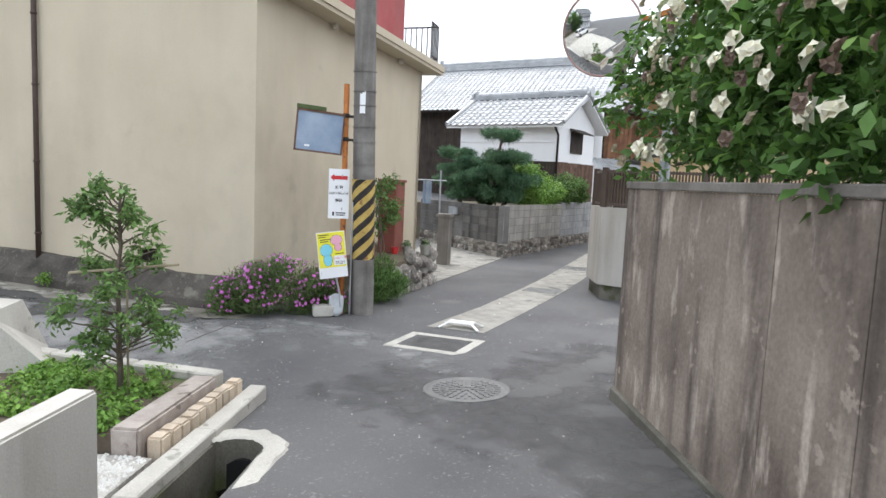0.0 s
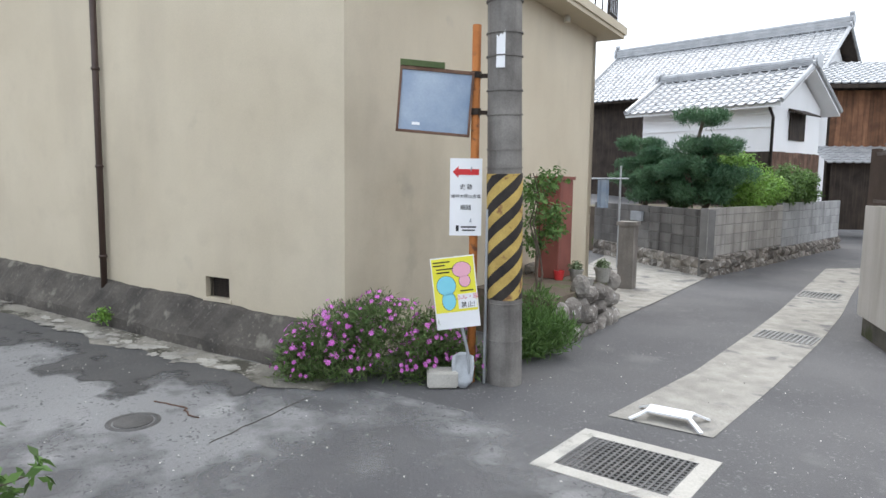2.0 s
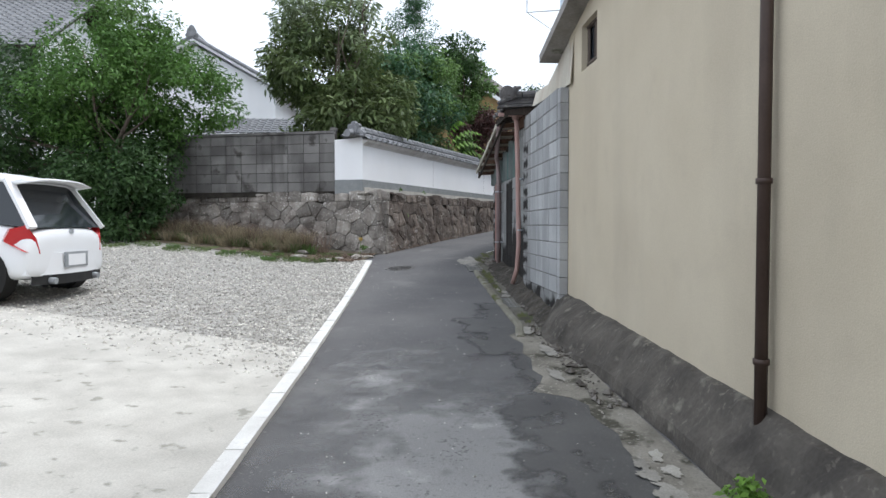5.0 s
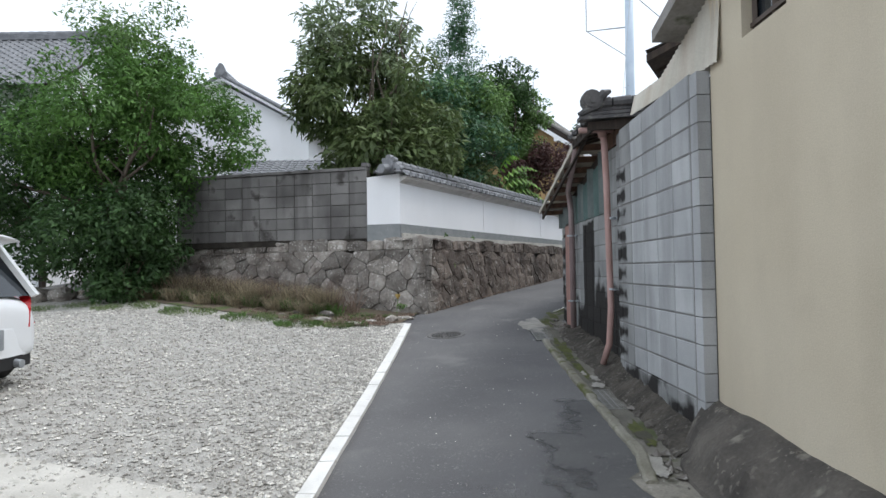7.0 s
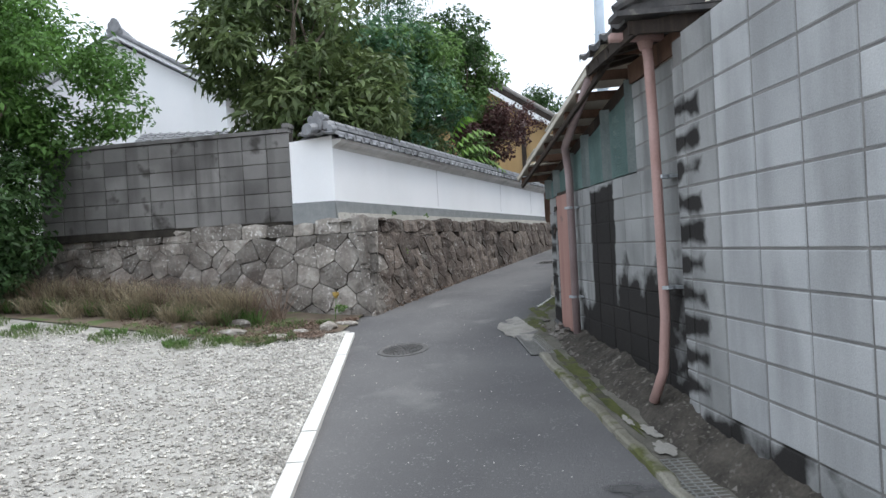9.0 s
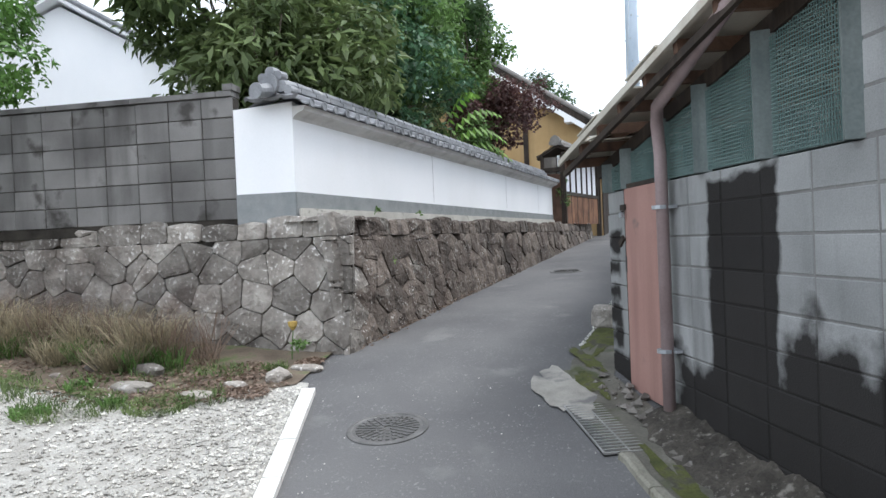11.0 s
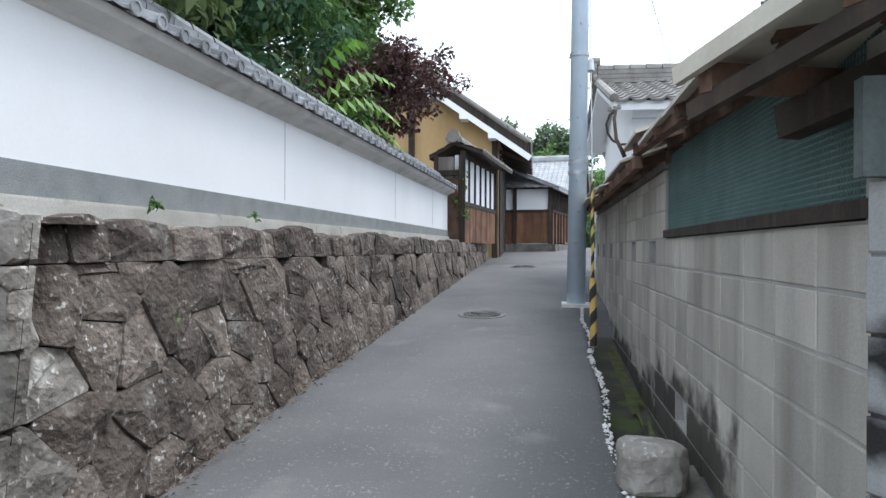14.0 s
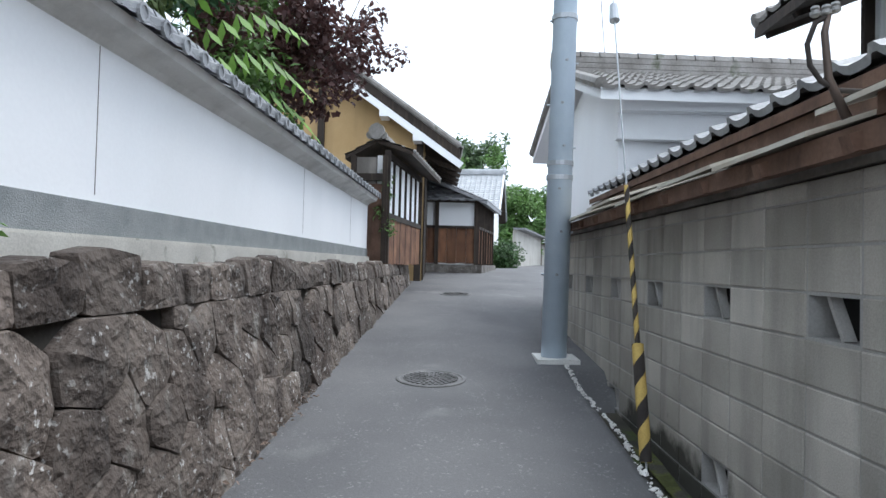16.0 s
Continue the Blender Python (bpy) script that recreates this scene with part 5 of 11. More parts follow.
def build_wall_d():
    root = thing("shed_side_wall", "long weathered grey concrete block wall with vent blocks", "block wall", at=tuple(D0))
    holes = [(3.44 + 1.131 * k, 3.44 + 1.131 * k + 0.35, 1.84, 2.02) for k in range(6)] + [(3.44 + 1.131 * k, 3.44 + 1.131 * k + 0.35, 0.84, 1.02) for k in (-1, 1, 3)]
    first = (DNL - 3.44 - 0.362) % 0.377
    bm = bmesh.new()
    nin = V(DD.y, -DD.x, 0)
    q0, q1 = D0 + nin * 0.006, D1 + nin * 0.006
    flip = [(DNL - h[1], DNL - h[0], h[2], h[3]) for h in holes]
    wall_panel(bm, q1.xy, q0.xy, 0.3, 2.50, 0.13, flip + [(DNL - 3.02, DNL - 0.1, 2.03, 2.50)])
    part("wall_core", bm, M_MORTAR_PALE, root)

    def skip(a, b, z0, z1):
        s1, s0 = DNL - a, DNL - b
        if s0 < 2.98 and z0 > 2.0:
            return True
        return any(s0 < h[1] - 0.05 and s1 > h[0] + 0.05 and z0 < h[3] - 0.03 and z1 > h[2] + 0.03 for h in holes)

    lay_blocks(root, D1, -DD, 0.43, first - 0.377, DNL, 2.52, M_WALL_D, 0.377, 0.2, 0.0, skip=skip, wobble=0.003)
    # diagonal webs in the vent blocks
    for h in holes:
        bm = bmesh.new()
        a = D0 + DD * h[0] + V(0, 0, h[2]) + nin * 0.03
        beam(bm, a + nin * 0.02 + DD * 0.13, a + nin * 0.02 + DD * 0.24 + V(0, 0, h[3] - h[2]), 0.05, 0.022, up=(1, 0, 0))
        part("vent_block", bm, M_BLOCK_D, root)
        # black plate painted as the shade behind the web
        bm = bmesh.new()
        slab(bm, a + nin * 0.115 - V(0, 0, 0.01), DD * 0.35, nin * 0.01, V(0, 0, 0.2))
        part("vent_back", bm, M_DARK, root)
    bm = bmesh.new()
    slab(bm, D0 + DD * 3.02 + V(0, 0, 2.525) - nin * 0.015, DD * (DNL - 3.0), nin * 0.17, V(0, 0, 0.05))
    part("coping", bm, M_RW_CAP, root, "grey cement coping")
    # netting window at the near end
    bm = bmesh.new()
    for s in (0.04, 0.75, 1.5, 2.25, 2.97):
        beam(bm, D0 + DD * s + nin * 0.07 + V(0, 0, 2.03), D0 + DD * s + nin * 0.07 + V(0, 0, 2.56), 0.07, 0.07)
    beam(bm, D0 + DD * 0.0 + nin * 0.02 + V(0, 0, 2.06), D0 + DD * 3.0 + nin * 0.02 + V(0, 0, 2.06), 0.08, 0.05)
    parts("window_frame", bm, M_WOOD, root)
    bm = bmesh.new()
    for i in range(150):
        p = D0 + DD * (0.02 * i + 0.02) + nin * 0.02
        beam(bm, p + V(0, 0, 2.07), p + V(0, 0, 2.60), 0.006, 0.003)
    for j in range(26):
        z = 2.08 + 0.021 * j
        beam(bm, D0 + nin * 0.02 + V(0, 0, z), D0 + DD * 3.0 + nin * 0.02 + V(0, 0, z), 0.003, 0.006)
    part("netting", bm, M_NET, root, "dark green mesh netting")
    # added inner panel, coloured grey to mimic light under the roof
    bm = bmesh.new()
    slab(bm, D0 + DD * 0.05 + nin * 0.9 + V(0, 0, 1.9), DD * 2.95, nin * 0.02, V(0, 0, 0.9))
    part("inner_dark", bm, M_RW_CAP, root)
    # sheet roof that slopes down over the wall, with ragged battens
    bm = bmesh.new()
    nseg = 11
    for k in range(nseg):
        a, b = -0.25 + (DNL + 0.3) * k / nseg, -0.25 + (DNL + 0.3) * (k + 1) / nseg - 0.06
        z = (2.66 + 0.045 * a if a < 2.7 else 2.72) + 0.03 * (k % 2) + random.uniform(-0.012, 0.012)
        w = -0.30 + random.uniform(-0.05, 0.05)
        p0, p1 = D0 + DD * a, D0 + DD * b
        zz = (z - 0.12, z + 0.42)
        hexa(bm, [p0 + nin * w + V(0, 0, zz[0]), p1 + nin * w + V(0, 0, zz[0] - 0.01), p1 + nin * 1.3 + V(0, 0, zz[1]), p0 + nin * 1.3 + V(0, 0, zz[1]),
                  p0 + nin * w + V(0, 0, zz[0] + 0.02), p1 + nin * w + V(0, 0, zz[0] + 0.01), p1 + nin * 1.3 + V(0, 0, zz[1] + 0.02), p0 + nin * 1.3 + V(0, 0, zz[1] + 0.02)])
    part("roof_sheet", bm, M_TIN, root, "pale weathered roofing sheets with ragged edges")
    bm = bmesh.new()
    for r, dz in ((-0.2, -0.14), (0.03, -0.10)):
        beam(bm, D0 + nin * r + V(0, 0, 2.67 + dz), D0 + DD * 3 + nin * r + V(0, 0, 2.80 + dz), 0.05, 0.09)
        beam(bm, D0 + DD * 2.9 + nin * r + V(0, 0, 2.70 + dz), D1 + nin * r + V(0, 0, 2.70 + dz), 0.05, 0.09)
    k = 0.0
    while k < DNL:
        z = (2.67 + 0.045 * k if k < 2.9 else 2.70) - 0.16
        beam(bm, D0 + DD * k + nin * -0.26 + V(0, 0, z), D0 + DD * k + nin * 0.6 + V(0, 0, z + 0.28), 0.06, 0.06)
        k += 0.62
    parts("rafter", bm, M_OLDWOOD, root, "weathered red-brown rafters and battens")


build_wall_d()

# ---- stone wall, dark block wall and white wall ----
ST_C = V(-19.37, -4.80, 0)
ST_L = V(-18.30, -11.6, 0)
ST_R = V(-35.0, -4.62, 0)
STONE_TOP = 2.12


def clip_poly(poly, a, b, c):
    """The part of a polygon where a x + b y <= c."""
    out = []
    for i in range(len(poly)):
        p, q = poly[i], poly[(i + 1) % len(poly)]
        dp, dq = a * p[0] + b * p[1] - c, a * q[0] + b * q[1] - c
        if dp <= 0:
            out.append(p)
        if (dp < 0 < dq) or (dq < 0 < dp):
            k = dp / (dp - dq)
            out.append((p[0] + (q[0] - p[0]) * k, p[1] + (q[1] - p[1]) * k))
    return out


def stone_face(root, p, q, z_of, batter, seed, big, stone_m, gap):
    """Fitted field stones over a battered wall face from plan point p to q. z_of: the ground along it. big: mean width of a stone."""
    rnd = random.Random(seed)
    d = (q - p).normalized()
    ln = (q - p).length
    out = V(d.y, -d.x, 0)
    seeds = []
    zb = min(z_of(0), z_of(ln)) - 0.15
    s = 0.0
    while s < ln:
        size = big(s)
        z = zb
        row = 0
        while z < STONE_TOP - 0.26:
            seeds.append((s + rnd.uniform(0.1, 0.9) * size + (size / 2 if row % 2 else 0), z + rnd.uniform(0.25, 0.75) * size * 0.78))
            z += size * 0.78 * rnd.uniform(0.8, 1.2)
            row += 1
        s += size
    cells = []
    for i, (a, b) in enumerate(seeds):
        if b < z_of(min(max(a, 0), ln)) - 0.2 or b > STONE_TOP - 0.16 or a > ln + 0.2:
            continue
        poly = [(0.0, zb - 0.2), (ln, zb - 0.2), (ln, STONE_TOP - 0.24), (0.0, STONE_TOP - 0.24)]
        for j, (c, e) in enumerate(seeds):
            if i != j and abs(c - a) < 1.6 and abs(e - b) < 1.6:
                poly = clip_poly(poly, c - a, e - b, ((c * c + e * e) - (a * a + b * b)) / 2)
                if len(poly) < 3:
                    break
        if len(poly) >= 3:
            cells.append(poly)
    # squarer stones along the top
    s = 0.0
    while s < ln:
        w = rnd.uniform(0.22, 0.6)
        e = min(s + w, ln)
        t = STONE_TOP + rnd.uniform(-0.05, 0.03)
        cells.append([(s, STONE_TOP - 0.24 + rnd.uniform(-0.01, 0.0)), (e, STONE_TOP - 0.24), (e, t - 0.02), ((s + e) / 2, t + 0.01), (s, t - 0.02)])
        s = e
    for poly in cells:
        cx, cz = sum(v[0] for v in poly) / len(poly), sum(v[1] for v in poly) / len(poly)
        r = max(math.hypot(v[0] - cx, v[1] - cz) for v in poly)
        if r < 0.07:
            continue
        # cut the sharp corners, then taper the stone to a rough bulging face
        pts = []
        for i in range(len(poly)):
            a, b, c = Vector(poly[i - 1]), Vector(poly[i]), Vector(poly[(i + 1) % len(poly)])
            pts += [b.lerp(a, rnd.uniform(0.03, 0.14)), b.lerp(c, rnd.uniform(0.03, 0.14))] + ([b.lerp(c, 0.5)] if (c - b).length > 0.12 else [])
        tilt_s, tilt_z, proud = rnd.uniform(-0.07, 0.07), rnd.uniform(-0.07, 0.07), rnd.uniform(0.0, 0.024)
        bm = bmesh.new()
        rings = []
        for shrink, up in ((1.0, -0.12), (1.0 - gap * 0.5 / r, -0.01), (1.0 - gap / r, 0.008), (0.62, 0.015)):
            ring = []
            for v in pts:
                x, z = cx + (v.x - cx) * shrink, cz + (v.y - cz) * shrink
                o = up + proud + (tilt_s * (x - cx) + tilt_z * (z - cz) + 0.03 * noise.noise(V(x * 6, z * 6, seed)) + 0.012 * noise.noise(V(x * 17, z * 17, seed))) * (1 if up > -0.1 else 0)
                ring.append(bm.verts.new(p + d * x + out * (o - batter * (z - z_of(min(max(x, 0), ln)))) + V(0, 0, z)))
            rings.append(ring)
        for a, b in zip(rings, rings[1:]):
            for i in range(len(a)):
                bm.faces.new([a[i], a[(i + 1) % len(a)], b[(i + 1) % len(a)], b[i]])
        mid = bm.verts.new(sum((v.co for v in rings[-1]), Vector()) / len(pts) + out * rnd.uniform(-0.005, 0.02))
        for i in range(len(pts)):
            bm.faces.new([rings[-1][i], rings[-1][(i + 1) % len(pts)], mid])
        part("stone", bm, stone_m(cx), root)
    # dark soil behind the joints
    bm = bmesh.new()
    n = max(2, int(ln / 0.5))
    rows = []
    for i in range(n + 1):
        x = ln * i / n
        g = z_of(x)
        rows.append([bm.verts.new(p + d * x - out * (0.045 - 0.15 * batter) + V(0, 0, g - 0.15)), bm.verts.new(p + d * x - out * (0.045 + batter * (STONE_TOP - g)) + V(0, 0, STONE_TOP - 0.07)),
                     bm.verts.new(p + d * x - out * 0.8 + V(0, 0, STONE_TOP - 0.06))])
    for a, b in zip(rows, rows[1:]):
        for j in range(2):
            bm.faces.new([a[j], b[j], b[j + 1], a[j + 1]])
    part("joint_backing", bm, M_STONE_GAP, root)


def build_stone_wall():
    root = thing("stone_wall", "old dry-fitted grey field stone retaining wall with lichen and dark stains", "stone wall", at=tuple(ST_C), kind="structure")
    d1 = (ST_C - ST_L).normalized()
    stone_face(root, ST_L, ST_C, lambda s: G(*(ST_L + d1 * s).xy) + 0.0, -0.14 * -1, 5, lambda s: 0.37 if s > 2.5 else 0.34, lambda s: M_STONE, 0.012)
    d2 = (ST_R - ST_C).normalized()
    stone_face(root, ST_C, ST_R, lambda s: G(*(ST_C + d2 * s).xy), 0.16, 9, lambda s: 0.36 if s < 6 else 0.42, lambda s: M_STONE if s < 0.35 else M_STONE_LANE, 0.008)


CW0, CW1 = V(-19.39, -6.21, 0), V(-18.42, -10.7, 0)
WW0, WW1 = V(-19.55, -5.52, 0), V(-31.2, -5.10, 0)


def build_dark_wall():
    d = (CW0 - CW1).normalized()
    root = thing("dark_block_wall", "tall blackened concrete block wall above the stone wall", "block wall", at=tuple(CW1), kind="structure")
    ln = (CW0 - CW1).length
    nin = V(-d.y, d.x, 0)
    bm = bmesh.new()
    slab(bm, CW1 + nin * 0.012 + V(0, 0, 2.0), d * ln, nin * 0.14, V(0, 0, 1.52))
    part("wall_core", bm, M_STONE_GAP, root)
    lay_blocks(root, CW1, d, 2.12, 0.0, ln, 3.53, M_BLOCK_OLD, 0.42, 0.235, 0.0, wobble=0.006)
    s = 0.0
    while s < ln:
        bm = bmesh.new()
        e = min(s + 1.1, ln)
        slab(bm, CW1 + d * (s + 0.004) - nin * 0.03 + V(0, 0, 3.535), d * (e - s - 0.008), nin * 0.21, V(0, 0, 0.06))
        part("coping_stone", bm, M_BLOCK_OLD, root)
        s = e
    bm = bmesh.new()
    slab(bm, CW1 + d * (ln - 0.10) - nin * 0.04 + V(0, 0, 3.6), d * 0.12, nin * 0.2, V(0, 0, 0.07))
    part("coping_stone", bm, M_BLOCK_OLD, root)


def build_white_wall():
    root = thing("white_wall", "white plastered garden wall with grey plinth and tiled coping", "garden wall", at=tuple(WW0), kind="structure")
    d = (WW1 - WW0).normalized()
    ln = (WW1 - WW0).length
    out = V(-d.y, d.x, 0)
    if out.y < 0:
        out = -out
    d0 = (CW0 - WW0).normalized()
    out0 = V(d0.y, -d0.x, 0)
    if out0.x < 0:
        out0 = -out0
    l0 = (CW0 - WW0).length
    z_b, z_t = 2.40, 3.32

    def zt(s):
        return z_t - 0.012 * s

    bm = bmesh.new()
    a, b = WW0 - out * 0.30, WW1 - out * 0.30
    hexa(bm, [WW0 + V(0, 0, z_b), WW1 + V(0, 0, z_b - 0.05), b + V(0, 0, z_b - 0.05), a + V(0, 0, z_b), WW0 + V(0, 0, zt(0)), WW1 + V(0, 0, zt(ln)), b + V(0, 0, zt(ln)), a + V(0, 0, zt(0))])
    c, e = CW0 - out0 * 0.30, WW0 - out0 * 0.3
    hexa(bm, [CW0 + V(0, 0, z_b), WW0 + V(0, 0, z_b), e + V(0, 0, z_b), c + V(0, 0, z_b), CW0 + V(0, 0, z_t + 0.05), WW0 + V(0, 0, z_t + 0.1), e + V(0, 0, z_t + 0.1), c + V(0, 0, z_t + 0.05)])
    part("plaster", bm, M_PLASTER, root, "bright white lime plaster")
    for s_ in (3.75, 7.6, 10.2):
        seam = bmesh.new()
        slab(seam, WW0 + d * s_ + out * 0.0005 + V(0, 0, 2.42), d * 0.006, out * 0.0015, V(0, 0, zt(s_) - 2.52))
        part("plaster_seam", seam, M_RW_CAP, root)
    # rounded cornice below the tiles, its grey partly painted overhang shade
    bm = bmesh.new()
    prof = [(0.0, -0.095), (0.012, -0.085), (0.03, -0.06), (0.085, -0.032), (0.15, -0.012), (0.175, 0.04), (0.0, 0.045)]
    rows = [[bm.verts.new(WW0 + d * s + out * o + V(0, 0, zt(s) + z)) for o, z in prof] for s in (0.0, ln)]
    for j in range(len(prof) - 1):
        bm.faces.new([rows[0][j], rows[1][j], rows[1][j + 1], rows[0][j + 1]])
    bm.faces.new(rows[0]), bm.faces.new(rows[1][::-1])
    part("cornice", bm, M_CORNICE, root, "rounded lime cornice, greyed for the shade under the tiles", smooth=False)
    bm = bmesh.new()
    for p, q, o in ((WW0, WW1, out), (CW0, WW0, out0)):
        w = (q - p).normalized()
        dz = 0.05 if o is out else 0.0
        hexa(bm, [p + o * 0.012 + V(0, 0, 2.06), q + o * 0.012 + V(0, 0, 2.06), q - o * 0.28 + V(0, 0, 2.06), p - o * 0.28 + V(0, 0, 2.06),
                  p + o * 0.012 + V(0, 0, z_b), q + o * 0.012 + V(0, 0, z_b - dz), q - o * 0.28 + V(0, 0, z_b - dz), p - o * 0.28 + V(0, 0, z_b)])
    part("plinth", bm, M_PLINTH, root, "grey pebbledash plinth")
    # cement bed on top of the stones
    bm = bmesh.new()
    slab(bm, WW0 + out * 0.014 + d * 0.02 + V(0, 0, 2.05), d * (ln - 0.1), out * 0.05, V(0, 0, 0.165))
    bmesh.ops.bevel(bm, geom=bm.edges[:], offset=0.012, segments=2, affect="EDGES")
    part("cement_bed", bm, M_CONCRETE, root, "pale cement bed below the plinth")
    # coping tiles, each its own piece, on both slopes
    tw = 0.245
    n = int((ln + 0.25) / tw)
    half = 0.36
    meshes = []
    for side in (1,):
        vs, fs = [], []
        prof = [(0.0, 0.018), (0.03, 0.004), (0.10, 0.0), (0.15, 0.01), (0.175, 0.05), (0.20, 0.062), (0.225, 0.05), (0.245, 0.022)]
        for yy, zz in ((half, 0.0), (half - 0.28, 0.105), (0.0, 0.205)):
            for th in (0.0, -0.02):
                vs += [(x, yy, zz + h + th) for x, h in prof]
        m = len(prof)
        for r in range(2):
            for k in range(m - 1):
                fs.append((r * 2 * m + k, r * 2 * m + k + 1, (r + 1) * 2 * m + k + 1, (r + 1) * 2 * m + k))
        for k in range(m - 1):
            fs.append((k, m + k, m + k + 1, k + 1))
        # the round end of the roll
        cx, cy, cz = 0.20, half + 0.018, 0.012
        base = len(vs)
        seg = 12
        for off, rr in ((-0.02, 0.052), (0.0, 0.052), (0.0, 0.036), (-0.008, 0.034)):
            vs += [(cx + rr * math.cos(2 * math.pi * k / seg), cy + off, cz + rr * math.sin(2 * math.pi * k / seg)) for k in range(seg)]
        for r in range(3):
            for k in range(seg):
                fs.append((base + r * seg + k, base + r * seg + (k + 1) % seg, base + (r + 1) * seg + (k + 1) % seg, base + (r + 1) * seg + k))
        fs.append(tuple(base + 3 * seg + k for k in range(seg)))
        me = bpy.data.meshes.new("coping_tile")
        me.from_pydata(vs, [], fs)
        me.materials.append(M_TILE)
        meshes.append(me)
    centre = WW0 - out * 0.15
    ang = math.atan2(d.y, d.x)
    for i in range(n):
        s = -0.12 + i * tw
        for flip in (False, True):
            ob = new("coping_tile", meshes[0])
            ob.parent = root
            p = centre + d * (s if flip else s) + V(0, 0, zt(s) + 0.06 + random.uniform(-0.004, 0.004))
            ob.location = p - root.location
            # the lane side of the wall lies to the right of its way
            ob.rotation_euler = (0, -0.012, ang)
            ob.scale = (1, -1 if not flip else 1, 1)
    z_r = 0.06 + 0.20
    for i in range(int(ln / 0.3)):
        s0 = -0.05 + i * 0.3
        bm = bmesh.new()
        p, q = centre + d * (s0 + 0.006) + V(0, 0, zt(s0) + z_r), centre + d * (s0 + 0.294) + V(0, 0, zt(s0) + z_r - 0.003)
        beam(bm, p + V(0, 0, 0.01), q + V(0, 0, 0.01), 0.22, 0.05)
        tube(bm, [p + V(0, 0, 0.06), q + V(0, 0, 0.06)], [0.075, 0.068], 10)
        part("ridge_tile", bm, M_TILE, root)
    # ornamental end tile with scrolls
    bm = bmesh.new()
    e = centre - d * 0.10 + V(0, 0, zt(0) + z_r)
    side = out
    tube(bm, [e - d * 0.02, e - d * 0.12], 0.13, 14)
    for sx, sz, rr in ((-0.15, -0.02, 0.075), (0.15, -0.02, 0.075), (-0.11, 0.10, 0.06), (0.11, 0.10, 0.06), (0, 0.15, 0.07), (-0.24, -0.08, 0.06), (0.24, -0.08, 0.06)):
        tube(bm, [e + side * sx + V(0, 0, sz) + d * 0.03, e + side * sx + V(0, 0, sz) - d * 0.08], [rr, rr * 0.9], 12)
    tube(bm, [e - d * 0.12 + V(0, 0, -0.06), e - d * 0.30 + V(0, 0, -0.10)], [0.085, 0.07], 12)
    tube(bm, [e - d * 0.30 + V(0, 0, -0.10), e - d * 0.33 + V(0, 0, -0.10)], 0.09, 12)
    part("end_tile", bm, M_TILE, root, "scrolled grey ridge-end tile")
    # hipped cap over the short return
    bm = bmesh.new()
    tiles(bm, WW0 + out0 * 0.22 + out * 0.15 + V(0, 0, z_t + 0.08), CW0 + out0 * 0.1 + d0 * -0.2 + V(0, 0, z_t + 0.10), centre + V(0, 0, z_t + 0.26), centre + d0 * 0.3 + V(0, 0, z_t + 0.2), 0.2, 0.2)
    part("hip_tiles", bm, M_TILE, root)


build_dark_wall()
build_white_wall()
build_stone_wall()

# gutter strip, ditch edge and loose stones along the shed side
for lo, hi, m in ((-0.2, 7.01, M_SLABSTONE), (6.99, 13.9, M_GUTTER)):
    strip("gutter_strip", [tuple(W(s, -0.28 - (0.0 if s < 7.4 else -0.2)).xy) for s in np.arange(lo, hi, 0.2)],
          [tuple(W(s, -0.60 - 0.22 * noise.noise(V(s * 1.9, 5, 0)) * (1.0 if s < 7 else 0.25) - (0.0 if s < 5 or s > 7 else 0.16)).xy) for s in np.arange(lo, hi, 0.2)], 0.014, m, "cracked worn concrete gutter strip along the wall foot", "gutter")
M_DITCH = mat("black_ditch_silt", (0.028, 0.026, 0.02), (0.065, 0.06, 0.043), 3.0, 0.8, 0.7, 60, 0.35, spot=(0.055, 0.075, 0.022), spot_scale=2.6, spot_at=0.56)
strip("ditch_shelf", [tuple((D0 + DD * s + V(0, -0.02, 0)).xy) for s in np.arange(-0.4, 2.3, 0.3)], [tuple((D0 + DD * s + V(0, -0.42 - 0.04 * noise.noise(V(s * 3, 0, 0)), 0)).xy) for s in np.arange(-0.4, 2.3, 0.3)], 0.008, M_GUTTER, "mossy concrete shelf at the foot of the block wall", "gutter")
strip("ditch", [(x, -1.93) for x in np.arange(-21.5, -26.01, -0.5)], [(x, -2.405) for x in np.arange(-21.5, -26.01, -0.5)], -0.262, M_DITCH, "dark mossy open ditch between lane and block wall", "ditch")

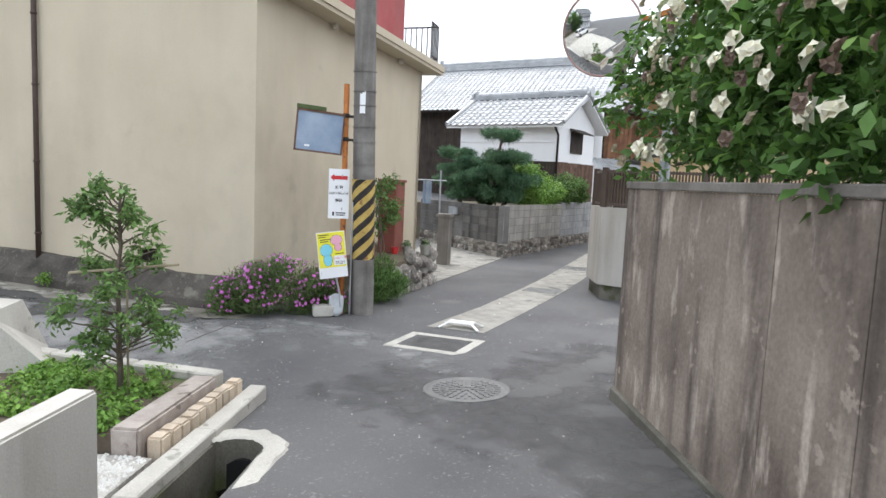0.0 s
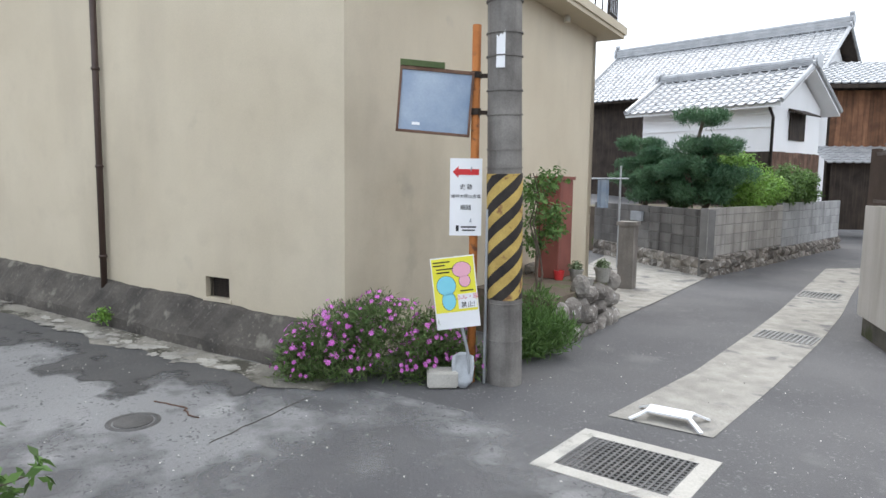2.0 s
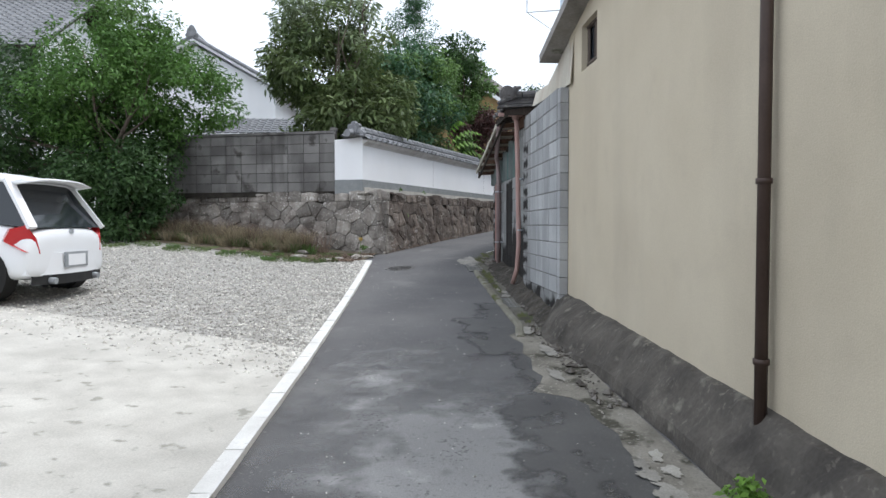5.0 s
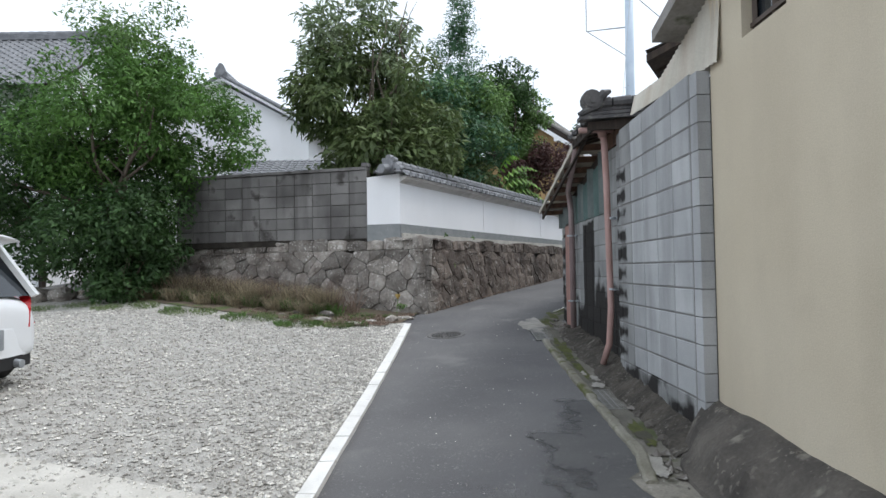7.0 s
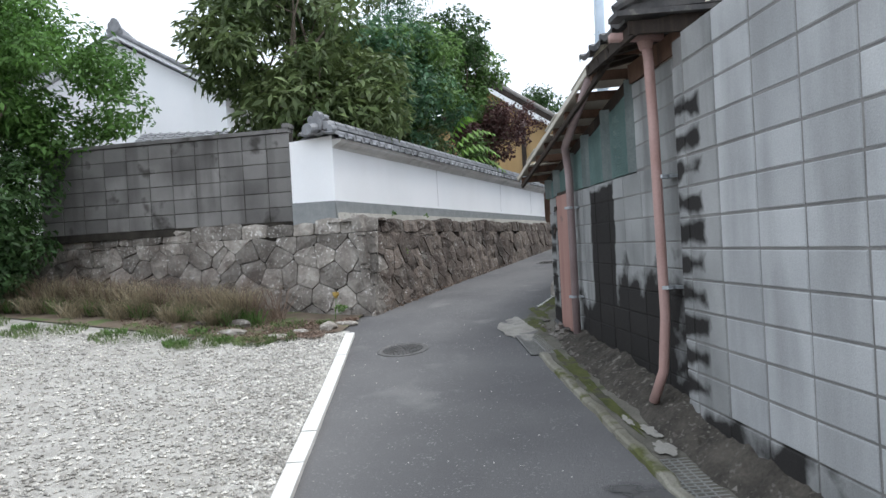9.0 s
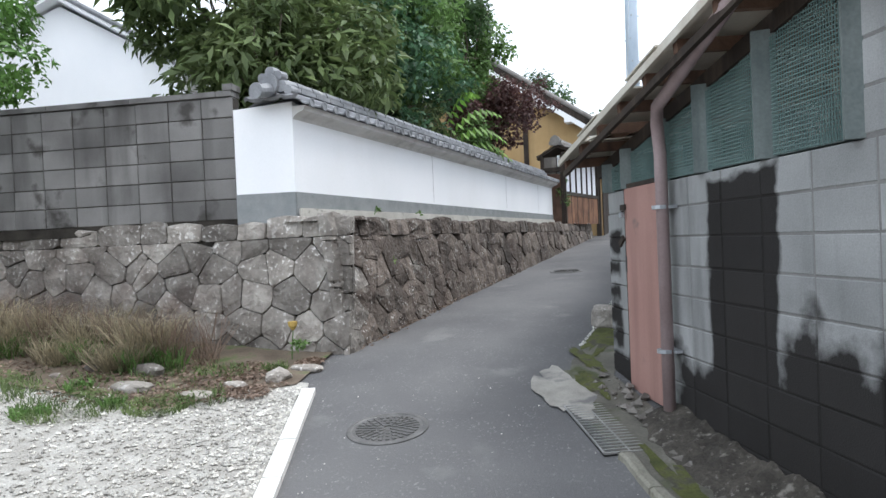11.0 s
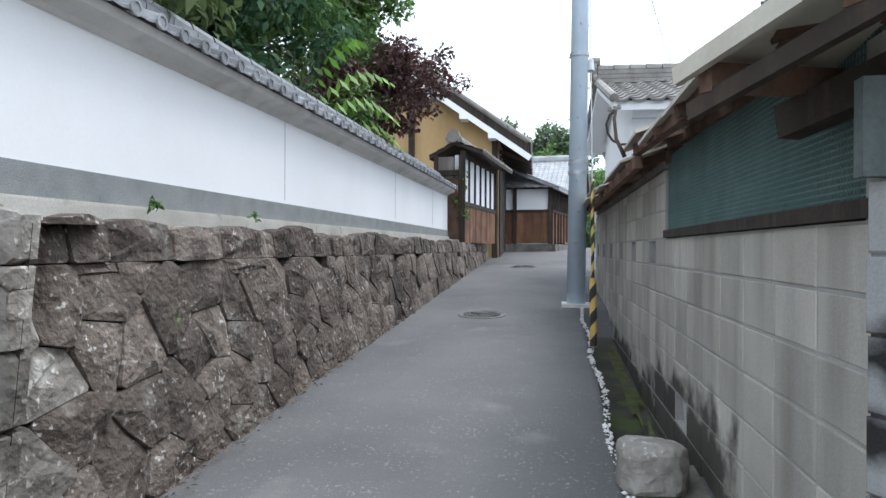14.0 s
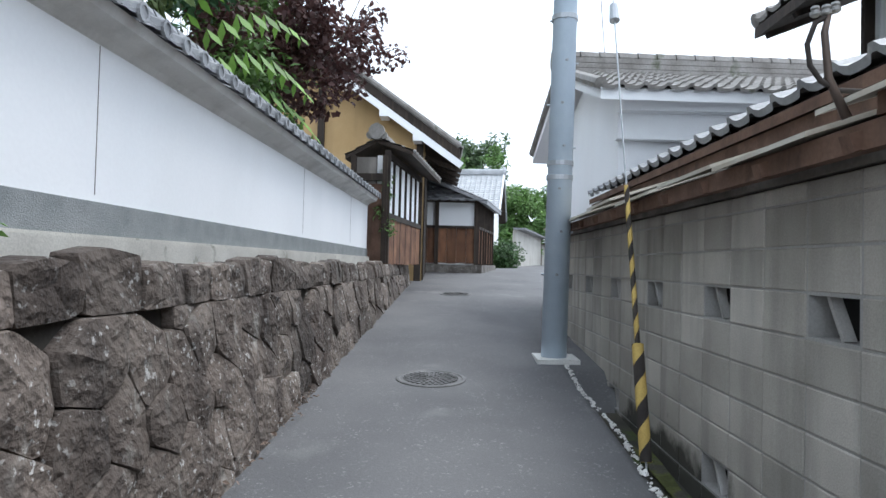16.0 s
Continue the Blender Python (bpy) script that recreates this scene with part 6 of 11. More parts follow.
# ---- plants ----
def leaf_cloud(name, parent, blobs, n, size, material, label="", seed=1, shape=(1.0, 0.45), droop=0.0, shell=0.55, flat=0.0):
    """A crown of small bent leaves spread through overlapping blobs (x, y, z, rx, ry, rz), thicker near the blobs' surface."""
    rnd = np.random.RandomState(seed)
    blobs = np.array(blobs, float)
    vol = blobs[:, 3] * blobs[:, 4] * blobs[:, 5]
    pick = rnd.choice(len(blobs), n, p=vol ** 0.75 / (vol ** 0.75).sum())
    dirs = rnd.normal(size=(n, 3))
    dirs /= np.linalg.norm(dirs, axis=1)[:, None]
    rad = (shell + (1 - shell) * rnd.rand(n)) * (0.86 + 0.3 * rnd.rand(n))
    pos = blobs[pick, :3] + dirs * rad[:, None] * blobs[pick, 3:6]
    # leaves look outwards and up, with much scatter
    nor = dirs * 0.7 + np.array([0, 0, 0.6]) + rnd.normal(size=(n, 3)) * 0.55
    nor /= np.linalg.norm(nor, axis=1)[:, None]
    along = rnd.normal(size=(n, 3)) + np.array([0, 0, -droop]) + dirs * 0.4
    along -= nor * (along * nor).sum(1)[:, None] * (1 - flat)
    along /= np.linalg.norm(along, axis=1)[:, None]
    side = np.cross(nor, along)
    side /= np.linalg.norm(side, axis=1)[:, None]
    ln = size * (0.6 + 0.8 * rnd.rand(n))[:, None] * shape[0]
    wd = ln * shape[1] / shape[0]
    up = nor * ln * 0.12
    verts = np.stack([pos, pos + along * ln * 0.5 + side * wd * 0.5 + up, pos + along * ln, pos + along * ln * 0.5 - side * wd * 0.5 + up], 1).reshape(-1, 3)
    me = bpy.data.meshes.new(name)
    me.vertices.add(4 * n)
    me.vertices.foreach_set("co", verts.ravel())
    me.loops.add(4 * n)
    me.loops.foreach_set("vertex_index", np.arange(4 * n))
    me.polygons.add(n)
    me.polygons.foreach_set("loop_start", np.arange(n) * 4)
    me.polygons.foreach_set("loop_total", np.full(n, 4))
    me.update()
    me.materials.append(material)
    ob = new(name, me)
    if parent is not None:
        ob.parent = parent
        ob.location = -parent.location
    return tagged(ob, label)


def limb(bm, p, q, r0, r1, rnd, bend=0.12, n=5):
    p, q = Vector(p), Vector(q)
    ln = (q - p).length
    pts = []
    for i in range(n + 1):
        k = i / n
        w = V(rnd.uniform(-1, 1), rnd.uniform(-1, 1), rnd.uniform(-0.4, 0.4)) * ln * bend * (k * (1 - k) * 2)
        pts.append(p.lerp(q, k) + w)
    tube(bm, pts, [r0 + (r1 - r0) * i / n for i in range(n + 1)], 7)
    return pts


def blobs_in(rnd, c, r, n, size, z_bias=0.0):
    """n blobs scattered inside an ellipsoid about c."""
    out = []
    for _ in range(n):
        while True:
            v = V(rnd.uniform(-1, 1), rnd.uniform(-1, 1), rnd.uniform(-1, 1))
            if v.length < 1:
                break
        s = size * rnd.uniform(0.65, 1.35)
        out.append((c[0] + v.x * r[0], c[1] + v.y * r[1], c[2] + v.z * r[2], s, s, s * 0.75))
    return out


def tree(name, base, label, crowns, trunk_r, seed, limbs=9, category="tree"):
    """A tree: trunk, limbs that reach into its crowns, and leaves. crowns: (centre, radii, blobs, blob size, leaves, leaf size, material, options)."""
    rnd = random.Random(seed)
    root = thing(name, label, category, at=base)
    b = Vector(base)
    top = Vector(crowns[0][0])
    bm = bmesh.new()
    spine = limb(bm, b - V(0, 0, 0.1), b.lerp(top, 0.9), trunk_r, trunk_r * 0.25, rnd, 0.1, 7)
    for c in crowns:
        for k in range(max(3, limbs // len(crowns))):
            s = spine[rnd.randint(2, 5)]
            e = Vector(c[0]) + V(rnd.uniform(-1, 1) * c[1][0], rnd.uniform(-1, 1) * c[1][1], rnd.uniform(-0.7, 0.9) * c[1][2]) * 0.85
            pts = limb(bm, s, e, trunk_r * 0.42, trunk_r * 0.08, rnd, 0.15)
            for _ in range(2):
                f = pts[rnd.randint(2, 4)]
                limb(bm, f, f + V(rnd.uniform(-1, 1), rnd.uniform(-1, 1), rnd.uniform(-0.2, 1)) * c[1][0] * 0.5, trunk_r * 0.14, trunk_r * 0.04, rnd, 0.15, 3)
    part("trunk", bm, M_BARK, root, smooth=True)
    for i, (c, r, nb, bs, nl, ls, m, opt) in enumerate(crowns):
        leaf_cloud("crown", root, blobs_in(rnd, c, r, nb, bs), nl, ls, m, seed=seed * 10 + i, **opt)
    return root


def gz(x, y):
    return G(x, y)


# the loose green tree at the back of the lot
tree("overgrown_tree", (-17.4, -11.9, 1.0), "overgrown bushy green tree at the edge of the gravel lot",
     [((-17.7, -11.7, 4.4), (1.7, 2.0, 2.2), 54, 0.64, 24000, 0.12, M_LEAF["gloss"], dict(shape=(1, 0.4), droop=0.5)),
      ((-17.3, -11.1, 2.3), (1.4, 1.5, 1.3), 30, 0.6, 15000, 0.12, M_LEAF["deep"], dict(shape=(1, 0.4), droop=0.6)),
      ((-18.2, -10.0, 4.6), (1.2, 1.6, 1.3), 32, 0.42, 9500, 0.12, M_LEAF["gloss"], dict(shape=(1, 0.35), droop=0.5)),
      ((-17.9, -11.6, 6.6), (1.2, 1.5, 1.2), 20, 0.42, 3600, 0.12, M_LEAF["mid"], dict(shape=(1, 0.35), droop=0.4)),
      ((-17.2, -14.0, 3.4), (1.5, 2.0, 2.4), 34, 0.7, 11000, 0.14, M_LEAF["deep"], dict(droop=0.5))], 0.16, 11, 15)
tree("small_bush", (-16.8, -10.2, 0.95), "dense dark green bush below the tree", [((-16.9, -10.2, 1.75), (0.6, 0.7, 0.6), 16, 0.4, 6000, 0.11, M_LEAF["deep"], dict(droop=0.6))], 0.05, 12, 5, "bush")
# garden trees behind the walls
tree("loquat_tree", (-21.6, -7.6, 2.0), "tall evergreen garden tree with long drooping leaves and pale tips",
     [((-21.8, -7.7, 5.6), (1.9, 1.9, 1.7), 44, 0.5, 10000, 0.22, M_LEAF["olive"], dict(shape=(1, 0.28), droop=1.2)),
      ((-21.6, -7.4, 4.3), (1.7, 1.6, 1.0), 28, 0.6, 7500, 0.22, M_LEAF["olive"], dict(shape=(1, 0.3), droop=1.2)),
      ((-21.9, -8.0, 7.3), (1.6, 1.8, 1.3), 34, 0.34, 3600, 0.22, M_LEAF["silver"], dict(shape=(1, 0.25), droop=0.9))], 0.13, 21, 16)
tree("broadleaf_tree", (-24.6, -7.0, 2.0), "full dark green broadleaf tree behind the white wall",
     [((-24.6, -7.0, 5.2), (2.3, 1.2, 1.9), 54, 0.55, 15000, 0.14, M_LEAF["pine"], dict(droop=0.5)),
      ((-25.4, -6.7, 5.8), (2.2, 1.1, 1.6), 34, 0.45, 8000, 0.14, M_LEAF["mid"], dict(droop=0.5)),
      ((-23.6, -6.8, 4.0), (2.2, 0.9, 0.8), 26, 0.5, 7000, 0.15, M_LEAF["olive"], dict(droop=0.7))], 0.12, 31, 14)
tree("tall_evergreen", (-29.1, -6.7, 2.2), "tall loose green tree behind the end of the white wall",
     [((-29.0, -6.5, 6.1), (1.3, 0.9, 1.6), 34, 0.42, 6500, 0.14, M_LEAF["mid"], dict(droop=0.6)),
      ((-28.2, -6.5, 7.2), (1.3, 0.9, 1.3), 24, 0.40, 4200, 0.14, M_LEAF["deep"], dict(droop=0.6))], 0.09, 36, 10)
tree("slender_cypress", (-27.0, -7.9, 2.0), "tall slender dark conifer behind the garden trees",
     [((-27.0, -7.9, 6.8), (0.8, 0.8, 3.0), 40, 0.45, 8000, 0.11, M_LEAF["pine"], dict(shape=(1, 0.3))), ((-27.0, -7.9, 9.6), (0.4, 0.4, 1.4), 16, 0.3, 2500, 0.11, M_LEAF["pine"], dict(shape=(1, 0.3)))], 0.1, 41, 6)
tree("far_evergreen", (-45.0, -8.8, 2.5), "dark rounded evergreen far behind the lane's houses",
     [((-45.0, -8.8, 7.6), (2.0, 1.6, 2.3), 34, 0.7, 9000, 0.2, M_LEAF["deep"], dict(droop=0.5))], 0.18, 43, 8)
tree("red_maple", (-28.0, -6.3, 2.0), "dark maroon-leaved maple leaning over the white wall",
     [((-27.8, -5.9, 4.6), (1.2, 0.9, 0.7), 30, 0.36, 5500, 0.085, M_LEAF["maroon"], dict(shape=(1, 0.7))),
      ((-28.6, -5.2, 5.0), (1.2, 0.8, 0.5), 22, 0.26, 2400, 0.08, M_LEAF["maroon"], dict(shape=(1, 0.7)))], 0.07, 51, 10)
tree("bright_shrub", (-26.4, -6.1, 2.2), "bright green shrub with arching leaf sprays over the wall",
     [((-26.4, -5.9, 3.8), (1.1, 0.5, 0.7), 18, 0.3, 2600, 0.10, M_LEAF["mid"], dict(droop=0.8))], 0.04, 52, 6)


def spray(root, p, q, n, ln, m, rnd):
    """An arching stem with paired long leaflets."""
    vs, fs = [], []
    p, q = Vector(p), Vector(q)
    for i in range(n):
        k = i / (n - 1)
        c = p.lerp(q, k) + V(0, 0, 0.25 * math.sin(math.pi * k) - 0.05 * k)
        d = (q - p).normalized()
        sd = d.cross(V(0, 0, 1)).normalized()
        for sg in (-1, 1):
            l = ln * (0.5 + 0.7 * math.sin(math.pi * (0.15 + 0.8 * k)))
            tip = c + sd * sg * l * 0.5 + d * l * 0.35 - V(0, 0, l * 0.75)
            mid = c.lerp(tip, 0.5)
            b = len(vs)
            vs += [c, mid + d * l * 0.16, tip, mid - d * l * 0.16]
            fs.append((b, b + 1, b + 2, b + 3))
    return raw("leaf_spray", vs, fs, m, root)


sumac = thing("sumac_shoot", "bright green shoots with long paired leaflets", "shrub", at=(-25.8, -6.0, 2.2))
for i, (p, q) in enumerate((((-25.6, -5.9, 4.0), (-26.6, -5.2, 4.45)), ((-25.9, -5.9, 3.9), (-26.9, -5.2, 3.95)), ((-25.5, -5.9, 4.2), (-25.2, -5.2, 4.6)), ((-26.2, -5.9, 3.7), (-27.3, -5.2, 3.6)))):
    spray(sumac, p, q, 9, 0.26, M_LEAF["bright"], random.Random(i))
bm = bmesh.new()
for e in ((-25.6, -5.9, 4.0), (-25.9, -5.9, 3.9), (-26.2, -5.9, 3.7)):
    tube(bm, [(-25.8, -6.0, 2.1), e], [0.03, 0.015], 6)
part("stem", bm, M_BARK, sumac)


def grass_patch(name, label, pts, n, h, m, seed, lean=0.5, width=0.012):
    """Blades scattered inside discs (x, y, r)."""
    rnd = random.Random(seed)
    vs, fs = [], []
    for _ in range(n):
        x, y, r = rnd.choice(pts)
        a, k = rnd.uniform(0, 2 * math.pi), math.sqrt(rnd.random()) * r
        px, py = x + k * math.cos(a), y + k * math.sin(a)
        z = G(px, py) + 0.02
        hh = h * rnd.uniform(0.4, 1.2)
        dx, dy = rnd.uniform(-lean, lean) * hh, rnd.uniform(-lean, lean) * hh
        w = width * rnd.uniform(0.6, 1.4)
        ca, sa = math.cos(a) * w, math.sin(a) * w
        b = len(vs)
        vs += [(px - ca, py - sa, z), (px + ca, py + sa, z), (px + dx * 0.4 + ca * 0.7, py + dy * 0.4 + sa * 0.7, z + hh * 0.6), (px + dx * 0.4 - ca * 0.7, py + dy * 0.4 - sa * 0.7, z + hh * 0.6), (px + dx, py + dy, z + hh * (0.9 if lean < 0.8 else 0.7))]
        fs += [(b, b + 1, b + 2, b + 3), (b + 3, b + 2, b + 4)]
    return tagged(raw(name, vs, fs, m), label, "grass", kind="stuff")


TUFTS = [(-18.3, -7.2, 0.3), (-18.1, -8.0, 0.3), (-17.95, -8.7, 0.35), (-17.8, -9.4, 0.3), (-17.6, -10.0, 0.35), (-18.3, -6.5, 0.2)]
grass_patch("dry_grass", "tufts of dry straw-coloured grass at the stone wall", TUFTS, 3400, 0.62, M_LEAF["straw"], 3, 1.1, 0.005)
grass_patch("dry_grass", "low matted straw grass in front of the wall", [(x + 0.35, y, r) for x, y, r in TUFTS], 3600, 0.34, M_LEAF["straw"], 13, 1.2, 0.005)
grass_patch("dead_stems", "reddish dead weed stems against the stone wall", [(x - 0.1, y + 0.4, 0.3) for x, y, r in TUFTS], 1100, 0.72, M_LEAF["deadleaf"], 14, 0.9, 0.004)
grass_patch("wall_weeds", "green weeds mixed into the dry grass", [(x + 0.15, y + 0.2, 0.3) for x, y, r in TUFTS], 1500, 0.3, M_LEAF["mid"], 15, 0.9, 0.008)
grass_patch("green_grass", "low green grass along the lot's far edge", [(-17.0, -6.0, 0.4), (-16.9, -7.0, 0.5), (-16.6, -8.2, 0.5), (-16.3, -9.5, 0.6), (-16.0, -11.0, 0.7), (-17.3, -5.4, 0.25)], 4200, 0.075, M_LEAF["olive"], 4, 1.2, 0.005)
grass_patch("green_grass", "green weeds among leaf litter at the wall corner", [(-18.3, -5.6, 0.25), (-18.6, -5.2, 0.12), (-18.0, -6.1, 0.25), (-17.6, -5.2, 0.2), (-17.9, -5.7, 0.5), (-17.4, -6.6, 0.5)], 900, 0.10, M_LEAF["olive"], 5, 1.2, 0.007)
grass_patch("green_grass", "small bright green tufts in the gravel's edge", [(-17.35, -6.35, 0.12), (-16.75, -6.1, 0.14), (-16.9, -7.3, 0.16), (-17.2, -5.75, 0.10), (-16.6, -8.6, 0.15)], 700, 0.10, M_LEAF["mid"], 8, 1.0, 0.006)


def litter(name, label, pts, n, size, m, seed):
    rnd = random.Random(seed)
    vs, fs = [], []
    for _ in range(n):
        x, y, r = rnd.choice(pts)
        a, k = rnd.uniform(0, 2 * math.pi), math.sqrt(rnd.random()) * r
        px, py = x + k * math.cos(a), y + k * math.sin(a)
        z = G(px, py) + 0.032 + rnd.random() * 0.02
        t = rnd.uniform(0, 2 * math.pi)
        l, w = size * rnd.uniform(0.5, 1.3), size * 0.35
        d, e = V(math.cos(t), math.sin(t), rnd.uniform(-0.3, 0.3)), V(-math.sin(t), math.cos(t), rnd.uniform(-0.3, 0.3))
        c = V(px, py, z)
        b = len(vs)
        vs += [c - d * l / 2, c + e * w / 2 + V(0, 0, 0.012), c + d * l / 2, c - e * w / 2]
        fs.append((b, b + 1, b + 2, b + 3))
    return tagged(raw(name, vs, fs, m), label, "leaf litter", kind="stuff")


litter("leaf_litter", "brown fallen leaves at the foot of the stone wall", [(-18.4, -5.4, 0.3), (-18.1, -5.9, 0.35), (-18.9, -5.0, 0.15), (-17.9, -6.5, 0.4), (-17.8, -5.3, 0.35), (-17.5, -6.2, 0.5), (-17.7, -7.4, 0.5), (-18.2, -5.2, 0.4), (-17.9, -5.0, 0.2), (-17.45, -5.5, 0.3)], 3000, 0.055, M_LEAF["deadleaf"], 6)

litter("leaf_litter", "thin line of brown leaves along the lane's wall foot", [(-19.4 - 0.17 * k, -4.72 + 0.025 * math.sin(k * 2.3), 0.10) for k in range(36)], 330, 0.045, M_LEAF["deadleaf"], 7)


def scatter_stones(name, label, area, n, lo, hi, m, seed, sink=0.35):
    """Loose stones: squashed, rough eight-sided pebbles in one mesh. area(rnd) gives a place."""
    rnd = random.Random(seed)
    vs, fs = [], []
    octa = [(1, 0, 0), (0, 1, 0), (-1, 0, 0), (0, -1, 0), (0, 0, 1), (0, 0, -1)]
    of = [(0, 1, 4), (1, 2, 4), (2, 3, 4), (3, 0, 4), (1, 0, 5), (2, 1, 5), (3, 2, 5), (0, 3, 5)]
    for _ in range(n):
        x, y = area(rnd)
        r = lo + (hi - lo) * rnd.random() ** 2.5
        z = G(x, y) + 0.015 + r * 0.6 - r * sink
        t = rnd.uniform(0, 6.28)
        c, s = math.cos(t), math.sin(t)
        sx, sy, sz = r * rnd.uniform(0.7, 1.3), r * rnd.uniform(0.6, 1.0), r * rnd.uniform(0.45, 0.8)
        b = len(vs)
        for p in octa:
            px, py, pz = p[0] * sx * rnd.uniform(0.75, 1.2), p[1] * sy * rnd.uniform(0.75, 1.2), p[2] * sz
            px, py = px + rnd.uniform(-0.25, 0.25) * r, py + rnd.uniform(-0.25, 0.25) * r
            vs.append((x + px * c - py * s, y + px * s + py * c, z + pz))
        fs += [(a + b, d + b, e + b) for a, d, e in of]
    return tagged(raw(name, vs, fs, m), label, "gravel", kind="stuff")


def in_lot(rnd):
    while True:
        s, r = 6.5 + 9.0 * rnd.random(), 0.16 + 7.0 * rnd.random() ** 1.7
        if s > 7.9 + 0.28 * r - rnd.random() * 1.2:
            return K(s, r)


scatter_stones("gravel", "loose pale gravel stones on the lot", in_lot, 26000, 0.010, 0.028, M_GRAVEL, 7)


def on_road(rnd):
    k = rnd.random()
    if k < 0.5:
        s, r = rnd.uniform(-1, 14), rnd.uniform(-2.7, -0.6)
        return tuple(W(s, r).xy)
    return (rnd.uniform(-6.5, -2), rnd.uniform(2.8, 7.5))


scatter_stones("road_grit", "stray pale grit on the asphalt", on_road, 900, 0.003, 0.010, M_GRAVEL, 8, 0.9)

# ---- houses up the lane ----
def plank_wall(root, a, b, z0, z1, m, w=0.14, proud=0.02, name="board"):
    """Upright boards side by side from plan point a to b; they stand proud of the plane to the right of that way."""
    a, b = V(*a, 0), V(*b, 0)
    d = (b - a).normalized()
    out = V(d.y, -d.x, 0)
    n = max(1, round((b - a).length / w))
    w = (b - a).length / n
    for i in range(n):
        bm = bmesh.new()
        slab(bm, a + d * (i * w + 0.004) + V(0, 0, z0 + random.uniform(0, 0.02)), d * (w - 0.008), out * (proud + random.uniform(0, 0.006)), V(0, 0, z1 - z0))
        part(name, bm, m, root)


def build_bay():
    root = thing("timber_gatehouse", "old dark timber gatehouse with white plaster panels and board skirt", "house", at=(-33.2, -4.8, 1.7))
    a, b = V(-31.45, -4.80, 0), V(-34.9, -4.42, 0)
    d = (b - a).normalized()
    out = V(-d.y, d.x, 0)
    out = out if out.y > 0 else -out
    ln = (b - a).length
    bm = bmesh.new()
    slab(bm, a - out * 0.2 + d * 0.06 + V(0, 0, 2.1), d * (ln - 0.06), out * 0.18, V(0, 0, 1.92))
    part("wall", bm, M_PLASTER, root, "white plaster panels between posts")
    bm = bmesh.new()
    slab(bm, a - out * 0.62 + V(0, 0, 2.1), d * 0.18, out * 0.41, V(0, 0, 1.88))
    part("end_wall", bm, M_RW_CAP, root, "greyed bare end wall")
    bm = bmesh.new()
    n = 6
    for i in range(n + 1):
        p = a + d * (ln * i / n) + out * 0.0
        beam(bm, p + V(0, 0, 2.1), p + V(0, 0, 4.1), 0.10 if i in (0, n) else 0.045, 0.10 if i in (0, n) else 0.045)
    for z in (2.95, 4.02):
        beam(bm, a + V(0, 0, z), b + V(0, 0, z), 0.09, 0.10)
    parts("post", bm, M_WOOD, root)
    plank_wall(root, (b + out * 0.02).xy, (a + out * 0.02).xy, 2.08, 2.92, M_BOARD)
    # end towards the white wall, dark and vine-grown
    bm = bmesh.new()
    slab(bm, a - out * 0.62 - d * 0.03 + V(0, 0, 2.05), d * 0.03, out * 0.62, V(0, 0, 1.45))
    part("end_boarding", bm, M_OLDWOOD, root, "greyed dark end boarding")
    bm = bmesh.new()
    for k in (0, 3):
        p = a - d * 0.05 - out * (0.03 + 0.19 * k)
        beam(bm, p + V(0, 0, 2.1), p + V(0, 0, 4.0), 0.09, 0.09)
    beam(bm, a - d * 0.05 + V(0, 0, 3.62), a - d * 0.05 - out * 0.62 + V(0, 0, 3.62), 0.08, 0.12)
    parts("end_post", bm, M_WOOD, root)
    rp, rq = a - out * 0.22 + d * 0.1 + V(0, 0, 4.26), b - out * 0.22 + d * 0.1 + V(0, 0, 4.22)
    ep, eq = a + out * 0.44 + d * 0.02 + V(0, 0, 4.02), b + out * 0.46 + d * 0.1 + V(0, 0, 3.96)
    lp, lq = a - out * 0.78 + d * 0.02 + V(0, 0, 3.94), b - out * 0.78 + d * 0.1 + V(0, 0, 3.90)
    bm = bmesh.new()
    for e0, e1 in ((ep, eq), (lp, lq)):
        hexa(bm, [e0, e1, rq, rp, e0 + V(0, 0, 0.07), e1 + V(0, 0, 0.07), rq + V(0, 0, 0.07), rp + V(0, 0, 0.07)])
    part("roof_deck", bm, M_WOOD, root)
    bm = bmesh.new()
    tiles(bm, ep + V(0, 0, 0.07), eq + V(0, 0, 0.07), rp + V(0, 0, 0.07), rq + V(0, 0, 0.07), 0.26, 0.24)
    tiles(bm, lp + V(0, 0, 0.07), lq + V(0, 0, 0.07), rp + V(0, 0, 0.07), rq + V(0, 0, 0.07), 0.26, 0.24)
    tagged(part("roof_tiles", bm, M_TILE_OLD, root), kind="stuff")
    bm = bmesh.new()
    ridge(bm, rp + V(0, 0, 0.08), rq + V(0, 0, 0.08), 0.2, 0.14)
    part("ridge", bm, M_TILE_OLD, root)


build_bay()


